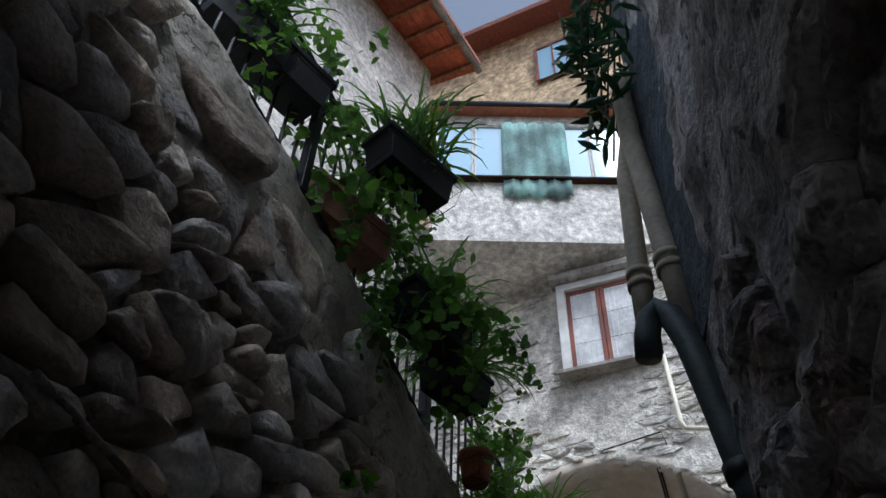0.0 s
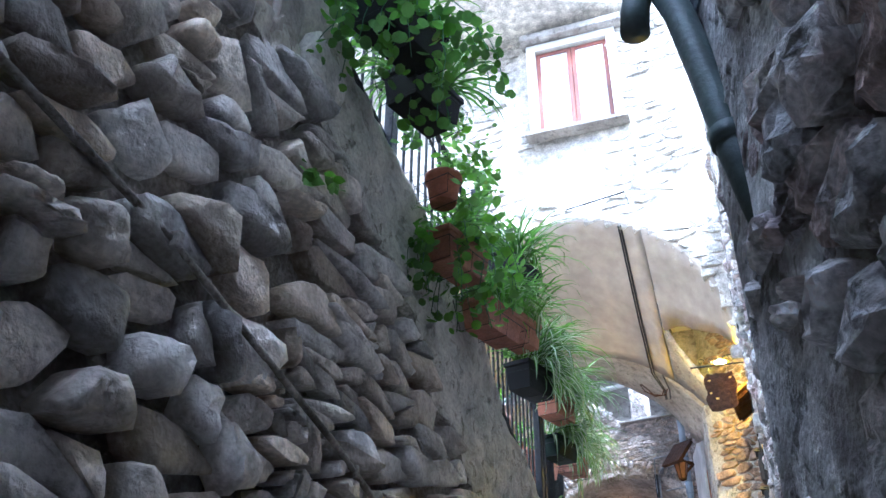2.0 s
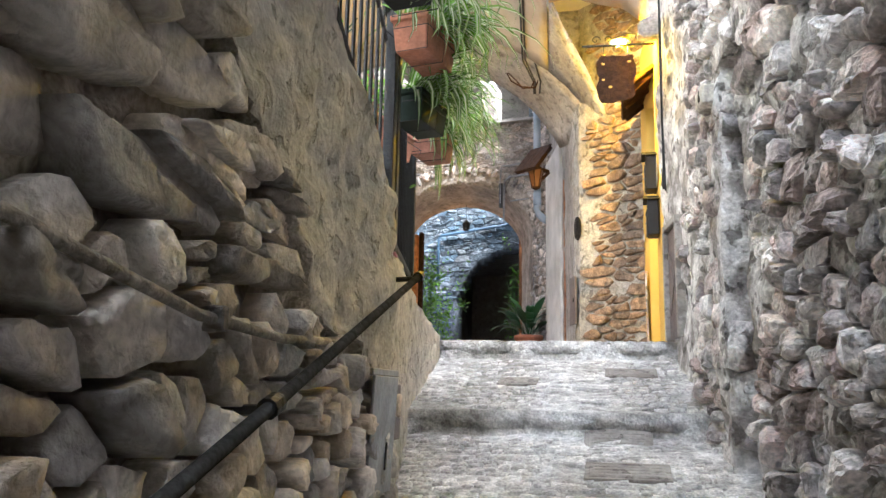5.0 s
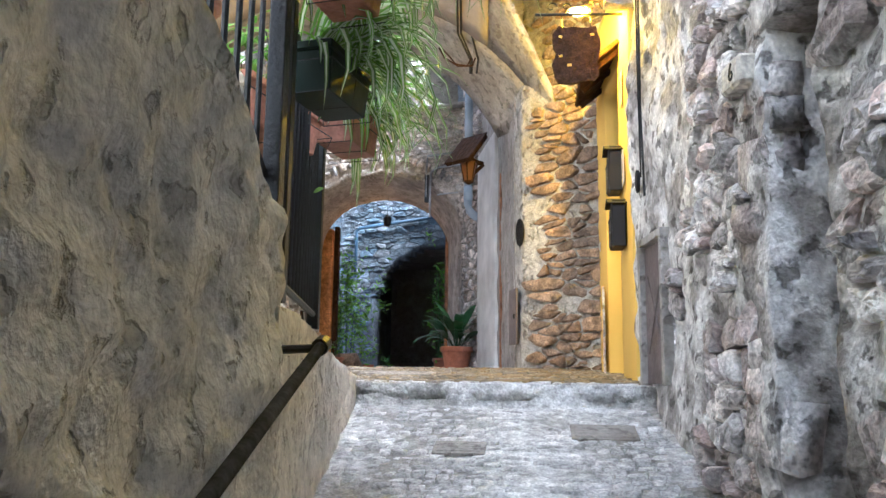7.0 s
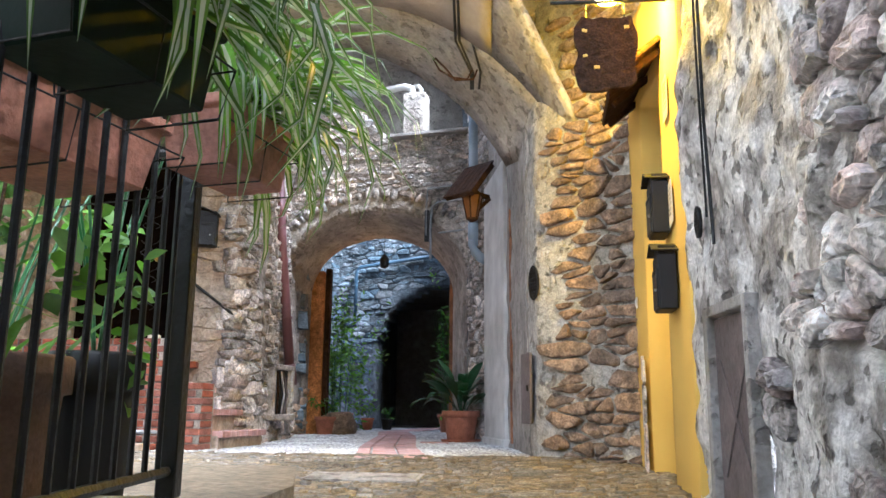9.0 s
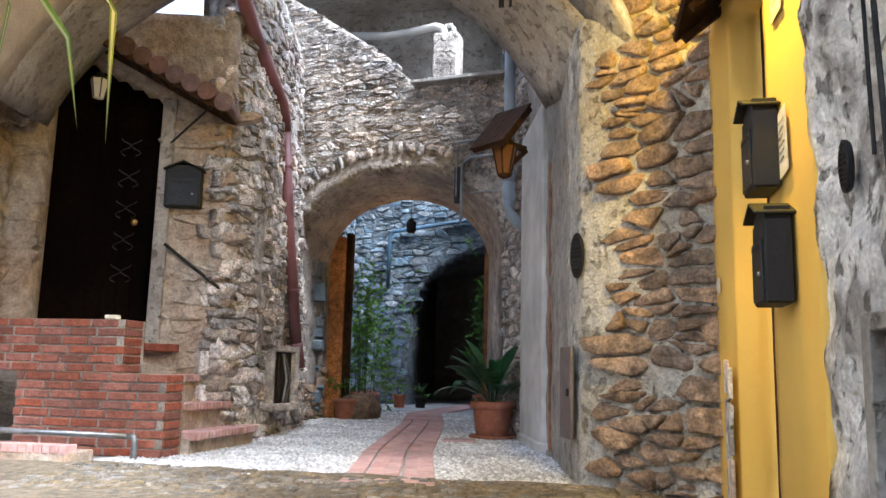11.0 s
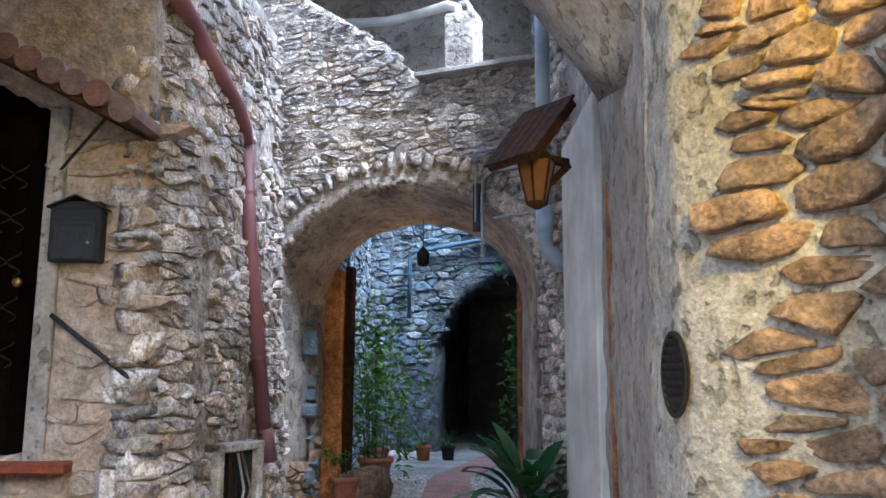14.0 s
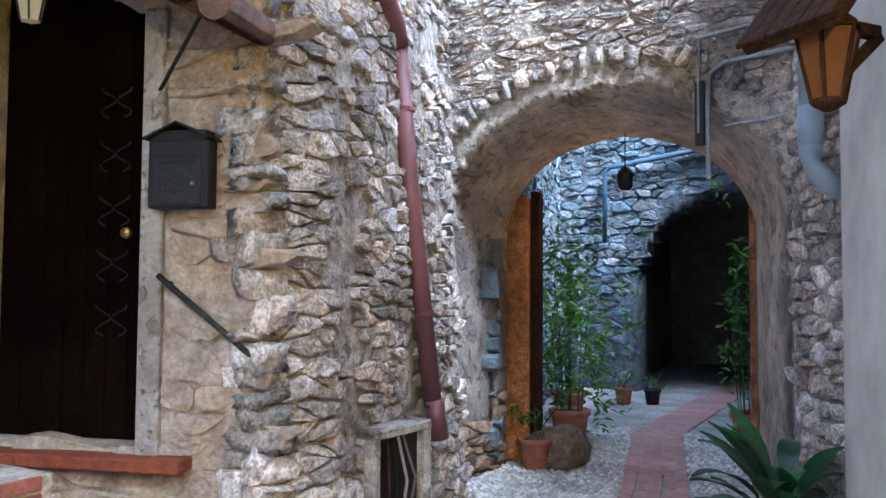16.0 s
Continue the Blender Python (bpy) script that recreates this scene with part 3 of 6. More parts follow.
# Courtyard floor of pale pebbles, running under the arches.
slab("floor_courtyard", [(-9, 8.3), (3, 8.3), (3, 40), (-14, 40)], -0.4, 0.0, GRAVEL, "courtyard floor of pale grey pebbles", "floor")
slab("ground", [(-60, -60), (60, -60), (60, 80), (-60, 80)], -7.5, -6.0, EARTH, "earth under the hillside village", "ground")

# Left alley wall with a raking top.
LEFT = Line([(-0.3, -9), (-0.69, -2.2), (-0.84, -0.3), (-0.93, 0.7), (-1.08, 2.47)])
along_y = lambda line, u: line.at(u)[0].y
left_top = lerp_table([(-9, 2.7), (-3.2, 2.22), (-2.2, 2.04), (-0.9, 1.68), (-0.3, 1.47), (0.7, 1.2), (1.55, 0.73), (2.0, 0.56), (2.47, 0.38)])
left_low = lambda u: ground_height(along_y(LEFT, u)) - 0.25
left_high = lambda u: left_top(along_y(LEFT, u))
conduit_z = lerp_table([(-9, 1.6), (-3.2, 0.32), (-2.35, 0.16), (-1.3, -0.14), (-0.6, -0.25), (0.1, -0.3), (1.25, -0.33), (2.5, -0.36)])
render_edge = lerp_table([(-3.2, 1.5), (-1.6, 1.25), (-0.7, 0.8), (0.3, 0.35), (0.9, -0.05), (1.35, -0.3), (2.5, -0.6)])


def left_stones(u, z):
    """Where the render has fallen and the stones stand open."""
    return z < render_edge(along_y(LEFT, u)) + 0.22 * noise.noise(Vector((u * 1.5, z * 1.5, 2.0)))


wall_left = relief_wall("wall_left", LEFT, left_low, left_high, PLASTER_L, "old rubble stone wall with crumbling lime render", 0.045, 0.055, 0.5, 3.0, crag=0.012,
                        sink=lambda u, z: 0.06 if left_stones(u, z) else 0.0, bed=MORTAR_L)
LEDGE = Line([(-1.08, 2.45), (-1.38, 3.95), (-1.58, 5.75)])
ledge_high = lambda u: lerp_table([(2.45, 0.13), (3.95, 0.13), (4.1, 0.08), (5.75, -0.08)])(along_y(LEDGE, u))
wall_ledge = relief_wall("wall_ledge", LEDGE, lambda u: ground_height(along_y(LEDGE, u)) - 0.3, ledge_high, PLASTER_L, "low rendered wall beside the ramp", 0.02, 0.08, 0.45, 3.0)

# Right alley wall.
RIGHT = Line([(1.6, -9), (1.5, -3.8), (1.07, -2.4), (0.92, -1.75), (0.95, -1.0), (0.8, 1.5), (0.6, 3.5), (0.52, 5.2), (0.44, 6.3)], flip=True)
right_low = lambda u: ground_height(along_y(RIGHT, u)) - 0.25


right_high = lambda u: lerp_table([(-9, 5.4), (-1.4, 5.4), (-0.6, 4.8), (4.6, 4.6), (5.5, 5.0), (6.3, 5.4)])(along_y(RIGHT, u))


def hatch_hole(u, z):
    return 5.24 < along_y(RIGHT, u) < 5.74 and -0.1 < z < 0.82


def right_hole(u, z):
    """Openings of the hatch and of the deep doorway beside the number stone."""
    return hatch_hole(u, z) or (2.86 < along_y(RIGHT, u) < 3.34 and z < 1.34)


def right_stones(u, z):
    """Where the render is off the rubble: thick near the ramp's foot, thin towards the vault and the upper storey."""
    y = along_y(RIGHT, u)
    if right_hole(u, z) or (2.8 < y < 3.6 and z < 1.5) or (5.1 < y < 5.9 and -0.2 < z < 1.0):
        return False
    bare = -0.3 + 0.35 * max(0.0, y - 3.6) + 0.35 * max(0.0, z - 1.0 - 0.25 * max(0.0, y)) + (0.5 * max(0.0, z + 0.2) if y < -1.2 else 0.0)
    return noise.noise(Vector((u * 1.4, z * 1.4, 4))) + 0.35 * noise.noise(Vector((u * 4, z * 4, 1))) > bare


wall_right = relief_wall("wall_right", RIGHT, right_low, right_high, MORTAR_R, "tall rubble wall with patchy grey render", 0.05, 0.045, 0.5, 1.7, hole=right_hole, crag=0.035,
                         sink=lambda u, z: 0.03 if right_stones(u, z) else 0.0)
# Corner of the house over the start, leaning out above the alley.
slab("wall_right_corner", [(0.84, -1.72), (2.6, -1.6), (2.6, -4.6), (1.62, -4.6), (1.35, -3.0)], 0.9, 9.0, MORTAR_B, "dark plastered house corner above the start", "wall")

slab("wall_doorway_back", [(1.0, 2.6), (1.12, 2.6), (1.05, 3.6), (0.93, 3.6)], -1.6, 1.7, GREYPL, "smooth grey render at the back of the deep doorway", "wall")
slab("wall_right_edge", [(0.86, -1.72), (1.3, -1.6), (1.3, -2.6), (1.1, -2.45)], -2.9, 0.93, MORTAR_R, "rendered edge of the rubble wall beside the drainpipe", "wall", bevel=0.03)

# House over the alley: front wall with a wide arch.
FRONT_Y, ARCH_X, ARCH_Z, ARCH_W, ARCH_H = 6.2, -1.95, 3.0, 2.33, 2.4
FRONT = Line([(-7.0, 6.2), (0.95, 6.2)])


def front_hole(u, z):
    x = -7.0 + u
    if abs(x - ARCH_X) < ARCH_W and z < ARCH_Z + ARCH_H * math.sqrt(1 - ((x - ARCH_X) / ARCH_W) ** 2):
        return True
    return -2.0 < x < -0.8 and 7.05 < z < 8.75


wall_front = relief_wall("wall_front", FRONT, flat(3.0), flat(12.0), STONE_F, "pale rough-rendered stone front over an arch", 0.03, 0.1, 0.3, 2.5, hole=front_hole)


def vault(name, y0, y1, prof0, prof1, mat, thick, label, n=10, skew=0.0):
    """A vault's shell between two profiles of (x, z) at y0 and y1, with thickness upwards."""
    verts, faces = [], []
    k = len(prof0)
    for layer in range(2):
        for j in range(n + 1):
            f = j / n
            for (xa, za), (xb, zb) in zip(prof0, prof1):
                x, z, y = xa + (xb - xa) * f, za + (zb - za) * f, y0 + (y1 - y0) * f + skew * (1 - f) * (xa - prof0[len(prof0) // 2][0])
                q = Vector((x, y, z)) * 1.7
                w = 0.025 * noise.noise(q) + 0.01 * noise.noise(q * 4)
                if layer == 0:
                    verts.append((x, y, z + w))
                else:
                    verts.append((x, y, z + thick))
    N = k * (n + 1)
    for j in range(n):
        for i in range(k - 1):
            a = j * k + i
            faces += [(a, a + k, a + k + 1, a + 1), (N + a, N + a + 1, N + a + k + 1, N + a + k)]
    for i in range(k - 1):
        faces += [(i, i + 1, N + i + 1, N + i), (n * k + i, N + n * k + i, N + n * k + i + 1, n * k + i + 1)]
    for j in range(n):
        a, b = j * k, j * k + k - 1
        faces += [(a, N + a, N + a + k, a + k), (b, b + k, N + b + k, N + b)]
    me = bpy.data.meshes.new(name)
    me.from_pydata(verts, [], faces)
    me.shade_smooth()
    me.materials.append(mat)
    return tagged(new(name, me), label, "ceiling", kind="structure")


def ellipse(cx, cz, w, h, n=28, drop=0.0):
    out = [(cx + w * math.cos(math.pi * i / n), cz + h * math.sin(math.pi * i / n)) for i in range(n + 1)]
    return [(cx + w, cz - drop)] + out + [(cx - w, cz - drop)] if drop else out


def circle(cx, cz, r, a0, a1, n=28):
    return [(cx + r * math.cos(radians(a0 + (a1 - a0) * i / n)), cz + r * math.sin(radians(a0 + (a1 - a0) * i / n))) for i in range(n + 1)]


RING0 = circle(-2.6, 1.58, 2.67, 26, 154, 40)
FRONT_EDGE = ellipse(ARCH_X, ARCH_Z, ARCH_W, ARCH_H, 48)
# Groin where the side bay over the entrance cuts into the vault, from the pier to the front.
GROIN = [(-0.07, 8.33, 2.74), (-0.19, 8.26, 2.98), (-0.32, 8.15, 3.26), (-0.47, 8.0, 3.53), (-0.59, 7.85, 3.72), (-0.72, 7.5, 3.98)]
BAY_FRONT = [(-0.72, 7.5, 3.98), (-0.45, 7.3, 3.92), (-0.2, 7.1, 3.73), (0.13, 6.8, 3.46), (0.36, 6.5, 3.12), (0.46, 6.35, 2.9)]


def even(points, n):
    """n + 1 places at even lengths along a chain of points."""
    pts = [Vector(p) for p in points]
    run = [0.0]
    for p, q in zip(pts, pts[1:]):
        run.append(run[-1] + (q - p).length)
    out = []
    for k in range(n + 1):
        d = run[-1] * k / n
        i = 0
        while i < len(run) - 2 and d > run[i + 1]:
            i += 1
        out.append(pts[i].lerp(pts[i + 1], (d - run[i]) / max(1e-6, run[i + 1] - run[i])))
    return out


def web(name, rows, mat, label, thick=0.14, fine=6):
    """A thick plastered web through rows of places, one row after another."""
    dense = []
    for a, b in zip(rows, rows[1:]):
        for k in range(fine):
            dense.append([p.lerp(q, k / fine) for p, q in zip(a, b)])
    dense.append(rows[-1])
    k, n = len(dense[0]), len(dense)
    verts = []
    for layer in range(2):
        for row in dense:
            for p in row:
                q = p * 1.7
                w = 0.02 * noise.noise(q) + 0.012 * noise.noise(q * 4) + 0.006 * noise.noise(q * 11)
                verts.append((p.x, p.y, p.z + w) if layer == 0 else (p.x, p.y, p.z + thick))
    N = k * n
    faces = []
    for j in range(n - 1):
        for i in range(k - 1):
            a = j * k + i
            faces += [(a, a + k, a + k + 1, a + 1), (N + a, N + a + 1, N + a + k + 1, N + a + k)]
    for i in range(k - 1):
        faces += [(i, i + 1, N + i + 1, N + i), ((n - 1) * k + i, N + (n - 1) * k + i, N + (n - 1) * k + i + 1, (n - 1) * k + i + 1)]
    for j in range(n - 1):
        a, b = j * k, j * k + k - 1
        faces += [(a, N + a, N + a + k, a + k), (b, b + k, N + b + k, N + b)]
    me = bpy.data.meshes.new(name)
    me.from_pydata(verts, [], faces)
    me.shade_smooth()
    me.materials.append(mat)
    return tagged(new(name, me), label, "ceiling", kind="structure")


_rib = [Vector((x, 8.6, z)) for x, z in RING0]
_front = [Vector((x, 6.2, z)) for x, z in FRONT_EDGE]
_split = min(range(len(_rib)), key=lambda k: abs(_rib[k].x + 0.85))
_cut = min(range(len(_front)), key=lambda k: abs(_front[k].x + 0.72))
_rib_left, _front_left = even(_rib[_split:], 30), even(_front[_cut:], 30)
_belly = [p.lerp(q, 0.54) - Vector((0, 0, 0.27 * max(0.0, 1 - k / 7) ** 2)) for k, (p, q) in enumerate(zip(_front_left, _rib_left))]
web("ceiling_vault", [_front_left, _belly, _rib_left], BEIGE, "plastered vault over the alley head")
web("ceiling_vault_haunch", [even(GROIN, 14), even(_rib[:_split + 1], 14)], GREYPL, "grey plastered haunch of the vault beside the entrance bay", fine=4)
web("ceiling_vault_front", [even(_front[:_cut + 1][::-1], 14), even(BAY_FRONT, 14)], BEIGE, "plastered web in front of the entrance bay", fine=4)
slab("ceiling_entrance_bay", [(-0.75, 7.2), (0.7, 7.2), (0.7, 8.6), (-0.75, 8.6)], 4.4, 4.52, CREAM, "plastered ceiling of the entrance bay", "ceiling")
# Lower arch ring at the far end of the vault.
ring0, ring1 = circle(-2.6, 1.58, 2.67, 26, 154), circle(-3.1, 1.75, 2.6, 26, 154)
vault("ceiling_arch_ring", 8.6, 9.75, ring0, ring1, GREYPL, 1.3, "grey plastered arch ring", 6)

# Yellow entrance wall, the stone pier and the passage wall.
YEL = Line([(0.44, 6.28), (0.42, 7.0), (0.31, 7.98)], flip=True)


def entrance_hole(u, z):
    return 7.0 < along_y(YEL, u) < 7.54 and z < 2.62


wall_yellow = relief_wall("wall_yellow", YEL, flat(-0.3), flat(3.4), YELLOW, "smooth yellow painted entrance wall", 0.004, 0.06, 0.3, 2, hole=entrance_hole)
PIER = Line([(0.36, 7.95), (0.0, 8.28), (-0.32, 8.5), (-0.45, 8.62), (-0.55, 9.0)], flip=True)
wall_pier = relief_wall("wall_pier", PIER, flat(-0.3), flat(4.6), MORTAR_P, "rubble stone pier with mortar joints", 0.014, 0.05, 0.4, 3)
PASS = Line([(-0.53, 8.9), (-0.66, 9.8), (-0.8, 10.7), (-1.12, 12.15), (-1.3, 12.6), (-1.5, 13.2)], flip=True)
wall_pass = relief_wall("wall_passage", PASS, flat(-0.3), flat(5.6), GREYPL, "grey plastered passage wall", 0.02, 0.1, 0.5, 3)

# House with the stepped doorway.
HOUSE = Line([(-9.0, 8.9), (-4.52, 10.23), (-3.9, 10.413)])
HSIDE = Line([(-3.9, 10.413), (-3.75, 10.62), (-3.7, 10.9), (-3.74, 11.4), (-3.88, 12.3), (-4.15, 13.5)])


def door_hole(u, z):
    x = HOUSE.at(u)[0].x
    return -5.6 < x < -4.53 and 0.9 < z < 2.98 + 0.53 * (-3.9 - x)


wall_house = relief_wall("wall_house", HOUSE, flat(-0.3), flat(4.2), HOUSEPL, "house wall of washed stone with a doorway", 0.012, 0.08, 0.5, 3, hole=door_hole)
wall_house_side = relief_wall("wall_house_side", HSIDE, flat(-0.3), flat(5.2), MORTAR_A, "leaning rubble house wall", 0.018, 0.07, 0.5, 3, batter=0.055)

# Second arch: front wall, tunnel and parapet.
ARCH2 = Line([(-4.9, 13.75), (-1.3, 13.15)])
A2X, A2Z, A2W, A2H = -3.02, 2.35, 1.5, 1.08


def arch2_hole(u, z):
    x = ARCH2.at(u)[0].x
    return abs(x - A2X) < A2W and z < A2Z + A2H * math.sqrt(1 - ((x - A2X) / A2W) ** 2)


arch2_top = lambda u: lerp_table([(-4.9, 6.2), (-3.6, 5.3), (-2.75, 4.55), (-1.3, 4.5)])(ARCH2.at(u)[0].x)
wall_arch = relief_wall("wall_arch", ARCH2, flat(-0.3), arch2_top, MORTAR_A, "rubble wall over a plastered arch", 0.025, 0.07, 0.3, 3, hole=arch2_hole)
vault("ceiling_archway", 13.46, 14.75, ellipse(A2X, A2Z, A2W, A2H, 28, 2.6), ellipse(-3.12, 2.28, 1.2, 0.97, 28, 2.6), ARCHPL, 0.5, "plastered underside of the second arch", 8, -0.1667)

# Second yard behind the arch, and the far archway.
YARD_L = Line([(-4.35, 14.6), (-5.4, 18.5), (-6.6, 23.6)])
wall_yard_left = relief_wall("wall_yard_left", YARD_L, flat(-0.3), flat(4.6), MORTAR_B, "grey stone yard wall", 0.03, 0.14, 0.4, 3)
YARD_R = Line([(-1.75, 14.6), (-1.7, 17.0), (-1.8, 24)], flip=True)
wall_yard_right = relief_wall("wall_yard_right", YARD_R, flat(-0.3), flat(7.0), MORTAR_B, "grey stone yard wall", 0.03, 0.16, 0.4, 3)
FAR = Line([(-7.2, 21.6), (-0.8, 20.6)])


def far_hole(u, z):
    x = FAR.at(u)[0].x
    return abs(x + 2.95) < 1.65 and z < 1.75 + 1.65 * math.sqrt(1 - ((x + 2.95) / 1.65) ** 2)


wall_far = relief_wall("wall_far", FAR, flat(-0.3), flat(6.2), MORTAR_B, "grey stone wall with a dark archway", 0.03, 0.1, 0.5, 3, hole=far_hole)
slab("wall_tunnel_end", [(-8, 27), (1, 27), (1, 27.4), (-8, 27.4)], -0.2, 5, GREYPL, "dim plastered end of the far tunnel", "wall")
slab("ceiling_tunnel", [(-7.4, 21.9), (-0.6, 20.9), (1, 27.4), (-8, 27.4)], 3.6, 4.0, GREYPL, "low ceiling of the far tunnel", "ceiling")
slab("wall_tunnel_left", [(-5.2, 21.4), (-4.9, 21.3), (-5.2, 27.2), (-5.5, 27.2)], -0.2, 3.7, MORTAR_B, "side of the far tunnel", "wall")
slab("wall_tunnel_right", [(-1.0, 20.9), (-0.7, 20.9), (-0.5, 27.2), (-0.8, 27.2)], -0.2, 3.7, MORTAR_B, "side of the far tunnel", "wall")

# Houses that close the place above and around.
slab("wall_terrace_back", [(-12, 28.0), (4, 28.0), (4, 28.6), (-12, 28.6)], -0.4, 15.5, GREYPL, "grey plastered house behind the terrace", "wall")
slab("wall_terrace_house", [(-5.4, 15.25), (-1.0, 15.25), (-1.0, 15.6), (-5.4, 15.6)], 3.75, 9.5, GREYPL, "grey plastered house wall behind the terrace", "wall")
# Overhang added so that the plaster behind the parapet falls into shade.
slab("ceiling_terrace", [(-5.4, 14.2), (-1.0, 13.9), (-1.0, 15.3), (-5.4, 15.3)], 6.5, 6.8, GREYPL, "plastered soffit added to shade the terrace wall", "ceiling")
slab("floor_terrace", [(-4.8, 13.95), (-1.3, 13.4), (-1.3, 14.6), (-4.9, 15.2)], 3.75, 4.0, GREYPL, "terrace slab above the arch", "floor")
slab("wall_pass_upper", [(-0.4, 9.0), (3.5, 9.0), (3.5, 16), (-1.0, 16)], 4.4, 5.6, GREYPL, "upper house over the pier", "wall")
slab("wall_alley_end", [(-3, -11.5), (3, -11.5), (3, -11), (-3, -11)], -6, 6, MORTAR_L, "house wall closing the alley behind", "wall")
# Added out of view to keep sky light off the first walls.
slab("ceiling_covered_passage", [(-1.6, -11), (2.3, -11), (2.3, -3.7), (-1.6, -3.7)], 1.9, 2.3, GREYPL, "unseen slab added behind the start to block sky light", "ceiling")
slab("wall_house_over", [(-7, 6.52), (0.9, 6.52), (0.9, 9.6), (-7, 9.6)], 5.75, 12.0, GREYPL, "house body resting on the vault", "wall")
slab("wall_left_upper", [(-7.5, -6), (-6.8, -6), (-5.2, 6.2), (-5.9, 6.2)], -2, 18.4, STONE_F, "upper stone house across the stair", "wall")
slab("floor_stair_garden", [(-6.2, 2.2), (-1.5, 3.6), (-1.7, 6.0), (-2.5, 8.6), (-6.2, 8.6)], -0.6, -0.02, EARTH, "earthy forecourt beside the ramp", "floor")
VLEFT = Line([(-4.9, 5.9), (-5.8, 9.75)])
wall_vault_left = relief_wall("wall_vault_left", VLEFT, flat(-0.3), flat(4.4), HOUSEPL, "washed stone house wall under the vault", 0.02, 0.1, 0.5, 3)


# ---- alley things ----
def stringer(y):
    return Vector((alley_left(y) - 0.06, y, left_top(y) + 0.05))


def build_railing():
    r = thing("stair_railing", (0, 0, 0), "black wrought iron stair railing along the raking wall top", "railing")
    ys = [-4.6 + 7.05 * k / 60 for k in range(61)]
    up = Vector((0, 0, 0.95))
    part("bottom_rail", tube(bmesh.new(), [stringer(y) + Vector((0, 0, 0.06)) for y in ys], 0.02, 6), IRON, r)
    part("top_rail", tube(bmesh.new(), [stringer(y) + up for y in ys], 0.022, 6), IRON, r)
    part("middle_rail", tube(bmesh.new(), [stringer(y) + up * 0.82 for y in ys], 0.01, 6), IRON, r)
    bar = None
    for y in ys:
        p = stringer(y)
        if bar is None:
            bar = part("bar", tube(bmesh.new(), [(0, 0, 0.03), (0, 0, 0.95)], 0.01, 6), IRON, r)
        else:
            b = new("bar", bar.data)
            b.parent = r
            bar = b
        bar.location = p
    for y in (-3.9, -2.29, -0.75, 0.8, 2.44):
        p = stringer(y)
        part("post", box(bmesh.new(), (0.055, 0.055, 1.25), (p.x + 0.03, p.y, p.z + 0.58), (0, 0, 0), 0.004), IRON, r)


build_railing()


def build_gate():
    a, b = Vector((-1.12, 2.55, 0.13)), Vector((-1.37, 3.87, 0.13))
    g = thing("gate_railing", (0, 0, 0), "black iron railing of upright bars on the low wall", "railing")
    for p, h in ((a, 1.55), (b, 1.02)):
        part("post", box(bmesh.new(), (0.055, 0.055, h), (p.x, p.y, p.z + h / 2), (0, 0, 5), 0.004), IRON, g)
    part("bottom_rail", tube(bmesh.new(), [a + Vector((0, 0, 0.07)), b + Vector((0, 0, 0.07))], 0.014, 6), IRON, g)
    part("top_rail", tube(bmesh.new(), [a + Vector((0, 0, 0.98)), b + Vector((0, 0, 0.98))], 0.016, 6), IRON, g)
    n = 12
    for k in range(1, n):
        p = a.lerp(b, k / n)
        part("bar", tube(bmesh.new(), [p + Vector((0, 0, 0.06)), p + Vector((0, 0, 1.0))], 0.008, 6), IRON, g)
    c = b + Vector((-1.3, 0.25, 0))
    part("side_rail", tube(bmesh.new(), [b + Vector((0, 0, 0.98)), c + Vector((0, 0, 0.98))], 0.014, 6), IRON, g)


build_gate()


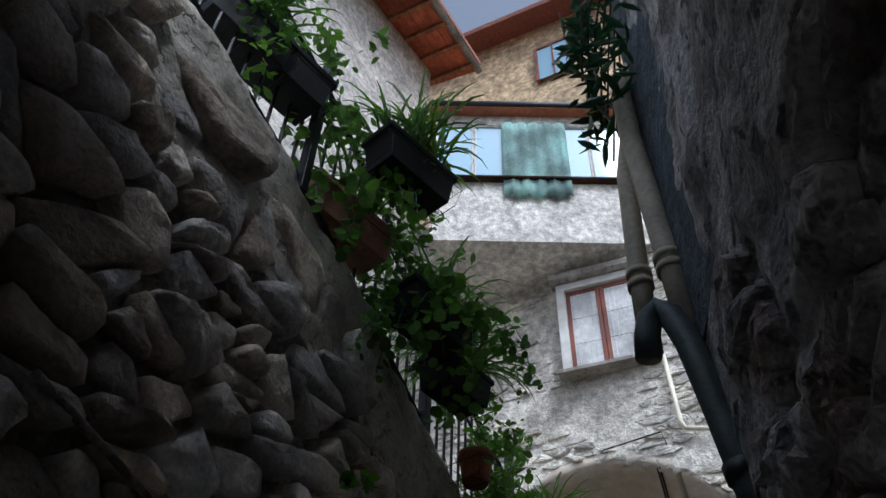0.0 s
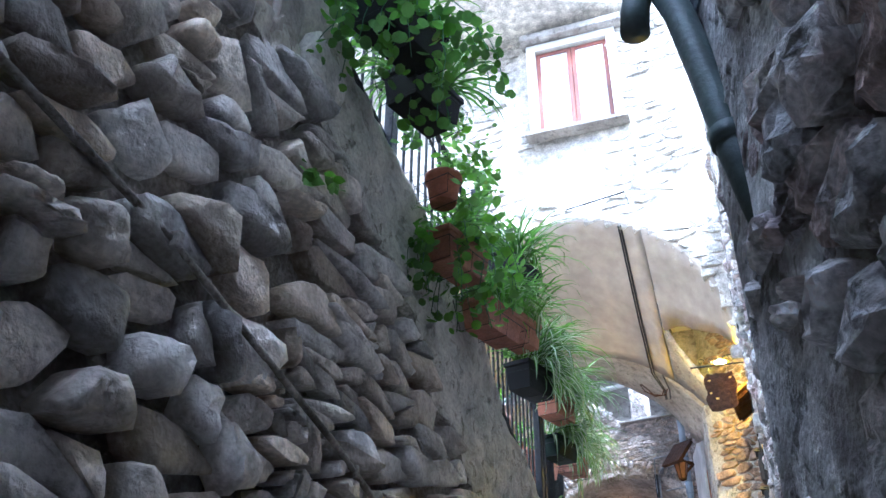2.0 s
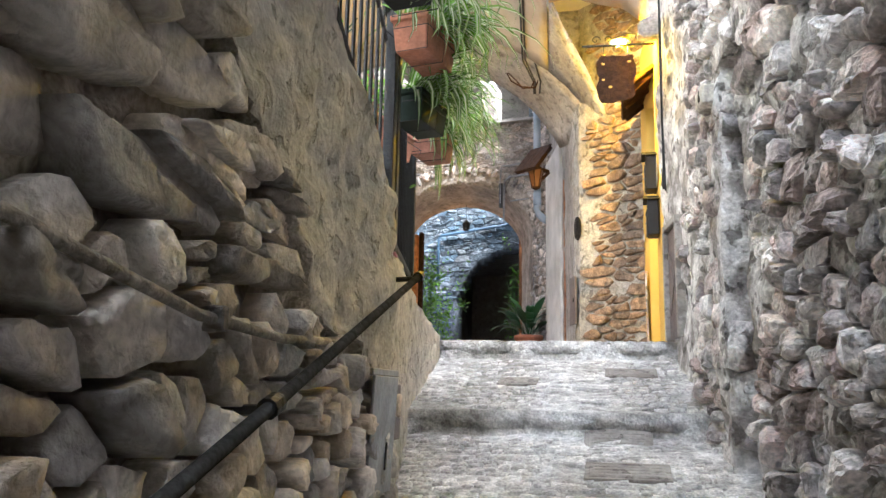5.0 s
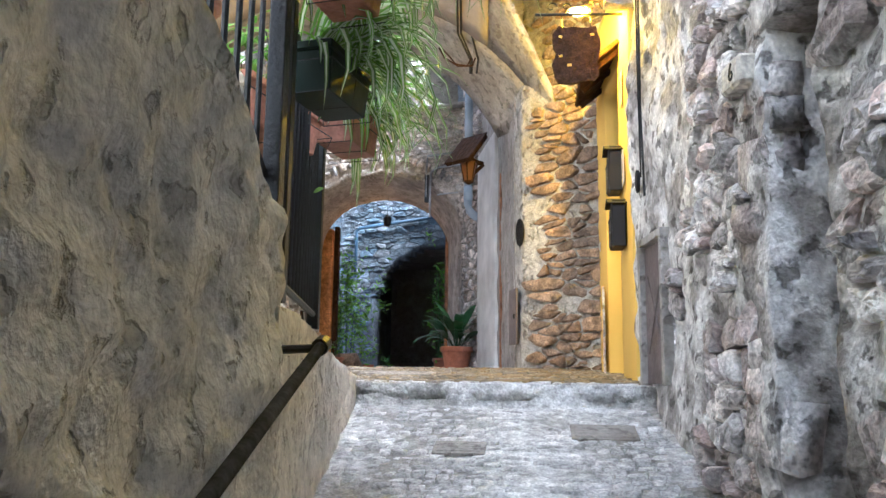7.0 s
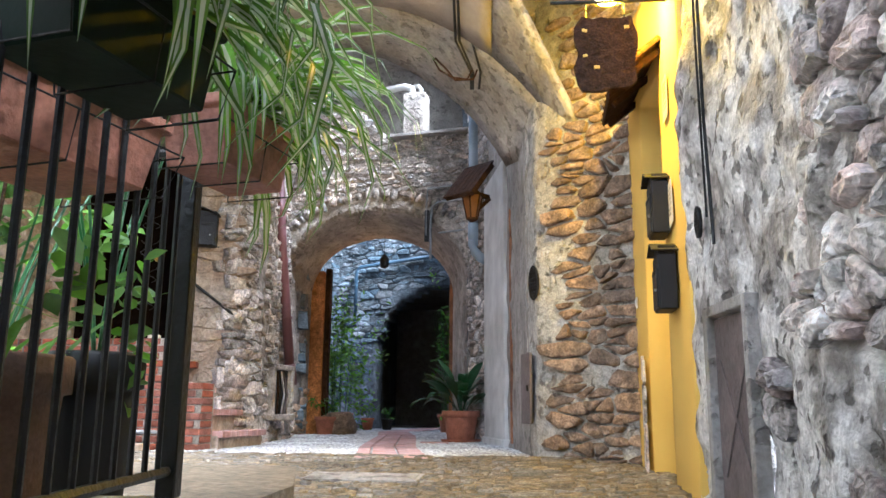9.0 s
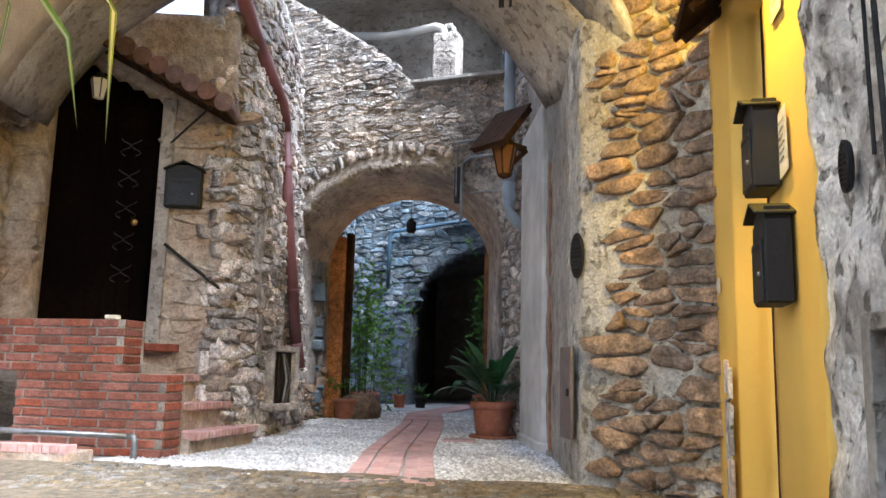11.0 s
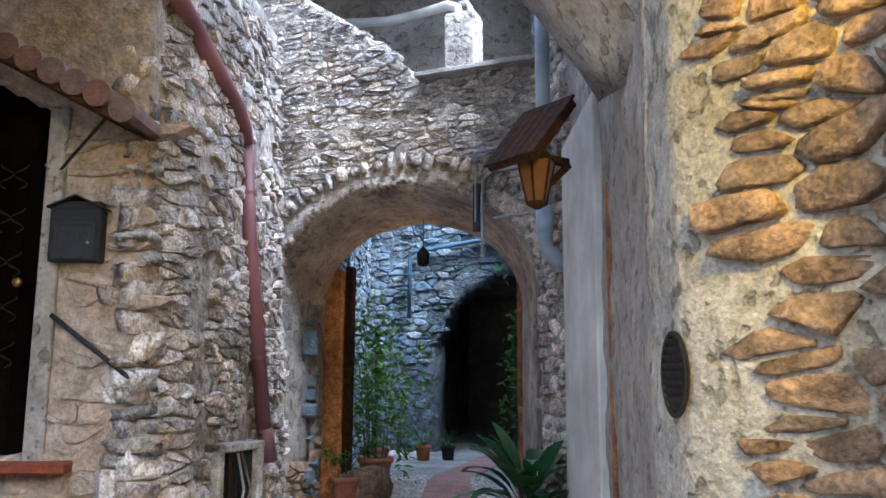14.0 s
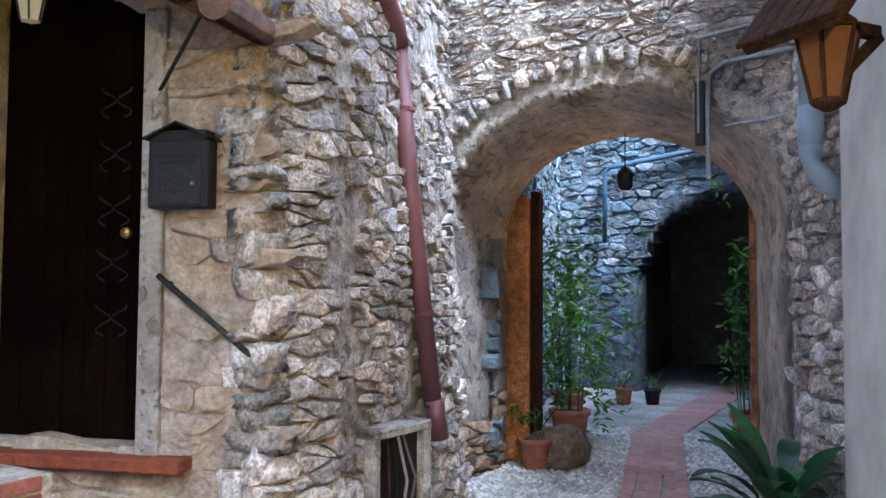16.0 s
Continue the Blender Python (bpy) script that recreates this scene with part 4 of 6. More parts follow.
def planter(name, at, kind, plant, label, rz=80, size=(0.5, 0.2, 0.22), seed=1):
    """A trough or pot with what grows in it, hung on the railing by a wire basket."""
    t = thing(name, at, label, "planter", "planters hung on the railing", rz)
    if kind == "pot":
        pot(t, size[0] / 2, size[2])
    else:
        trough(t, size, {"green": GREENPL, "black": BLACK, "terra": TERRA}[kind])
    bm = bmesh.new()
    lx, ly, h = size[0] * 0.56, (size[1] if kind != "pot" else size[0]) * 0.58, size[2]
    for z in (h * 0.55, ):
        k = 0.88 if z < 0 else 1.0
        tube(bm, [(-lx * k, -ly * k, z), (lx * k, -ly * k, z), (lx * k, ly * k, z), (-lx * k, ly * k, z), (-lx * k, -ly * k, z)], 0.0025, 5)
    for sx in (-1, 0, 1):
        tube(bm, [(sx * lx, -ly, h * 0.55), (sx * lx * 0.88, -ly * 0.88, -0.008), (sx * lx * 0.88, ly * 0.88, -0.008), (sx * lx, ly, h * 0.55), (sx * lx, ly * 1.3, h * 1.25)], 0.0025, 5)
    part("wire_basket", bm, IRON, t)
    h = size[2]
    if plant == "spider":
        strap_foliage(t, LEAF, 95, 0.66, 0.034, seed, (0, 0, h), size[0] * 0.28, (0.0, 1.2), (2.3, 4.0), arc=(3.7, 6.6), stripe=STRIPE)
        strap_foliage(t, LEAF, 25, 0.5, 0.018, seed + 50, (0, 0, h), size[0] * 0.25, (0.3, 1.3), (2.2, 3.2), name="young_foliage")
    elif plant == "spider_green":
        strap_foliage(t, LEAF, 130, 0.52, 0.021, seed, (0, 0, h), size[0] * 0.3)
        strap_foliage(t, LEAF, 30, 0.55, 0.022, seed + 9, (0, 0, h), size[0] * 0.3, name="striped_foliage", stripe=STRIPE)
    elif plant == "vine":
        trailing_vine(t, LEAF, 28, 0.7, 0.056, seed, (0, 0, h), size[0] * 0.4)
        strap_foliage(t, LEAF, 80, 0.45, 0.018, seed + 7, (0, 0, h), size[0] * 0.3)
    else:
        leaf_spray(t, LEAF, 160, (0.35, 0.3, 0.4), 0.06, seed, (0, 0, h + 0.1))
    return t


planter("planter", (-0.36, -1.88, 2.34), "black", "spider_green", "black plastic trough with grassy strap leaves on the railing", 75, (0.5, 0.22, 0.24), 21)
planter("planter", (-0.46, -1.38, 1.72), "black", "vine", "black trough spilling round-leaved vines", 78, (0.5, 0.22, 0.22), 22)
planter("planter", (-0.52, -0.98, 1.62), "black", "spider_green", "black trough with a bushy spider plant", 78, (0.4, 0.22, 0.2), 23)
planter("planter", (-0.60, -0.55, 1.36), "pot", "leafy", "small terracotta pot with young green shoots", 78, (0.2, 0.2, 0.18), 24)
planter("planter", (-0.68, -0.2, 1.12), "terra", "vine", "terracotta trough with trailing vine", 80, (0.42, 0.2, 0.2), 25)
planter("planter", (-0.72, 0.45, 1.0), "terra", "spider_green", "terracotta trough with grassy leaves", 80, (0.42, 0.2, 0.2), 26)
planter("planter", (-0.78, 1.05, 1.2), "terra", "spider_green", "terracotta trough with grassy trailing shoots", 80, (0.4, 0.2, 0.2), 27)
planter("planter", (-0.82, 1.75, 1.2), "green", "spider_green", "dark green trough with long grassy leaves", 80, (0.42, 0.2, 0.2), 28)
planter("planter", (-0.95, 2.5, 1.12), "terra", "spider", "terracotta trough with a pale striped spider plant", 80, (0.4, 0.2, 0.19), 29)
planter("planter", (-1.08, 2.92, 0.9), "green", "spider", "dark green trough with a large striped spider plant", 80, (0.38, 0.2, 0.18), 30)
planter("planter", (-1.2, 3.73, 0.97), "terra", "spider", "terracotta trough with a hanging spider plant", 80, (0.34, 0.2, 0.18), 31)
planter("planter", (-0.74, -2.61, 2.55), "black", "leafy", "black trough behind the bars with leafy shoots", 78, (0.55, 0.24, 0.26), 32)
planter("planter", (-0.76, -1.85, 2.12), "terra", "vine", "terracotta trough behind the bars with vines", 78, (0.55, 0.24, 0.24), 33)
planter("planter", (-0.75, -2.9, 2.5), "black", "spider_green", "black trough with tall grassy leaves", 78, (0.5, 0.22, 0.24), 34)

planter("planter", (-0.72, 0.9, 1.55), "black", "spider_green", "black trough with a mass of grassy leaves", 80, (0.45, 0.2, 0.2), 35)
planter("planter", (-0.8, 1.4, 0.95), "black", "spider", "black trough with arching striped leaves", 80, (0.4, 0.2, 0.2), 36)
_i = thing("railing_climber", (0, 0, 0), "leafy climber woven through the stair railing", "climber")
for _k in range(14):
    _yy = -2.9 + _k * 0.32
    _q = stringer(_yy) + Vector((0.14, 0, 0.6))
    leaf_spray(_i, LEAF, 95, (0.36, 0.5, 0.8), 0.066, 300 + _k, tuple(_q), name="foliage", lance=1.3)


def standing_pot(at, r, h, seed, label, mat=None, leaves=120, size=0.07, tall=0.6):
    t = thing("potted_plant", at, label, "potted plant")
    pot(t, r, h, mat)
    leaf_spray(t, LEAF, leaves, (r * 3.2, r * 3.2, tall), size, seed, (0, 0, h + tall * 0.45))
    bm = bmesh.new()
    rnd = random.Random(seed)
    for _ in range(7):
        a = rnd.uniform(0, 6.28)
        tube(bm, [(0, 0, h * 0.9), (math.cos(a) * r * 0.5, math.sin(a) * r * 0.5, h + tall * 0.4), (math.cos(a) * r * 1.2, math.sin(a) * r * 1.2, h + tall * 0.85)], 0.005, 5)
    part("stem", bm, LEAFD, t)
    return t


for _k, (_x, _y, _z) in enumerate(((-1.85, 3.7, 0.75), (-2.0, 3.2, 0.9), (-2.4, 3.8, 1.2))):
    _s = thing("climbing_shrub", (_x, _y, -0.02), "leafy climbing shrub behind the iron railing", "shrub", "shrubs behind the railing")
    leaf_spray(_s, LEAF, 170, (0.4, 0.4, 1.3), 0.085, 500 + _k, (0, 0, _z), lance=1.2)
    strap_foliage(_s, LEAF, 26, 0.7, 0.03, 520 + _k, (0, 0, 0.3), 0.1, (0.9, 1.5), (0.6, 2.0), name="blade_foliage")
    _bm = bmesh.new()
    for _q in range(6):
        tube(_bm, [(0.05 * _q - 0.15, 0.04, -0.02), (0.06 * _q - 0.18, 0.1 - 0.05 * _q, _z), (0.1 * _q - 0.3, 0.2 - 0.08 * _q, _z + 0.6)], 0.009, 5, 0.003)
    part("stem", _bm, WOOD, _s)

# Pots that stand behind the gate on the forecourt, and a trough hung inside the bars.
standing_pot((-1.8, 3.7, -0.02), 0.19, 0.52, 41, "tall brown clay pot with grassy shoots behind the railing", material("brown_clay", (0.15, 0.085, 0.065), 0.7, 0.3, 12, 0.3, 80), 60, 0.08, 0.6)
standing_pot((-1.72, 4.05, -0.02), 0.14, 0.55, 42, "tall black pot with a climbing shrub", BLACK, 70, 0.07, 0.8)
standing_pot((-2.4, 4.4, -0.02), 0.2, 0.35, 43, "terracotta pot with dense green shrub", None, 160, 0.09, 1.0)
planter("planter", (-1.45, 3.2, 0.86), "terra", "leafy", "faded terracotta trough hung inside the iron railing", 78, (0.6, 0.3, 0.18), 37)
standing_pot((-1.62, 2.75, 1.02), 0.16, 0.28, 44, "pinkish clay pot on the stair ledge behind the bars", material("pink_clay", (0.5, 0.27, 0.22), 0.8, 0.3, 12, 0.3, 80), 40, 0.07, 0.3)
_t = thing("stair_ledge", (-1.62, 2.75, 0.5), "rendered ledge of the outer stair", "ledge")
part("ledge", box(bmesh.new(), (0.5, 0.6, 1.02), (0, 0, 0.01), (0, 0, 5), 0.02), PLASTER_L, _t)


def build_handrail():
    h = thing("handrail", (0, 0, 0), "dark grey tubular handrail bracketed to the rubble wall", "handrail")
    rail = [(-0.42, -4.4, -2.05), (-0.66, -1.11, -1.08), (-0.79, 0.42, -0.64), (-0.98, 2.6, 0.0)]
    part("rail", tube(bmesh.new(), rail, 0.018, 12), RAILM, h, smooth=True)
    for y in (-3.2, -1.35, 0.47, 2.6):
        x = lerp_table([(p[1], p[0]) for p in rail])(y)
        z = lerp_table([(p[1], p[2]) for p in rail])(y)
        b = part("bracket", tube(bmesh.new(), [(x - 0.26, y, z - 0.02), (x - 0.02, y, z - 0.01), (x, y, z)], 0.014, 8), IRON, h)
        part("clamp", tube(bmesh.new(), [(x, y - 0.025, z - 0.008), (x, y + 0.025, z + 0.008)], 0.028, 10), IRON, h)


build_handrail()
_p = thing("cable_conduit", (0, 0, 0), "grey conduit running along the rubble wall", "conduit")
part("pipe", tube(bmesh.new(), [(-0.58, -3.2, 0.32), (-0.63, -2.35, 0.16), (-0.7, -1.3, -0.14), (-0.735, -0.84, -0.3), (-0.765, -0.49, -0.36), (-0.805, 0.11, -0.44), (-0.87, 0.69, -0.45), (-0.95, 1.25, -0.42)], 0.013, 8), MORTAR_L, _p, smooth=True)
for _q in ((-0.62, -2.35, 0.16), (-0.72, -1.1, -0.21), (-0.81, 0.2, -0.44)):
    part("clip", box(bmesh.new(), (0.1, 0.03, 0.055), (_q[0] - 0.03, _q[1], _q[2]), (0, 0, 5), 0.004), MORTAR_L, _p)

# Meter cabinet plates low on the wall.
_c = thing("meter_cabinet", (-1.01, 2.02, -1.02), "pale grey metal meter cabinet with a bent door", "cabinet", rz=5)
part("body", box(bmesh.new(), (0.1, 0.5, 0.52), (-0.07, 0.22, 0.26), (0, 0, 0), 0.006), PLASTER_L, _c)
_d = part("door", box(bmesh.new(), (0.012, 0.4, 0.5), (0.03, 0.0, 0.25), (0, 3, -3), 0.003), TIN, _c, "bent grey sheet door")
part("slot", box(bmesh.new(), (0.006, 0.02, 0.12), (0.038, 0.06, 0.16), (0, 3, -3), 0.002), IRON, _d)
part("lid", box(bmesh.new(), (0.03, 0.24, 0.26), (0.005, 0.36, 0.34), (0, 0, 0), 0.005), HATCHM, _c, "small brown cover")
part("lip", box(bmesh.new(), (0.05, 0.44, 0.03), (0.02, 0.0, 0.515), (0, 0, -3), 0.004), TIN, _d)


def build_hatch():
    """A low painted door in the right wall."""
    d = Vector((0.502 - 0.43, 5.218 - 5.755, 0)).normalized()
    rz = math.degrees(math.atan2(d.y, d.x))
    h = thing("hatch_door", (0.468, 5.49, -0.12), "closed grey-brown metal hatch door in the rendered wall", "door", rz=rz)
    part("frame", _frame(0.56, 0.99, 0.05, 0.07), GREYPL, h)
    leaf = part("leaf", box(bmesh.new(), (0.47, 0.03, 0.92), (0, 0.02, 0.47), (0, 0, 0), 0.004), HATCHM, h)
    for s in (1, -1):
        part("brace_fold", box(bmesh.new(), (0.62, 0.008, 0.012), (0, 0.001, 0.47), (0, s * 58, 0), 0.002), HATCHM, leaf)
    for z in (0.2, 0.75):
        part("hinge", tube(bmesh.new(), [(0.235, -0.005, z - 0.04), (0.235, -0.005, z + 0.04)], 0.01, 8), IRON, leaf)


def _frame(w, h, t, depth):
    bm = bmesh.new()
    box(bm, (t, depth, h), (-w / 2 + t / 2, 0, h / 2), (0, 0, 0), 0.004)
    box(bm, (t, depth, h), (w / 2 - t / 2, 0, h / 2), (0, 0, 0), 0.004)
    box(bm, (w - 2 * t, depth, t), (0, 0, h - t / 2), (0, 0, 0), 0.004)
    return bm


build_hatch()

# Number plaque, vent and cables on the right wall.
_n = thing("number_plaque", (0.535, 3.5, 1.2), "pale stone block with a dark house number", "plaque", rz=-84)
part("plate", box(bmesh.new(), (0.21, 0.09, 0.13), (0, 0.03, 0), (0, 2, 0), 0.014), STONE_F, _n)
_t = thing("doorway_lintel", (0.8, 3.04, 1.34), "rough stone lintel over the deep doorway", "lintel", rz=-84)
part("lintel", stone_meshes("lintel", STONE_R, 1, 0.25, 0.1, 71)[0], None, _t).matrix_local = pose(-0.05, 0, 0.1) @ Matrix.Diagonal((0.75, 0.3, 0.22, 1))
_blocks = stone_meshes("jamb_stone", STONE_R, 5, 0.08, 0.16, 72)
_rnd = random.Random(73)
_z = -1.3
while _z < 1.08:
    _hh = _rnd.uniform(0.08, 0.26)
    _t = new("jamb_stone", _blocks[_rnd.randrange(5)])
    _t.parent = wall_right
    _t.matrix_world = pose(0.675 + _rnd.uniform(-0.02, 0.02), 3.5 + _rnd.uniform(-0.04, 0.04), _z + _hh / 2, _rnd.uniform(-9, 9), _rnd.uniform(-7, 7), 6 + _rnd.uniform(-14, 14)) @ Matrix.Diagonal((0.15, 0.26 + _rnd.uniform(-0.05, 0.1), _hh * 1.1, 1))
    _z += _hh


def lettering(text, size, parent, at, mat, rx=90, rz=0):
    c = bpy.data.curves.new("lettering", "FONT")
    c.body, c.size, c.extrude, c.align_x, c.align_y = text, size, 0.002, "CENTER", "CENTER"
    ob = new("lettering", c)
    me = bpy.data.meshes.new_from_object(ob)
    bpy.data.objects.remove(ob)
    ob = part("number", me, mat, parent)
    ob.matrix_local = pose(*at, rx, 0, rz)
    return ob


lettering("6", 0.11, _n, (0.02, -0.017, 0), BLACK)
_v = thing("wall_vent", (0.44, 5.95, 1.35), "small oval grated vent in the render", "vent", rz=-84)


def oval_vent(t, w, h):
    bm = lathe(bmesh.new(), [(1.0, -0.01), (1.08, 0.0), (1.08, 0.012), (0.95, 0.014), (0.9, 0.004), (0.01, 0.004)], 24)
    bmesh.ops.transform(bm, matrix=Matrix.Rotation(radians(90), 4, "X") @ Matrix.Diagonal((w / 2, h / 2, 1, 1)), verts=bm.verts)
    part("rim", bm, IRON, t)
    n = 9
    for k in range(n):
        z = (k + 0.5) / n * 2 - 1
        half = math.sqrt(1 - z * z) * w / 2 * 0.9
        part("slat", box(bmesh.new(), (half * 2, 0.006, h / n * 0.5), (0, -0.012, z * h / 2 * 0.92), (30, 0, 0)), IRON, t)


oval_vent(_v, 0.07, 0.16)
_w = thing("wall_cable", (0, 0, 0), "thin grey cables clipped up the rendered wall", "cable")
part("cable", tube(bmesh.new(), [(0.43, 5.55, 1.15), (0.42, 5.57, 1.8), (0.43, 5.6, 2.6), (0.42, 5.65, 3.6)], 0.008, 6), RAILM, _w)
part("cable", tube(bmesh.new(), [(0.42, 5.63, 1.3), (0.42, 5.66, 2.1), (0.43, 5.7, 3.6)], 0.006, 6), RAILM, _w)

# Drainpipes on the right wall near the start.
_g = thing("soil_pipe", (0, 0, 0), "thick green-grey drainpipe with a curved open end", "pipe")
part("pipe", tube(bmesh.new(), [(1.0, -1.93, -0.1), (0.93, -1.92, 0.3), (0.89, -1.9, 0.62), (0.85, -1.88, 0.9), (0.81, -1.87, 1.04), (0.77, -1.87, 1.08), (0.735, -1.87, 1.05), (0.715, -1.87, 0.98), (0.705, -1.87, 0.88)], 0.048, 14), PIPEG, _g, smooth=True)
part("collar", tube(bmesh.new(), [(0.925, -1.92, 0.33), (0.917, -1.92, 0.38)], 0.056, 14), PIPEG, _g, smooth=True)
part("rendered_pipe", tube(bmesh.new(), [(1.03, -1.9, -2.6), (1.01, -1.92, -0.8), (1.0, -1.93, -0.06)], 0.055, 14), MORTAR_R, _g, "pipe coated in grey render", True)
for _pts, _r in (([(0.70, -1.76, 0.98), (0.71, -1.76, 1.4), (0.74, -1.76, 2.0), (0.79, -1.74, 2.3), (0.9, -1.7, 2.5)], 0.043), ([(0.86, -1.8, 0.98), (0.84, -1.8, 1.4), (0.80, -1.79, 2.2), (0.8, -1.77, 2.6), (0.9, -1.72, 2.9)], 0.05)):
    _t = thing("drainpipe", (0, 0, 0), "weathered cream drainpipe with a socket collar", "pipe", "cream drainpipes")
    part("pipe", tube(bmesh.new(), _pts, _r, 14), PIPEC, _t, smooth=True)
    for _z in (1.3, 1.36):
        _x = lerp_table([(p[2], p[0]) for p in _pts])(_z)
        part("collar", tube(bmesh.new(), [(_x, _pts[0][1], _z), (_x, _pts[0][1], _z + 0.03)], _r * 1.25, 14), PIPEC, _t, smooth=True)
_o = thing("overhanging_shrub", (0.74, -1.86, 2.3), "dark narrow-leaved shrub hanging over the wall", "shrub")
leaf_spray(_o, LEAFD, 230, (0.3, 0.5, 1.6), 0.13, 61, (0.0, 0, 0.5), lance=2.4)
_bm = bmesh.new()
for _k in range(7):
    tube(_bm, [(0.12, -0.2 + _k * 0.07, 1.2), (0.02, -0.25 + _k * 0.09, 0.8 - _k * 0.05), (-0.06, -0.2 + _k * 0.08, 0.1 - 0.03 * _k)], 0.006, 5)
part("branch", _bm, WOOD, _o)
_s = thing("wall_fern", (-0.62, -1.6, 0.75), "small green seedling rooted in the wall joints", "plant")
leaf_spray(_s, LEAF, 22, (0.1, 0.2, 0.3), 0.07, 62)


# ---- under the vault ----
def build_sign():
    s = thing("hanging_sign", (0.04, 6.5, 2.36), "rough wooden shop sign hung from a scrolled iron bracket", "sign")
    rnd = random.Random(5)
    bm = bmesh.new()
    out = []
    for k in range(26):
        a = 2 * math.pi * k / 26
        c, n = math.cos(a), math.sin(a)
        r = 1 / max(abs(c) / 0.2, abs(n) / 0.235)
        out.append((c * r * rnd.uniform(0.86, 1.02), 0.235 + n * r * rnd.uniform(0.88, 1.0) - (0.04 if n < -0.6 else 0)))
    f = bm.faces.new([bm.verts.new((x, 0.015, z)) for x, z in out])
    g = bmesh.ops.extrude_face_region(bm, geom=[f])
    bmesh.ops.translate(bm, vec=(0, -0.03, 0), verts=[v for v in g["geom"] if isinstance(v, bmesh.types.BMVert)])
    bmesh.ops.recalc_face_normals(bm, faces=bm.faces)
    board = part("board", bm, WOOD, s)
    for x in (-0.12, 0.12):
        part("chain", tube(bmesh.new(), [(x, 0, 0.42), (x, 0, 0.56)], 0.005, 6), IRON, s)
    arm = part("arm", tube(bmesh.new(), [(-0.34, 0, 0.58), (0.38, 0, 0.56)], 0.012, 8), IRON, s)
    for cx, r, d in ((-0.2, 0.05, 1), (-0.08, 0.04, -1), (0.1, 0.06, 1), (0.24, 0.07, -1)):
        pts = [(cx + r * (1 - q / 14) * math.cos(d * q * 0.55), 0, 0.64 + r * (1 - q / 14) * math.sin(q * 0.55)) for q in range(13)]
        part("scroll", tube(bmesh.new(), pts, 0.006, 6), IRON, arm)
    for x, z, c in ((-0.13, 0.37, 0.02), (0.13, 0.38, 0.02), (-0.13, 0.2, 0.018), (-0.06, 0.12, 0.022)):
        part("fitting", box(bmesh.new(), (c * 1.6, 0.01, c), (x, -0.02, z), (0, rnd.uniform(-30, 30), 0), 0.003), YELLOW, board, "small yellow fitting")
    l = thing("sign_lamp", (0.07, 6.62, 2.98), "lit round lamp above the wooden sign", "lamp")
    part("shade", lathe(bmesh.new(), [(0.05, 0.07), (0.105, 0.035), (0.11, 0.03), (0.1, 0.03), (0.045, 0.064)], 24), IRON, l)
    part("bulb", lathe(bmesh.new(), [(0.02, 0.06), (0.045, 0.04), (0.075, 0.028), (0.07, 0.02), (0.01, 0.016)], 20), BULB, l, "glowing bulb", True)
    part("stalk", tube(bmesh.new(), [(0, 0, 0.07), (0.1, 0, 0.12), (0.36, 0, 0.1)], 0.008, 6), IRON, l)


build_sign()


def mailbox(at, label, rz=-90, dark=None, w=0.24, h=0.34):
    m = thing("mailbox", at, label, "mailbox", rz=rz)
    body = part("body", box(bmesh.new(), (w, 0.11, h), (0, -0.055, h / 2), (0, 0, 0), 0.008), BLACK, m)
    bm = bmesh.new()
    for s in (-1, 1):
        box(bm, (w * 0.62, 0.16, 0.012), (s * w * 0.27, -0.065, h + 0.045), (0, s * 24, 0), 0.003)
    box(bm, (w * 0.92, 0.1, 0.07), (0, -0.055, h + 0.015), (0, 0, 0), 0.004)
    part("roof", bm, BLACK, m)
    d = part("door", box(bmesh.new(), (w * 0.8, 0.012, h * 0.72), (0, -0.114, h * 0.4), (0, 0, 0), 0.004), IRON, m)
    part("slot", box(bmesh.new(), (w * 0.6, 0.006, 0.02), (0, -0.122, h * 0.68), (0, 0, 0), 0.002), BLACK, d)
    part("knob", box(bmesh.new(), (0.018, 0.014, 0.018), (w * 0.28, -0.125, h * 0.35), (0, 0, 0), 0.003), TIN, d)
    return m


mailbox((0.42, 6.72, 0.98), "black metal mailbox with a painted floral front on the yellow wall")
mailbox((0.42, 6.88, 1.48), "black metal mailbox with a little pitched roof on the yellow wall")
_m = mailbox((-4.27, 10.28, 2.2), "black metal mailbox with a pitched roof on the house wall", rz=16, w=0.34, h=0.36)

_s = thing("light_switch", (0.318, 7.88, 1.19), "cream light switch on the yellow wall", "switch", rz=-94)
part("plate", box(bmesh.new(), (0.082, 0.01, 0.085), (0, -0.005, 0), (0, 0, 0), 0.003), CREAM, _s)
part("rocker", box(bmesh.new(), (0.045, 0.008, 0.05), (0, -0.013, 0), (4, 0, 0), 0.003), WHITE, _s)

# Dark doorway and its frame in the yellow wall.
_d = thing("entrance_door", (0.56, 7.27, -0.1), "dark brown timber entrance door in a heavy frame", "door", rz=-90)
part("frame", _frame(0.52, 2.75, 0.07, 0.1), WOOD, _d)
_l = part("leaf", box(bmesh.new(), (0.4, 0.05, 2.66), (0, 0, 1.33), (0, 0, 0), 0.004), DOORWOOD, _d)
for _z in (0.5, 1.3, 2.1):
    part("panel", box(bmesh.new(), (0.28, 0.02, 0.6), (0, -0.028, _z), (0, 0, 0), 0.008), DOORWOOD, _l)
part("handle", tube(bmesh.new(), [(0.14, -0.05, 1.05), (0.06, -0.06, 1.05)], 0.01, 8), TIN, _l)
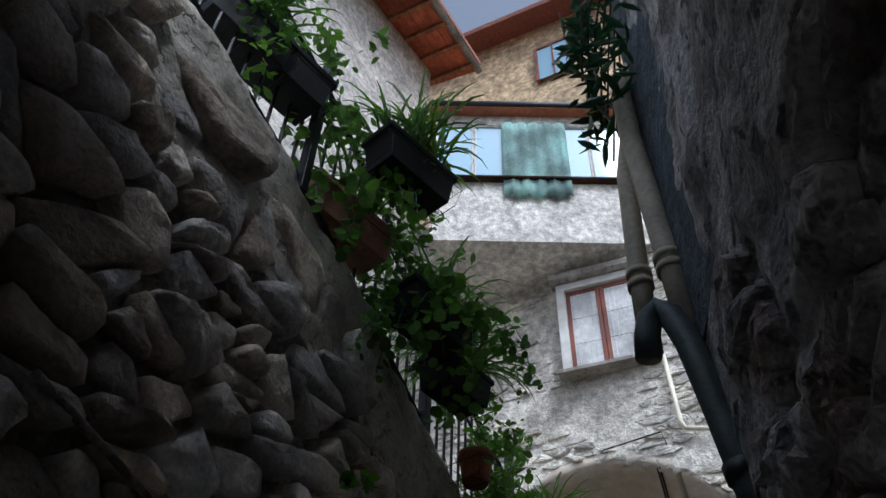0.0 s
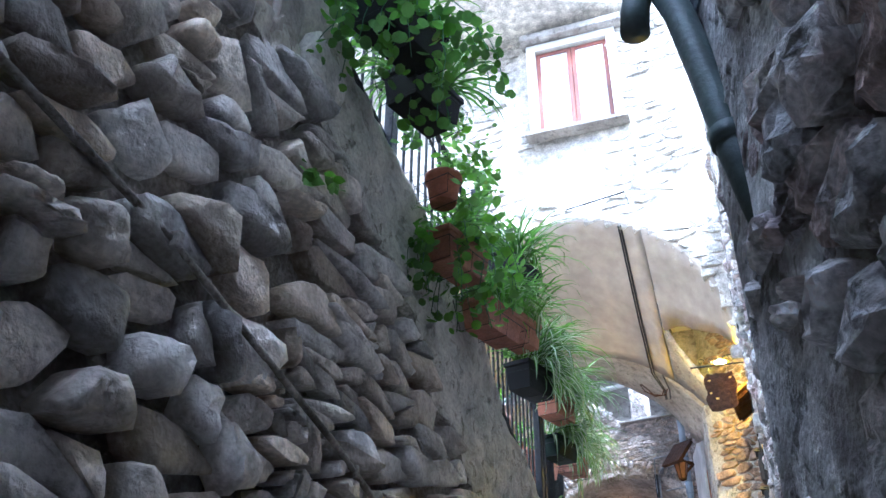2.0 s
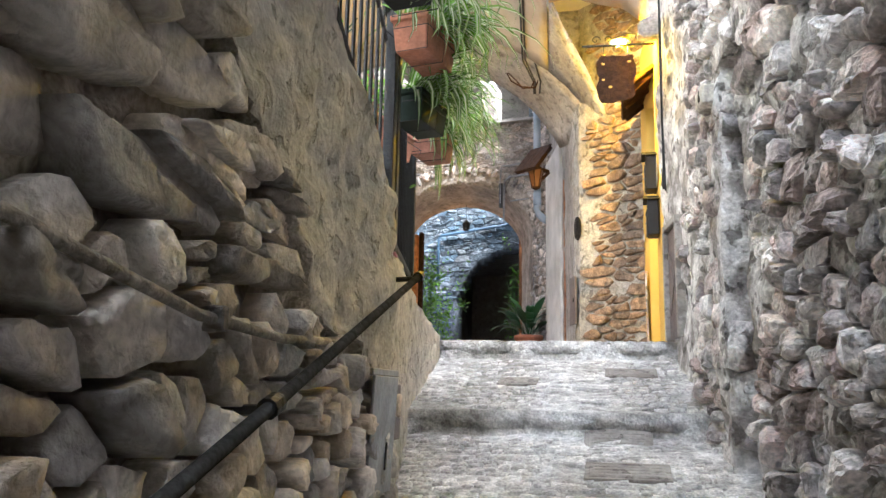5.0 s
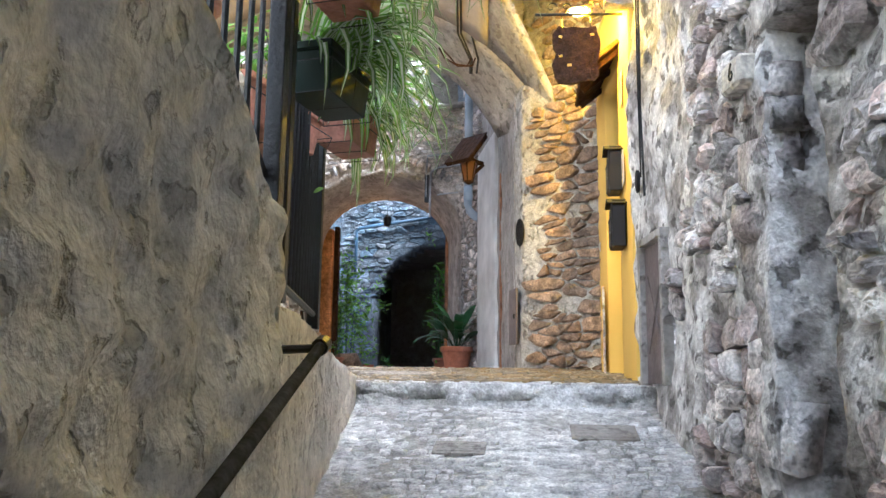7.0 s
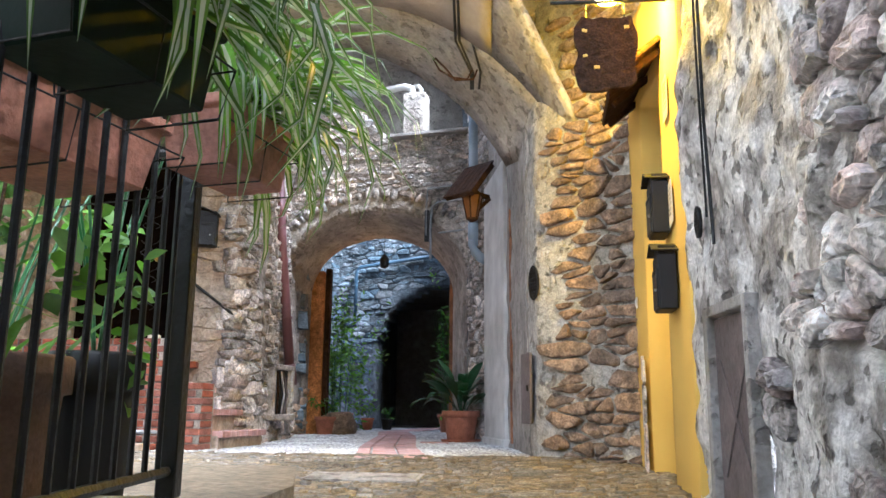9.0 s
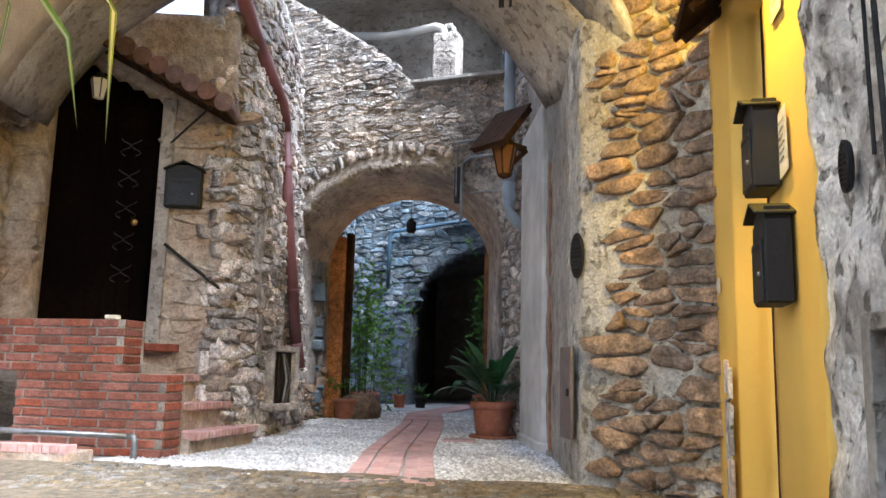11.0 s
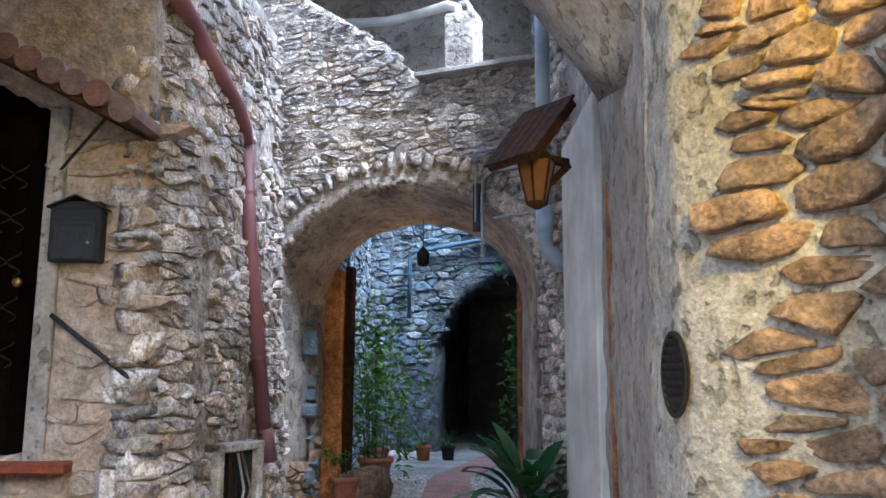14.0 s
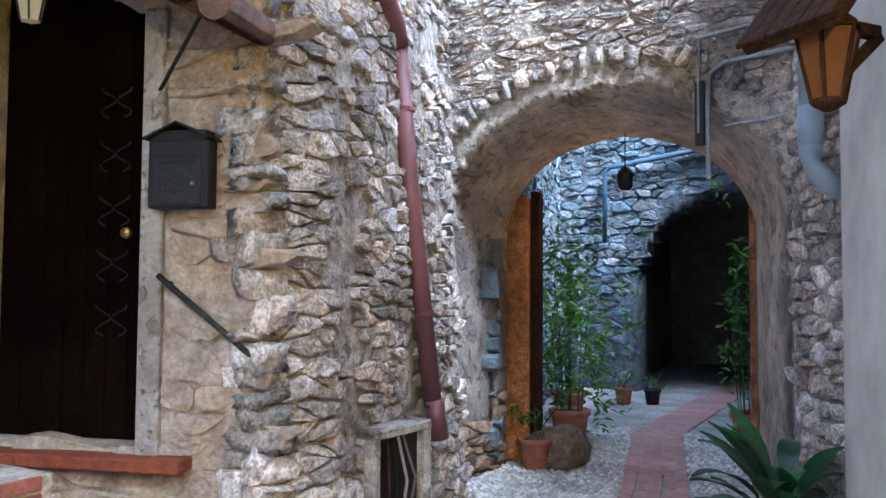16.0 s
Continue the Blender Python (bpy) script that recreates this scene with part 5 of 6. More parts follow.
for _z, _t in ((1.55, -4), (2.25, 3)):
    _n = thing("notice", (0.418, 6.72, _z + 0.1), "printed paper notice pinned to the wall", "notice", rz=-90)
    part("sheet", box(bmesh.new(), (0.2, 0.003, 0.28), (0, -0.003, 0), (0, _t, 0)), WHITE, _n)
    for _k in range(6):
        part("text_line", box(bmesh.new(), (0.14 - 0.02 * (_k % 3), 0.002, 0.008), (0, -0.006, 0.09 - _k * 0.032), (0, _t, 0)), GREYPL, _n)

_a = thing("shingle_awning", (0.43, 7.3, 2.4), "small timber awning over the entrance", "awning", rz=-90)
part("board", box(bmesh.new(), (0.95, 0.42, 0.03), (0, -0.17, 0.3), (38, 0, 0), 0.004), WOOD, _a)
for _x in (-0.4, 0.0, 0.4):
    part("strut", box(bmesh.new(), (0.04, 0.38, 0.04), (_x, -0.14, 0.26), (38, 0, 0), 0.003), WOOD, _a)
for _k in range(8):
    part("batten", box(bmesh.new(), (0.02, 0.42, 0.015), (-0.44 + _k * 0.125, -0.18, 0.325), (38, 0, 0)), WOOD, _a)

# Stone facing low on the yellow wall.
_f = thing("stone_facing", (0.332, 7.75, -0.08), "irregular flat stone slabs facing the foot of the yellow wall", "stone facing", rz=-94)
for _x, _z, _w, _h, _r in ((-0.14, 0.16, 0.22, 0.3, 3), (0.1, 0.2, 0.2, 0.34, -4), (-0.12, 0.5, 0.24, 0.32, -3), (0.11, 0.52, 0.17, 0.25, 5), (-0.1, 0.78, 0.26, 0.18, 2), (0.12, 0.74, 0.14, 0.16, -6)):
    part("slab", box(bmesh.new(), (_w, 0.02, _h), (_x, -0.008, _z), (0, _r, 0), 0.006), STONE_R, _f)

# Cables along the crown of the vault.
_c = thing("vault_cables", (0, 0, 0), "bundle of old cables clipped along the vault", "cable")


def vault_place(k, f):
    p, m, q = _front_left[k], _belly[k], _rib_left[k]
    return p.lerp(m, f / 0.54) if f < 0.54 else m.lerp(q, (f - 0.54) / 0.46)


for _dx in (-0.02, 0.015, 0.13):
    part("cable", tube(bmesh.new(), [vault_place(2, _k / 14) + Vector((_dx - 0.004 * _k, 0, -0.022 + 0.012 * math.sin(_k * 2 + _dx * 9))) for _k in range(15)], 0.013, 6), IRON, _c)
    part("cable", tube(bmesh.new(), [vault_place(2, 1) + Vector((_dx - 0.056, 0.0, -0.02)), (-1.02 + _dx * 0.6, 8.75, 3.5), (-1.04 + _dx * 0.5, 8.95, 3.42)], 0.012, 6), IRON, _c)
for _k in range(2):
    part("cable_tail", tube(bmesh.new(), [(-1.02 + 0.05 * _k, 8.7, 3.5), (-1.06 + 0.06 * _k, 8.68, 3.4), (-1.2 + 0.03 * _k, 8.66, 3.42 - 0.03 * _k), (-1.32 + 0.07 * _k, 8.66, 3.5), (-1.38 + 0.02 * _k, 8.66, 3.62)], 0.01, 6), WOOD, _c, smooth=True)

# Oval vent, meter niche and pilaster on the pier.
_v = thing("wall_vent", (-0.47, 8.6, 1.47), "oval dark vent grating on the pier corner", "vent", rz=-50)
oval_vent(_v, 0.12, 0.28)
_b = thing("meter_door", (-0.53, 8.78, 0.28), "grey painted meter door on the pier", "door", rz=-72)
part("leaf", box(bmesh.new(), (0.26, 0.025, 0.6), (0, -0.02, 0.3), (0, 0, 0), 0.006), HATCHM, _b)
part("handle", box(bmesh.new(), (0.015, 0.02, 0.05), (0.09, -0.04, 0.3), (0, 0, 0), 0.003), IRON, _b)


def build_lamp():
    """Wall lantern under its own little timber roof."""
    l = thing("roofed_wall_lantern", (-1.19, 10.5, 2.46), "wooden wall lantern hanging under a small shingled roof", "lantern", rz=-38)
    roof = part("roof", box(bmesh.new(), (0.44, 0.52, 0.05), (0, -0.04, 0.48), (50, 0, 0), 0.006), WOOD, l)
    for k in range(6):
        part("roof_board", box(bmesh.new(), (0.07, 0.56, 0.02), (-0.19 + k * 0.076, -0.062, 0.505), (50, 0, random.uniform(-1, 1)), 0.003), WOOD, roof)
    part("bracket", box(bmesh.new(), (0.05, 0.36, 0.05), (0, 0.1, 0.36), (0, 0, 0), 0.004), WOOD, l)
    part("strut", box(bmesh.new(), (0.04, 0.4, 0.04), (0, 0.14, 0.22), (40, 0, 0), 0.004), WOOD, l)
    b = part("lantern_body", lathe(bmesh.new(), [(0.055, 0.06), (0.06, 0.07), (0.115, 0.31), (0.12, 0.33), (0.05, 0.37), (0.01, 0.37)], 6), material("amber_glass", (0.17, 0.07, 0.02), 0.3, 0.2, 10, 0.05, 50), l, "amber glass panes")
    for k in range(6):
        a = 2 * math.pi * k / 6
        part("glazing_bar", tube(bmesh.new(), [(0.06 * math.cos(a), 0.06 * math.sin(a), 0.05), (0.12 * math.cos(a), 0.12 * math.sin(a), 0.33)], 0.009, 5), WOOD, b)
    part("cap", lathe(bmesh.new(), [(0.14, 0.32), (0.13, 0.34), (0.04, 0.42), (0.01, 0.42)], 6), WOOD, l)
    part("foot", lathe(bmesh.new(), [(0.02, 0.02), (0.065, 0.045), (0.065, 0.065), (0.01, 0.065)], 6), WOOD, l)


build_lamp()


# ---- courtyard ----
_p = thing("pilaster", (-0.98, 11.4, 0.0), "whitewashed flat pilaster on the passage wall", "pilaster", rz=-76)
part("shaft", box(bmesh.new(), (1.35, 0.12, 3.3), (0, 0.02, 1.65), (0, 0, 0), 0.012), WHITE, _p)
part("foot", box(bmesh.new(), (1.4, 0.17, 0.09), (0, 0.02, 0.045), (0, 0, 0), 0.012), WHITE, _p)
_t = thing("timber_post", (-0.74, 10.4, 0.0), "brown timber door post on the passage wall", "post", rz=-76)
part("post", box(bmesh.new(), (0.08, 0.1, 2.6), (0, 0.025, 1.3), (0, 0, 0), 0.006), RAFTER, _t)
part("plinth", box(bmesh.new(), (0.14, 0.12, 0.06), (0, 0.02, 0.03), (0, 0, 0), 0.006), GREYPL, _t)

# Grey plastic downpipe at the end of the passage.
_d = thing("plastic_downpipe", (0, 0, 0), "grey-blue plastic downpipe with a cut elbow", "pipe")
part("pipe", tube(bmesh.new(), [(-1.33, 12.1, 5.6), (-1.33, 12.1, 2.8)], 0.062, 16), PVC, _d, smooth=True)
part("socket", tube(bmesh.new(), [(-1.33, 12.1, 2.84), (-1.33, 12.1, 2.62)], 0.07, 16), PVC, _d, smooth=True)
part("elbow", tube(bmesh.new(), [(-1.33, 12.1, 2.7), (-1.33, 12.1, 2.55), (-1.31, 12.12, 2.47), (-1.24, 12.16, 2.4), (-1.17, 12.2, 2.36)], 0.064, 16), PVC, _d, smooth=True)
part("clip", tube(bmesh.new(), [(-1.33, 12.1, 3.3), (-1.33, 12.1, 3.34)], 0.068, 16), TIN, _d)

# Maroon downpipe on the leaning house.
_m = thing("maroon_downpipe", (0, 0, 0), "maroon painted metal downpipe with swan neck", "pipe")
part("neck", tube(bmesh.new(), [(-3.78, 9.9, 4.62), (-3.9, 10.75, 4.22), (-3.96, 11.75, 3.76), (-4.01, 11.97, 3.65), (-4.02, 12.03, 3.52)], 0.08, 14), MAROON, _m, smooth=True)
part("pipe", tube(bmesh.new(), [(-4.02, 12.03, 3.6), (-3.95, 12.08, 2.6), (-3.8, 12.2, 0.95)], 0.066, 14), MAROON, _m, smooth=True)
part("foot", tube(bmesh.new(), [(-3.8, 12.2, 1.0), (-3.77, 12.24, 0.72)], 0.072, 14), MAROON, _m, smooth=True)
for _f in (0.2, 0.75):
    _q = Vector((-4.02, 12.03, 3.6)).lerp(Vector((-3.8, 12.2, 0.95)), _f)
    part("clip", tube(bmesh.new(), [_q + Vector((0, 0, 0.015)), _q - Vector((0, 0, 0.015))], 0.073, 14), MAROON, _m)

# Doorway, its leaf and the tiled hood.
HD = Vector((0.958, 0.284, 0)).normalized()
_hz = math.degrees(math.atan2(HD.y, HD.x))
_d = thing("house_door", (-4.98, 10.1, 0.9), "dark wooden house door with iron scrollwork, closed", "door", rz=_hz)
_l = part("leaf", box(bmesh.new(), (1.2, 0.06, 3.0), (-0.08, 0.16, 1.5), (0, 0, 0), 0.006), DOORWOOD, _d)
for _k in range(8):
    part("plank", box(bmesh.new(), (0.125, 0.012, 2.9), (-0.56 + _k * 0.14, 0.124, 1.47), (0, 0, 0), 0.003), DOORWOOD, _l)
part("knob", lathe(bmesh.new(), [(0.01, 0), (0.035, 0.008), (0.03, 0.03), (0.01, 0.04)], 12, (0, 0, 0)), material("brass", (0.5, 0.33, 0.12), 0.35, 0.2, 10, 0.05, 50, metal=0.8), _l).matrix_local = pose(0.2, 0.1, 1.2, 90, 0, 0)
for _k in range(5):
    for _s in (-1, 1):
        part("scroll", tube(bmesh.new(), [(0.1 + _s * (0.05 + 0.05 * math.sin(q * 0.9)), 0.112, 0.6 + _k * 0.32 + 0.02 * q) for q in range(10)], 0.006, 5), IRON, _l)
_l.location = (0, 0.16, 0)
part("jamb", box(bmesh.new(), (0.13, 0.3, 2.42), (0.53, 0.1, 1.19), (0, 0, 0), 0.01), GREYPL, _d)
part("threshold", box(bmesh.new(), (1.4, 0.36, 0.07), (0.08, 0.02, -0.035), (0, 0, 0), 0.008), BRICKRED, _d)
_h = thing("tiled_hood", (-4.75, 10.15, 3.1), "sloping hood of old terracotta tiles on iron stays over the door", "awning", rz=_hz)
hood_z = lambda x: 0.53 * (0.9 - x)
for _y in (-0.06, -0.2, -0.34, -0.46):
    part("board", box(bmesh.new(), (1.95, 0.125, 0.03), (0.0, _y, hood_z(0.0) - 0.02), (0, 27.9, 0), 0.004), WOOD, _h)
part("rafter", box(bmesh.new(), (1.95, 0.05, 0.06), (0.0, -0.5, hood_z(0.0) - 0.05), (0, 27.9, 0), 0.006), WOOD, _h)
_rnd = random.Random(12)
for _k in range(13):
    _x0 = -0.92 + _k * 0.152
    _z0 = hood_z(_x0) + 0.02 + 0.012 * _rnd.random()
    _t0 = bmesh.new()
    tube(_t0, [(_x0, -0.56 + _rnd.uniform(-0.02, 0.02), _z0), (_x0, 0.03, _z0 + 0.03)], 0.088, 12, 0.075)
    bmesh.ops.inset_region(_t0, faces=[f for f in _t0.faces if len(f.verts) > 4], thickness=0.014, depth=-0.02)
    part("roof_tile", _t0, OLDTILE, _h, smooth=True)
part("stay", tube(bmesh.new(), [(0.28, 0.02, -0.28), (0.78, -0.42, 0.02)], 0.012, 6), IRON, _h)
part("stay", tube(bmesh.new(), [(-0.75, 0.02, 0.3), (-0.6, -0.45, 0.74)], 0.012, 6), IRON, _h)
_w = thing("door_lantern", (-5.0, 9.85, 3.2), "small glazed iron lantern under the tiled hood", "lantern", rz=_hz)
part("glass", lathe(bmesh.new(), [(0.05, 0), (0.085, 0.18), (0.01, 0.19)], 6), CREAM, _w)
for _k in range(6):
    _a = 2 * math.pi * _k / 6
    part("bar", tube(bmesh.new(), [(0.052 * math.cos(_a), 0.052 * math.sin(_a), 0), (0.088 * math.cos(_a), 0.088 * math.sin(_a), 0.18)], 0.006, 5), IRON, _w)
part("cap", lathe(bmesh.new(), [(0.1, 0.18), (0.03, 0.25), (0.01, 0.26)], 6), IRON, _w)
_r = thing("door_handrail", (0, 0, 0), "short dark wall handrail beside the house door", "handrail")
part("bar", tube(bmesh.new(), [(-4.41, 10.22, 1.85), (-3.81, 10.38, 1.38)], 0.016, 10), RAILM, _r, smooth=True)
for _q in ((-4.36, 10.235, 1.81), (-3.88, 10.36, 1.43)):
    part("bracket", tube(bmesh.new(), [_q, (_q[0] - 0.02, _q[1] + 0.12, _q[2])], 0.01, 6), RAILM, _r)

# Brick stair up to the door.
_bk = bmesh.new()
box(_bk, (0.235, 0.11, 0.058), (0, 0, 0), (0, 0, 0), 0.005)
BRICK = bpy.data.meshes.new("brick")
_bk.to_mesh(BRICK)
_bk.free()
BRICK.materials.append(BRICKRED)
_bk = bmesh.new()
box(_bk, (0.13, 0.056, 0.062), (0, 0, 0), (0, 0, 0), 0.005)
EDGE = bpy.data.meshes.new("edge_brick")
_bk.to_mesh(EDGE)
_bk.free()
EDGE.materials.append(PAVER)


def piece(name, mesh, parent, m):
    ob = new(name, mesh)
    ob.parent = parent
    ob.matrix_local = m
    return ob


def brick_block(at, length, depth, rows, label):
    t = thing("brick_parapet", at, label, "brick parapet", "brick stair walls")
    h = rows * 0.07
    part("mortar_core", box(bmesh.new(), (length - 0.012, depth - 0.012, h - 0.01), (-length / 2, depth / 2, h / 2), (0, 0, 0)), MORTAR_L, t)
    for r in range(rows):
        x = -(0.06 if r % 2 else 0.0)
        n = 0
        while x > -length + 0.05:
            w = min(0.235, length + x)
            m = pose(x - w / 2, 0.05, 0.035 + r * 0.07) @ Matrix.Diagonal((w / 0.245, 1, 1, 1))
            piece("brick", BRICK, t, m)
            x -= 0.247
        for k in range(max(1, int(depth / 0.25))):
            piece("brick", BRICK, t, pose(-0.05, 0.13 + k * 0.247, 0.035 + r * 0.07, 0, 0, 90))
    return t


brick_block((-3.57, 8.98, 0.0), 1.3, 0.3, 9, "low red brick parapet beside the door steps")
brick_block((-3.97, 9.0, 0.63), 1.7, 0.3, 6, "upper red brick parapet of the door stair")
_s = thing("soap_block", (-4.15, 9.1, 1.05), "small pale block lying on the brick parapet", "block")
part("block", box(bmesh.new(), (0.11, 0.06, 0.035), (0, 0, 0.0175), (0, 0, 0), 0.006), CREAM, _s)
for _x, _z in ((-3.5, 0.17), (-3.78, 0.38), (-4.06, 0.62)):
    _t = thing("door_step", (_x, 9.28, 0.0), "stone door step edged with pinkish bricks", "step", "house door steps")
    part("body", box(bmesh.new(), (0.9, 1.2, _z - 0.03), (-0.46, 0.6, (_z - 0.03) / 2), (0, 0, 0), 0.01), HOUSEPL, _t)
    part("tread", box(bmesh.new(), (0.8, 1.2, 0.04), (-0.5, 0.6, _z - 0.03), (0, 0, 0), 0.006), PAVER, _t)
    for _k in range(20):
        piece("brick", EDGE, _t, pose(-0.03, 0.03 + _k * 0.0605, _z - 0.024))
_t = thing("water_pipe", (0, 0, 0), "galvanised water pipe with elbows beside the brick stair", "pipe")
part("pipe", tube(bmesh.new(), [(-6.0, 8.7, 0.2), (-3.75, 8.85, 0.17)], 0.02, 10), TIN, _t, smooth=True)
part("elbow", tube(bmesh.new(), [(-3.78, 8.85, 0.172), (-3.73, 8.855, 0.165), (-3.72, 8.855, 0.12), (-3.72, 8.855, -0.05)], 0.024, 10), TIN, _t, smooth=True)
_t = thing("brick_edging", (-3.95, 8.55, -0.02), "low red brick edging on the forecourt", "edging")
part("bed", box(bmesh.new(), (2.2, 0.32, 0.1), (-1.1, 0, 0.05), (0, 0, 0), 0.01), HOUSEPL, _t)
for _k in range(34):
    piece("brick", EDGE, _t, pose(-0.03 - _k * 0.0645, -0.1, 0.12, 0, 0, 90))

# Meter niche in the leaning house.
_n = thing("meter_niche", (-3.70, 11.5, 0.28), "open white-framed meter niche with loose wires", "niche", rz=-97)
_fr = bmesh.new()
box(_fr, (0.07, 0.16, 0.66), (-0.26, 0, 0.33), (0, 0, 0), 0.012)
box(_fr, (0.07, 0.16, 0.66), (0.26, 0, 0.33), (0, 0, 0), 0.012)
box(_fr, (0.59, 0.17, 0.06), (0, 0, 0.63), (0, 0, 0), 0.012)
box(_fr, (0.62, 0.2, 0.08), (0, 0, 0.02), (0, 0, 0), 0.012)
part("frame", _fr, MORTAR_A, _n)
part("back", box(bmesh.new(), (0.46, 0.02, 0.56), (0, 0.0, 0.33), (0, 0, 0)), IRON, _n)
for _k in range(4):
    part("wire", tube(bmesh.new(), [(-0.1 + 0.06 * _k, 0.03, 0.06), (-0.16 + 0.09 * _k, 0.05, 0.3), (-0.05 + 0.05 * _k, 0.03, 0.58)], 0.011, 6), (HATCHM, GREYPL, BLACK, WOOD)[_k], _n)

# The aspidistra by the passage.
_a = thing("aspidistra", (-1.50, 12.25, 0.0), "aspidistra with broad dark glossy leaves in a terracotta pot", "potted plant")
pot(_a, 0.235, 0.4)
part("saucer", lathe(bmesh.new(), [(0.2, 0.0), (0.25, 0.01), (0.26, 0.04), (0.24, 0.04), (0.22, 0.015), (0.01, 0.015)], 24), TERRA, _a, smooth=True)
_rnd = random.Random(77)
for _k in range(34):
    _v, _f = [], []
    _h = _rnd.uniform(0, 6.283)
    _len = _rnd.uniform(0.5, 0.86)
    _an = _rnd.uniform(0.6, 1.45)
    _d = Vector((math.cos(_h), math.sin(_h), 0))
    _sd = Vector((-_d.y, _d.x, 0))
    _pt = Vector((_d.x * 0.07 * _rnd.random(), _d.y * 0.07 * _rnd.random(), 0.36))
    _dr = _rnd.uniform(0.9, 2.3)
    for _q in range(11):
        _g = _q / 10
        _wd = 0.012 if _g < 0.35 else 0.012 + 0.125 * math.sin(math.pi * (_g - 0.35) / 0.65) ** 0.8
        _v += [tuple(_pt + _sd * _wd * 0.5 + Vector((0, 0, 0.012 if _g > 0.35 else 0))), tuple(_pt), tuple(_pt - _sd * _wd * 0.5 + Vector((0, 0, 0.012 if _g > 0.35 else 0)))]
        _pt = _pt + (_d * math.cos(_an) + Vector((0, 0, math.sin(_an)))) * _len / 10
        _an -= _dr / 10 * (0.3 + 1.4 * _g)
    for _q in range(10):
        _b = 3 * _q
        _f += [(_b, _b + 1, _b + 4, _b + 3), (_b + 1, _b + 2, _b + 5, _b + 4)]
    mesh_part("leaf", _v, _f, LEAFD, _a)

# Conduits on the arch wall.
_c = thing("arch_conduits", (0, 0, 0), "grey electric conduits bent across the arch wall", "conduit")
part("conduit", tube(bmesh.new(), [(-1.45, 13.12, 3.72), (-2.12, 13.22, 3.66), (-2.14, 13.23, 3.4), (-2.14, 13.23, 2.95)], 0.018, 8), TIN, _c)
part("conduit", tube(bmesh.new(), [(-1.45, 13.12, 3.48), (-1.95, 13.2, 3.45), (-2.05, 13.21, 3.38), (-2.07, 13.22, 3.2), (-2.07, 13.22, 2.6)], 0.02, 8), TIN, _c)
part("conduit", tube(bmesh.new(), [(-1.42, 13.12, 3.02), (-1.95, 13.2, 2.98)], 0.014, 8), TIN, _c)
part("trunking", box(bmesh.new(), (0.07, 0.05, 0.48), (-2.13, 13.24, 3.1), (0, 0, 0), 0.006), IRON, _c)
_w = thing("terrace_boiler", (-2.5, 14.3, 4.0), "pale boiler box standing on the terrace", "boiler", rz=-8)
part("case", box(bmesh.new(), (0.38, 0.3, 1.62), (0, 0, 0.81), (0, 0, 0), 0.02), MORTAR_A, _w)
part("flue", tube(bmesh.new(), [(0.08, 0, 1.6), (0.08, 0, 1.72), (0.04, 0, 1.78), (-0.05, 0, 1.78)], 0.035, 10), WHITE, _w, smooth=True)
_p = thing("terrace_pipe", (0, 0, 0), "white plastic waste pipe along the terrace wall", "pipe")
part("pipe", tube(bmesh.new(), [(-4.6, 15.1, 6.1), (-3.6, 14.8, 5.9), (-3.2, 14.6, 5.84), (-2.7, 14.34, 5.8), (-2.58, 14.3, 5.74), (-2.56, 14.3, 5.6)], 0.06, 12), WHITE, _p, smooth=True)
_p = thing("parapet_coping", (-2.02, 13.32, 4.5), "thin stone coping on the arch wall", "coping", rz=-9.4)
part("coping", box(bmesh.new(), (1.5, 0.42, 0.05), (0, 0, 0.03), (0, 0, 0), 0.008), GREYPL, _p)

# Passage through the arch and the yard beyond.
_o = thing("arch_lantern", (-3.05, 14.6, 2.72), "small iron lantern hung under the far side of the arch", "lantern")
part("cage", lathe(bmesh.new(), [(0.04, 0), (0.07, 0.03), (0.08, 0.16), (0.03, 0.22), (0.01, 0.23)], 8), IRON, _o)
part("chain", tube(bmesh.new(), [(0, 0, 0.22), (0, 0, 0.55)], 0.006, 6), IRON, _o)
# Both jamb pieces carry the orange light on the masonry in their colour.
_e = thing("arch_jamb_lining", (-4.44, 14.98, 0.0), "jamb coloured as if lit orange, with a dark timber edge beside the arch", "jamb", rz=4)
part("face", box(bmesh.new(), (0.3, 0.22, 2.75), (0.14, 0.02, 1.375), (0, 0, 0), 0.03), ORANGE_LIT, _e)
part("timber_edge", box(bmesh.new(), (0.09, 0.16, 2.8), (0.34, 0.04, 1.4), (0, 0, 0), 0.01), WOOD, _e)
_e = thing("arch_jamb_lining", (-1.92, 14.98, 0.0), "orange board coloured for the lit masonry of the passage", "board", rz=-3)
part("board", box(bmesh.new(), (0.08, 0.5, 2.55), (0, 0, 1.27), (0, 0, 0), 0.01), RAFTER, _e)


def bamboo(at, seed, tall, label, leaves=420):
    t = thing("potted_shrub", at, label, "potted plant", "pots in the yard")
    pot(t, 0.24, 0.36)
    rnd = random.Random(seed)
    bm = bmesh.new()
    for _ in range(12):
        a, r = rnd.uniform(0, 6.28), rnd.uniform(0.03, 0.16)
        tube(bm, [(math.cos(a) * r, math.sin(a) * r, 0.3), (math.cos(a) * r * 1.5, math.sin(a) * r * 1.5, tall * 0.6), (math.cos(a) * r * 2.4, math.sin(a) * r * 2.4, tall)], 0.008, 5, 0.003)
    part("stem", bm, LEAFD, t)
    leaf_spray(t, LEAF, leaves, (0.75, 0.75, tall * 0.9), 0.11, seed, (0, 0, tall * 0.62), lance=1.7)
    return t


bamboo((-4.2, 16.4, 0.0), 81, 2.2, "tall leafy shrub in a terracotta pot against the yard wall", 1100)
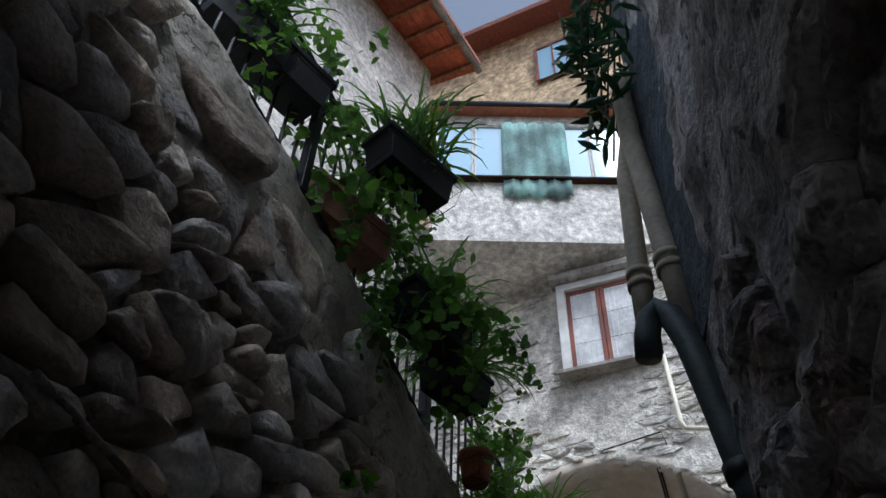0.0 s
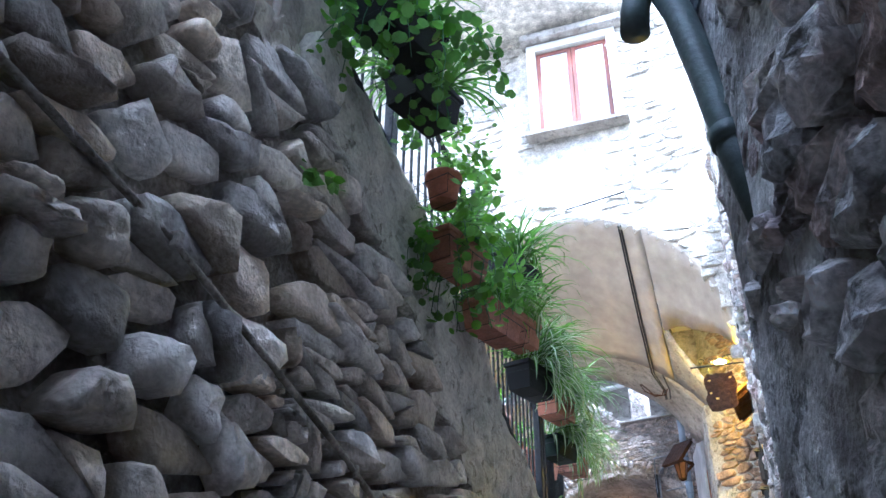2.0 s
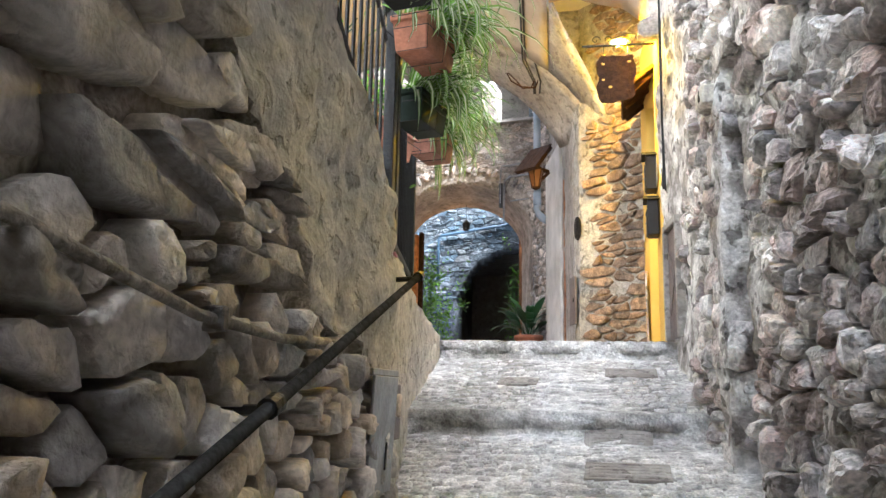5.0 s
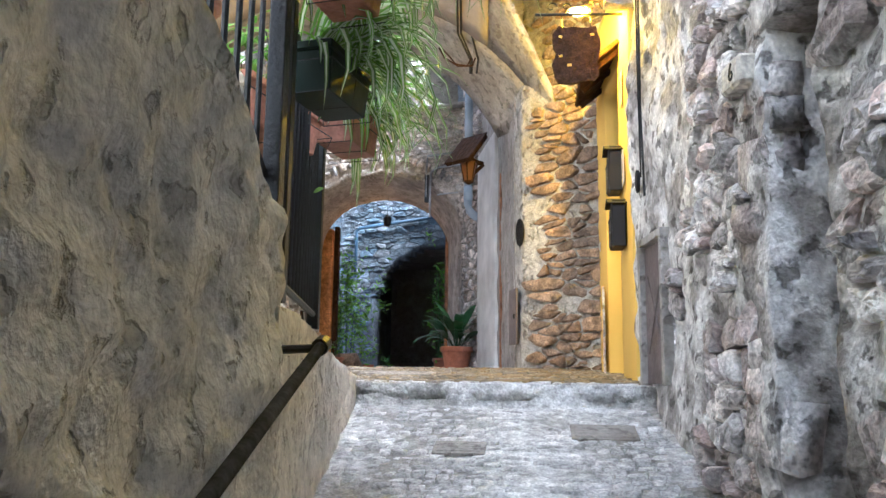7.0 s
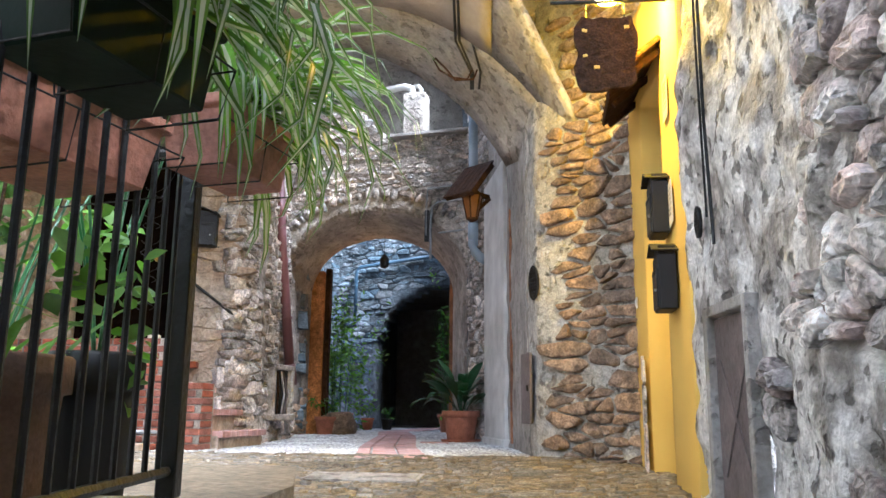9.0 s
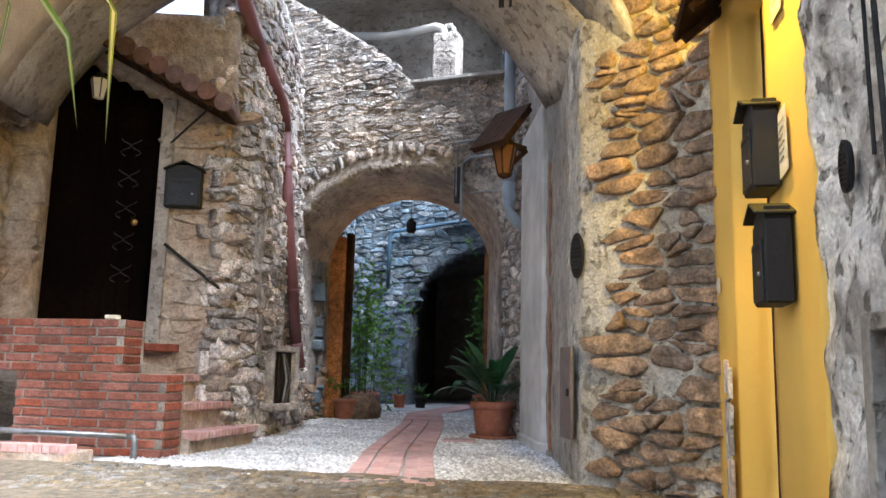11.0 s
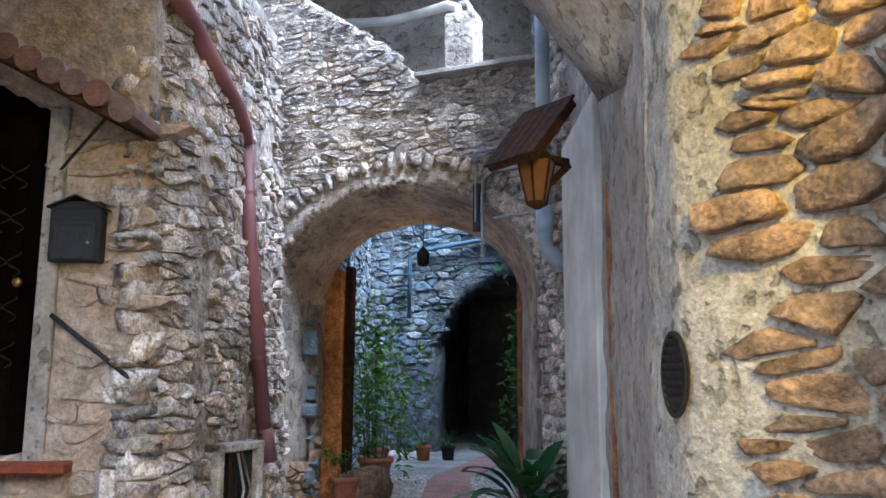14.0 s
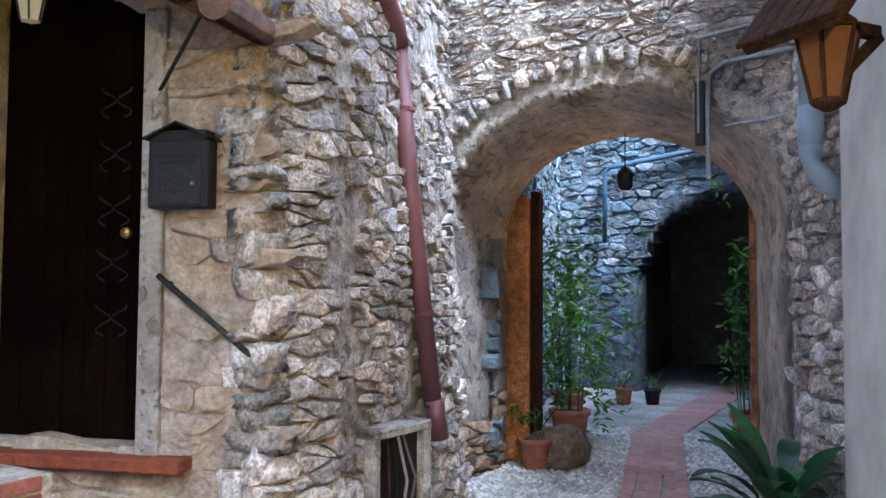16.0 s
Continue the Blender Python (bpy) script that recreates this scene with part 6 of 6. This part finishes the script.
bamboo((-4.75, 18.0, 0.0), 82, 1.8, "leafy shrub in a terracotta pot by the grey wall")
standing_pot((-4.4, 19.6, 0.0), 0.14, 0.26, 83, "small terracotta pot with a seedling near the far arch", None, 40, 0.06, 0.3)
standing_pot((-4.0, 19.8, 0.0), 0.13, 0.24, 84, "small dark pot with a seedling near the far arch", BLACK, 40, 0.06, 0.3)
bamboo((-2.25, 17.2, 0.0), 85, 2.3, "slender shrub with large leaves beside the passage", 260)
standing_pot((-4.0, 14.75, 0.0), 0.17, 0.3, 86, "terracotta pot with dry flowers at the arch foot", None, 60, 0.07, 0.35)
_k = thing("mounting_stone", (-3.85, 15.0, 0.0), "rounded boulder at the foot of the arch", "stone")
part("boulder", stone_meshes("boulder", STONE_P, 1, 0.5, 0.15, 91)[0], None, _k).matrix_local = pose(0, 0, 0.16) @ Matrix.Diagonal((0.5, 0.6, 0.42, 1))
_f = thing("yard_waterpipe", (0, 0, 0), "blue-grey pipe across the far wall and down it", "pipe")
part("pipe", tube(bmesh.new(), [(-2.3, 20.75, 4.25), (-5.05, 21.12, 3.95), (-5.12, 21.1, 3.85), (-5.13, 21.1, 2.6)], 0.045, 10), YARDPIPE, _f, smooth=True)

# Drain covers.
for _x, _y, _w, _h in ((0.1, 5.2, 0.4, 0.3), (-0.75, 4.85, 0.3, 0.22), (0.0, 3.9, 0.42, 0.3), (0.05, 3.25, 0.46, 0.3), (-1.55, 7.0, 0.75, 0.32)):
    _z0, _z1 = ground_height(_y - 0.2), ground_height(_y + 0.2)
    _t = thing("drain_cover", (_x, _y, ground_height(_y) + 0.012), "worn metal drain cover set in the paving", "drain cover", "drain covers")
    _t.rotation_euler = (math.atan2(_z1 - _z0, 0.4), 0, 0)
    part("rim", box(bmesh.new(), (_w, _h, 0.02), (0, 0, 0.0), (0, 0, 0), 0.003), GREYPL, _t)
    part("plate", box(bmesh.new(), (_w - 0.05, _h - 0.05, 0.02), (0, 0, 0.005), (0, 0, 0), 0.003), GREYPL, _t)
    for _k in range(5):
        part("rib", box(bmesh.new(), (_w - 0.1, 0.012, 0.006), (0, -_h * 0.35 + _k * _h * 0.175, 0.014)), GREYPL, _t)
_t = thing("threshold_tile", (-1.75, 11.6, 0.0), "flat reddish tile set in the pebbles", "tile")
part("tile", box(bmesh.new(), (0.34, 0.26, 0.03), (0, 0, 0.012), (0, 0, 8), 0.004), PAVER, _t)


# ---- the front above the alley ----
_w = thing("casement_window", (-1.4, 6.1, 7.0), "red-brown casement window with white net curtains", "window", rz=5)
_w.scale = (0.93, 1, 0.91)
part("surround", _frame(1.62, 2.12, 0.16, 0.12), WHITE, _w)
part("sill", box(bmesh.new(), (1.75, 0.26, 0.08), (0, -0.06, -0.04), (0, 0, 0), 0.01), GREYPL, _w)
for _s in (-1, 1):
    _l = part("casement", _frame(0.64, 1.92, 0.075, 0.06), REDWOOD, _w)
    _l.location = (_s * 0.325, 0.05, 0.02)
    part("lower_stile", box(bmesh.new(), (0.5, 0.05, 0.08), (0, 0, 0.04), (0, 0, 0), 0.004), REDWOOD, _l)
    for _z in (0.66, 1.26):
        part("glazing_bar", box(bmesh.new(), (0.5, 0.04, 0.028), (0, 0, _z), (0, 0, 0), 0.003), WHITE, _l)
    part("pane", box(bmesh.new(), (0.5, 0.008, 1.8), (0, 0.012, 0.95)), GLASS, _l)
    _bm = bmesh.new()
    for _k in range(22):
        _x = -0.25 + _k * 0.0238
        box(_bm, (0.026, 0.01 + 0.01 * (_k % 2), 1.78), (_x, -0.006 + 0.006 * math.sin(_k * 1.7), 0.95))
    part("curtain", _bm, CURTAIN, _l)
part("lintel", box(bmesh.new(), (1.9, 0.3, 0.16), (0.05, -0.05, 2.22), (0, 0, 0), 0.015), GREYPL, _w)

# Jutting storey, askew to the front, with a strip of glazing under the gutter.
_b = thing("glazed_gallery", (-0.6, 5.9, 9.27), "enclosed gallery askew over the front with a long strip of panes", "gallery", rz=27)
_bm = bmesh.new()
for _z0, _z1 in ((0.0, 1.6), (3.42, 3.75)):
    _f0 = _bm.faces.new([_bm.verts.new((x, y, _z0)) for x, y in ((-3.6, 0.0), (0.35, 0.0), (0.5, 0.25), (-2.7, 2.0), (-3.6, 2.0))])
    _g0 = bmesh.ops.extrude_face_region(_bm, geom=[_f0])
    bmesh.ops.translate(_bm, vec=(0, 0, _z1 - _z0), verts=[v for v in _g0["geom"] if isinstance(v, bmesh.types.BMVert)])
bmesh.ops.recalc_face_normals(_bm, faces=_bm.faces)
part("apron", _bm, STONE_F, _b)
part("sill", box(bmesh.new(), (3.95, 0.3, 0.05), (-1.62, 0.0, 1.62), (0, 0, 0), 0.008), WOOD, _b)
for _k in range(5):
    _f = part("window_frame", _frame(0.76, 1.8, 0.04, 0.05), WHITE, _b)
    _f.location = (-3.2 + _k * 0.77, 0.04, 1.63)
    part("pane", box(bmesh.new(), (0.7, 0.01, 1.74), (0, 0.0, 0.87)), GLASS, _f)
part("back_wall", box(bmesh.new(), (3.8, 0.1, 1.82), (-1.6, 0.3, 2.52)), WHITE, _b)
part("roof", box(bmesh.new(), (4.3, 2.4, 0.08), (-1.6, 0.95, 3.9), (6, 0, 0), 0.01), TERRA, _b)
_n = thing("green_net", (-2.0, 5.09, 10.4), "pale green netting draped over the gallery glazing", "net", rz=27)
_v, _f = [], []
for _i in range(29):
    for _j in range(9):
        _v.append((-0.64 + _i * 0.0457, 0.025 * math.sin(_i * 1.1 + _j * 0.2) + 0.015 * math.sin(_i * 2.9), _j * 0.285 + (0.05 * math.sin(_i * 0.8) if _j == 0 else 0)))
for _i in range(28):
    for _j in range(8):
        _a = _i * 9 + _j
        _f.append((_a, _a + 9, _a + 10, _a + 1))
_o = mesh_part("net", _v, _f, GREENMESH, _n)
_m = _o.modifiers.new("thickness", "SOLIDIFY")
_m.thickness = 0.006
_g = thing("gutter", (-0.6, 5.9, 13.1), "dark metal half-round gutter over the gallery", "gutter", rz=27)
part("trough", tube(bmesh.new(), [(-3.7, -0.22, 0), (0.6, -0.22, 0.0)], 0.085, 12), IRON, _g, smooth=True)
for _k in range(6):
    part("bracket", box(bmesh.new(), (0.03, 0.22, 0.05), (-3.4 + _k * 0.75, -0.16, 0.06), (0, 0, 0), 0.004), IRON, _g)
_r = thing("utility_pipe", (0, 0, 0), "white service pipe bent over the stone front", "pipe")
part("pipe", tube(bmesh.new(), [(-0.55, 6.1, 7.0), (-0.5, 6.1, 5.75), (-0.45, 6.1, 5.6), (-0.1, 6.1, 5.5)], 0.035, 10), CREAM, _r, smooth=True)
part("bracket", tube(bmesh.new(), [(-1.7, 6.1, 5.55), (-0.8, 6.08, 5.62), (-0.75, 6.08, 5.4)], 0.012, 6), IRON, _r)

# Taller stone house behind, in the sun, with a red-framed window and eaves.
_u = thing("upper_house", (0, 0, 0), "tall sunlit stone house with a tiled roof edge", "house")
part("wall", box(bmesh.new(), (8.0, 0.6, 10.7), (-3.6, 8.8, 17.3), (0, 0, 0)), SUNGOLD, _u)
_f = part("window", _frame(1.15, 1.75, 0.1, 0.3), REDWOOD, _u)
_f.location = (-2.3, 8.48, 19.4)
part("pane", box(bmesh.new(), (0.95, 0.02, 1.6), (0, -0.1, 0.85)), GLASS, _f)
part("glazing_bar", box(bmesh.new(), (0.05, 0.05, 1.6), (0, -0.12, 0.85)), REDWOOD, _f)
part("roof_edge", box(bmesh.new(), (8.6, 1.2, 0.22), (-3.6, 8.3, 22.7), (8, 2, 0), 0.02), BRICKRED, _u)
_v = thing("left_house_eaves", (0, 0, 0), "wide eaves of red boards on timber rafters with a metal gutter", "eaves")
for _k in range(9):
    part("board", box(bmesh.new(), (0.205, 13.0, 0.05), (-6.14 + _k * 0.21, 0.2, 18.618 - _k * 0.0295), (0, 8, -4), 0.006), EAVE, _v)
for _k in range(18):
    part("rafter", box(bmesh.new(), (1.7, 0.12, 0.16), (-5.65 + 0.05 * _k, -5.8 + _k * 0.72, 18.38), (0, 8, -4), 0.01), RAFTER, _v)
part("gutter", tube(bmesh.new(), [(-4.85, -6.2, 18.3), (-3.95, 6.7, 18.3)], 0.1, 12), TIN, _v, smooth=True)
part("tiles", box(bmesh.new(), (2.4, 13.0, 0.12), (-5.5, 0.2, 18.66), (0, 8, -4)), TERRA, _v)


# ---- pieces of walls and floors ----
low_field = lambda u, z: left_stones(u, z) and along_y(LEFT, u) > -1.75 + 0.5 * noise.noise(Vector((z * 2, 1, 5))) and z < conduit_z(along_y(LEFT, u)) + 0.1 * noise.noise(Vector((u * 3, 0, 8)))
high_field = lambda u, z: left_stones(u, z) and not low_field(u, z) and along_y(LEFT, u) > -1.6
near_field = lambda u, z: z < 2.3 and not low_field(u, z) and along_y(LEFT, u) <= -1.6
lay_rubble(wall_left, LEFT, left_low, left_high, STONE_L, (0.165, 0.135), 0.06, low_field, lambda x, y, z: y < 2.3, 3, 0.012, -0.01, big=0.24, top=0.9, bed=1.15, jit=0.42, extra=0.4, worn=True, cap=220)
lay_rubble(wall_left, LEFT, left_low, left_high, STONE_L, (0.3, 0.14), 0.05, high_field, lambda x, y, z: y < 1.6, 4, 0.004, -0.012, slope=-0.16, big=0.3, top=0.88, bed=1.5, jit=0.4, extra=0.5, worn=True, cap=80)
lay_rubble(wall_left, LEFT, left_low, left_high, STONE_L, (0.27, 0.19), 0.08, near_field, lambda x, y, z: False, 15, 0.014, -0.02, slope=-0.2, big=0.25, top=0.72, bed=1.2, jit=0.4, extra=0.35, worn=True)
lay_rubble(wall_right, RIGHT, right_low, right_high, STONE_R, (0.24, 0.16), 0.08, right_stones,
           lambda x, y, z: -1.0 < y < 4.0 and -1.4 < z < 1.2, 5, 0.006, -0.035, big=0.2, top=0.7, bed=1.15, jit=0.45, extra=0.55)
lay_rubble(wall_pier, PIER, flat(-0.1), flat(4.5), STONE_P, (0.22, 0.125), 0.04, lambda u, z: u < 0.8 + 0.1 * noise.noise(Vector((0, z * 4, 3))) and noise.noise(Vector((u * 4, z * 4, 9))) > -0.45, lambda x, y, z: True, 6, 0.014, 0.006, big=0.2, top=0.88, jit=0.42, bed=1.3, extra=0.35, worn=True)
along_x = lambda line, u: line.at(u)[0].x
lay_rubble(wall_arch, ARCH2, flat(0), arch2_top, STONE_A, (0.17, 0.08), 0.024,
           lambda u, z: z > 2.3 and not (abs(along_x(ARCH2, u) - A2X) < A2W + 0.3 and z < A2Z + (A2H + 0.26) * math.sqrt(max(0, 1 - ((along_x(ARCH2, u) - A2X) / (A2W + 0.3)) ** 2))),
           lambda x, y, z: z < 4.5, 7, 0.009, 0.0, big=0.22, top=0.86, jit=0.4, extra=0.3, bed=1.3)
lay_rubble(wall_house_side, HSIDE, flat(0), flat(5.0), STONE_A, (0.22, 0.125), 0.034, lambda u, z: noise.noise(Vector((u * 2, z * 2, 5))) > -0.3, lambda x, y, z: z < 3.4 and y < 12.7, 8, 0.011, 0.0, 0.055, big=0.2, top=0.85, jit=0.42, bed=1.2, extra=0.45)
lay_rubble(wall_house, HOUSE, flat(0), flat(4.1), HOUSEPL, (0.3, 0.15), 0.022, lambda u, z: not door_hole(u, z) and not door_hole(u + 0.12, z) and not door_hole(u - 0.12, z) and z < 3.2,
           lambda x, y, z: x > -5.9, 18, 0.012, 0.0, big=0.15, top=0.85)
lay_rubble(wall_vault_left, VLEFT, flat(0), flat(4.2), HOUSEPL, (0.3, 0.15), 0.025, lambda u, z: True, lambda x, y, z: z < 3.0, 20, 0.012)
JAMB = Line([(-4.5, 13.74), (-4.33, 14.72)])
lay_rubble(wall_arch, JAMB, flat(0), flat(1.3), STONE_P, (0.22, 0.14), 0.06, lambda u, z: z < 0.75 + 0.5 * noise.noise(Vector((u * 2, z, 6))), lambda x, y, z: True, 44, 0.012, 0.01, top=0.75, jit=0.4, extra=0.3, worn=True, cap=40)
lay_rubble(wall_pass, PASS, flat(0), flat(5.0), STONE_A, (0.2, 0.12), 0.04, lambda u, z: u > 3.35, lambda x, y, z: False, 19, 0.016)
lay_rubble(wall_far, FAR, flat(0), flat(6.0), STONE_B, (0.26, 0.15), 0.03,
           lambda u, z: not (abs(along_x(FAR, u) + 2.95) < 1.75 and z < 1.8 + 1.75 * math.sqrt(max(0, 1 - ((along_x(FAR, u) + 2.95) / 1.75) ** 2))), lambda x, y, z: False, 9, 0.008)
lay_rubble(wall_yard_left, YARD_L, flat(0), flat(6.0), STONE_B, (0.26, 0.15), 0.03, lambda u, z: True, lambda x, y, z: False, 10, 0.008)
lay_rubble(wall_front, FRONT, flat(3.0), flat(10.0), STONE_F, (0.3, 0.16), 0.035, lambda u, z: not front_hole(u, z) and not front_hole(u + 0.2, z - 0.15) and not front_hole(u - 0.2, z + 0.25) and noise.noise(Vector((u, z, 3))) > -0.1,
           lambda x, y, z: False, 12, 0.02)


def quoins():
    """Corner stones of the leaning house."""
    rnd = random.Random(31)
    z = 0.05
    k = 0
    meshes = stone_meshes("quoin", STONE_A, 6, 0.14, 0.2, 17)
    while z < 4.2:
        h = rnd.uniform(0.07, 0.19)
        long = rnd.uniform(0.14, 0.24) if k % 2 else rnd.uniform(0.26, 0.4)
        m = pose(-3.85 - 0.055 * z + rnd.uniform(-0.03, 0.03), 10.48 + rnd.uniform(-0.03, 0.03), z + h / 2, rnd.uniform(-8, 8), rnd.uniform(-10, 10), rnd.uniform(-24, 14)) @ Matrix.Diagonal((long * 0.75, 0.36 - long * 0.4, h, 1))
        ob = new("quoin", meshes[rnd.randrange(6)])
        ob.parent = wall_house_side
        ob.matrix_world = m
        z += h * 0.98
        k += 1


quoins()


def voussoirs():
    """Ring of thin stones over the second arch."""
    rnd = random.Random(32)
    meshes = stone_meshes("voussoir", STONE_A, 6, 0.25, 0.14, 18)
    n = 30
    for k in range(n):
        a = math.pi * (0.1 + 0.8 * (k + 0.5) / n)
        x, z = A2X + (A2W + 0.27) * math.cos(a), A2Z + (A2H + 0.24) * math.sin(a)
        y = 13.75 + (x + 4.9) / 3.6 * -0.6
        m = pose(x, y + rnd.uniform(-0.01, 0.02), z + rnd.uniform(-0.02, 0.02), rnd.uniform(-6, 6), 90 - math.degrees(a) + rnd.uniform(-12, 12), -9.5) @ Matrix.Diagonal((0.085 * rnd.uniform(0.6, 1.5), 0.1, 0.11 * rnd.uniform(0.6, 1.6), 1))
        ob = new("voussoir", meshes[rnd.randrange(6)])
        ob.parent = wall_arch
        ob.matrix_world = m


voussoirs()


def ramp_setts():
    """Worn setts on the ramp: a band of oblong ones up the middle, rounded cobbles beside it."""
    rnd = random.Random(41)
    meshes = stone_meshes("sett", COBBLE, 6, 0.3, 0.12, 19)
    bases = [np.array([tuple(v.co) + (1.0,) for v in me.vertices]) for me in meshes]
    tris = [np.array([tuple(p.vertices) for p in me.polygons]) for me in meshes]
    vs, fs, at, own = [], [], 0, 0
    y = -6.0
    while y < 8.4:
        dy = rnd.uniform(0.055, 0.09)
        a, b = alley_left(min(y, 5.8)) + 0.02, alley_right(min(y, 6.3)) - 0.02
        if y > 5.9:
            a -= 2.3
        x = a
        mid = (alley_left(min(y, 5.8)) + alley_right(min(y, 6.3))) / 2 + 0.1
        while x < b:
            inner = abs(x - mid) < 0.2
            w = rnd.uniform(0.16, 0.26) if inner else rnd.uniform(0.06, 0.12)
            if any(abs(y - e) < 0.06 for e, _ in STEPS) or rnd.random() < 0.25:
                x += w
                continue
            g = ground_height(y)
            s = (ground_height(y + 0.05) - ground_height(y - 0.05)) / 0.1
            s = s if abs(s) < 1 else 0.2
            m = pose(x + w / 2, y, g - 0.02 + rnd.uniform(-0.004, 0.005), math.degrees(math.atan(s)) + rnd.uniform(-4, 4), rnd.uniform(-4, 4), rnd.uniform(-8, 8) if not inner else rnd.uniform(-3, 3))
            m = m @ Matrix.Diagonal((w * 0.96, dy * 0.95, 0.06, 1))
            k = rnd.randrange(6)
            if inner and 1.8 < y < 5.8 and own < 290:
                ob = new("sett", meshes[k])
                ob.parent = ramp
                ob.matrix_world = m
                own += 1
            else:
                vs.append(bases[k] @ np.array(m)[:3].T)
                fs.append(tris[k] + at)
                at += len(bases[k])
            x += w
        y += dy
    me = bpy.data.meshes.new("cobbles")
    me.from_pydata(np.concatenate(vs).tolist(), [], np.concatenate(fs).tolist())
    me.shade_smooth()
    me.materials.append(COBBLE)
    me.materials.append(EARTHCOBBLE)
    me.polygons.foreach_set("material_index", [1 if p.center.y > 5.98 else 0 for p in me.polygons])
    ob = new("cobbles", me)
    ob.parent = ramp
    tagged(ob, kind="stuff")
    rnd = random.Random(42)
    for (ye, ze) in STEPS[3:]:
        x = alley_left(min(ye, 5.8))
        while x < alley_right(ye):
            w = rnd.uniform(0.25, 0.5)
            ob = new("edge_stone", stone_edge)
            ob.parent = ramp
            ob.matrix_world = pose(x + w / 2, ye + 0.08, ze - 0.05, rnd.uniform(-2, 2), rnd.uniform(-1, 1), rnd.uniform(-2, 2)) @ Matrix.Diagonal((w, 0.22, 0.12, 1))
            x += w * 0.98


stone_edge = stone_meshes("edge_stone", PAVE, 1, 0.12, 0.07, 23)[0]
ramp_setts()


def court_floor():
    """Red brick strip and loose-laid pebbles of the courtyard."""
    strip = tagged(new("pavement_strip"), "strip of worn red pavers across the pebbles", "pavement", kind="structure")
    mid = lerp_table([(8.25, -1.62), (10.3, -2.06), (14.4, -2.74), (17.2, -3.35), (21, -3.2), (24, -3.0)])
    rnd = random.Random(51)
    bm = bmesh.new()
    box(bm, (0.1185, 0.22, 0.04), (0, 0, 0), (0, 0, 0), 0.004)
    me = bpy.data.meshes.new("paver")
    bm.to_mesh(me)
    bm.free()
    me.materials.append(PAVER)
    y, k = 8.3, 0
    own = 0
    while y < 16.8:
        slope = (mid(y + 0.1) - mid(y - 0.1)) / 0.2
        for i in range(5):
            x = mid(y) - 0.24 + i * 0.12
            if own < 298:
                ob = new("paver", me)
                ob.parent = strip
                ob.matrix_world = pose(x, y + (0.11 if i % 2 else 0), 0.0 + rnd.uniform(-0.003, 0.003), 0, 0, -math.degrees(math.atan(slope)))
                own += 1
        y += 0.222
    bm = bmesh.new()
    for a, b in ((15.0, 17.2), (17.2, 21.0), (21.0, 24.0)):
        n = 10
        for q in range(n):
            ya, yb = a + (b - a) * q / n, a + (b - a) * (q + 1) / n
            box(bm, (0.58, (yb - ya) * 0.97, 0.03), (mid((ya + yb) / 2), (ya + yb) / 2, 0.003))
    part("far_strip", bm, PAVER, strip)
    floor = bpy.data.objects["floor_courtyard"]
    pts, fcs = [], []
    base = [(0.5, 0, 0), (0.2, 0.42, 0.02), (-0.35, 0.36, 0), (-0.5, -0.05, 0.01), (-0.2, -0.42, 0), (0.3, -0.38, 0.01), (0.05, 0.02, 0.28), (0.22, 0.16, 0.22), (-0.2, 0.1, 0.24), (0.0, -0.2, 0.24)]
    tri = [(0, 1, 7), (1, 2, 8), (2, 3, 8), (3, 4, 9), (4, 5, 9), (5, 0, 7), (7, 1, 8), (9, 8, 3), (9, 5, 7), (7, 8, 6), (8, 9, 6), (9, 7, 6)]
    y = 8.32
    while y < 17.5:
        step = 0.042 if y < 13 else 0.06
        x = -4.3 if y > 13 else -3.9
        while x < (-0.5 if y < 11 else -1.0):
            if abs(x - mid(y)) > 0.3:
                s = step * rnd.uniform(0.7, 1.25)
                a = rnd.uniform(0, 6.28)
                c, n2 = math.cos(a), math.sin(a)
                px, py = x + rnd.uniform(-0.015, 0.015), y + rnd.uniform(-0.015, 0.015)
                at = len(pts)
                pts += [(px + s * (bx * c - by * n2), py + s * (bx * n2 + by * c) * 0.8, bz * s * 1.3 + 0.001) for bx, by, bz in base]
                fcs += [tuple(k2 + at for k2 in t) for t in tri]
            x += step
        y += step * 0.85
    m2 = bpy.data.meshes.new("pebbles")
    m2.from_pydata(pts, [], fcs)
    m2.shade_smooth()
    m2.materials.append(PEBBLE)
    ob = new("pebbles", m2)
    ob.parent = floor
    tagged(ob, kind="stuff")


PEBBLE = material("pebble", (0.66, 0.655, 0.64), 0.8, 0.3, 20, 0.2, 90, second=(0.5, 0.49, 0.48), spread=0.35)
court_floor()
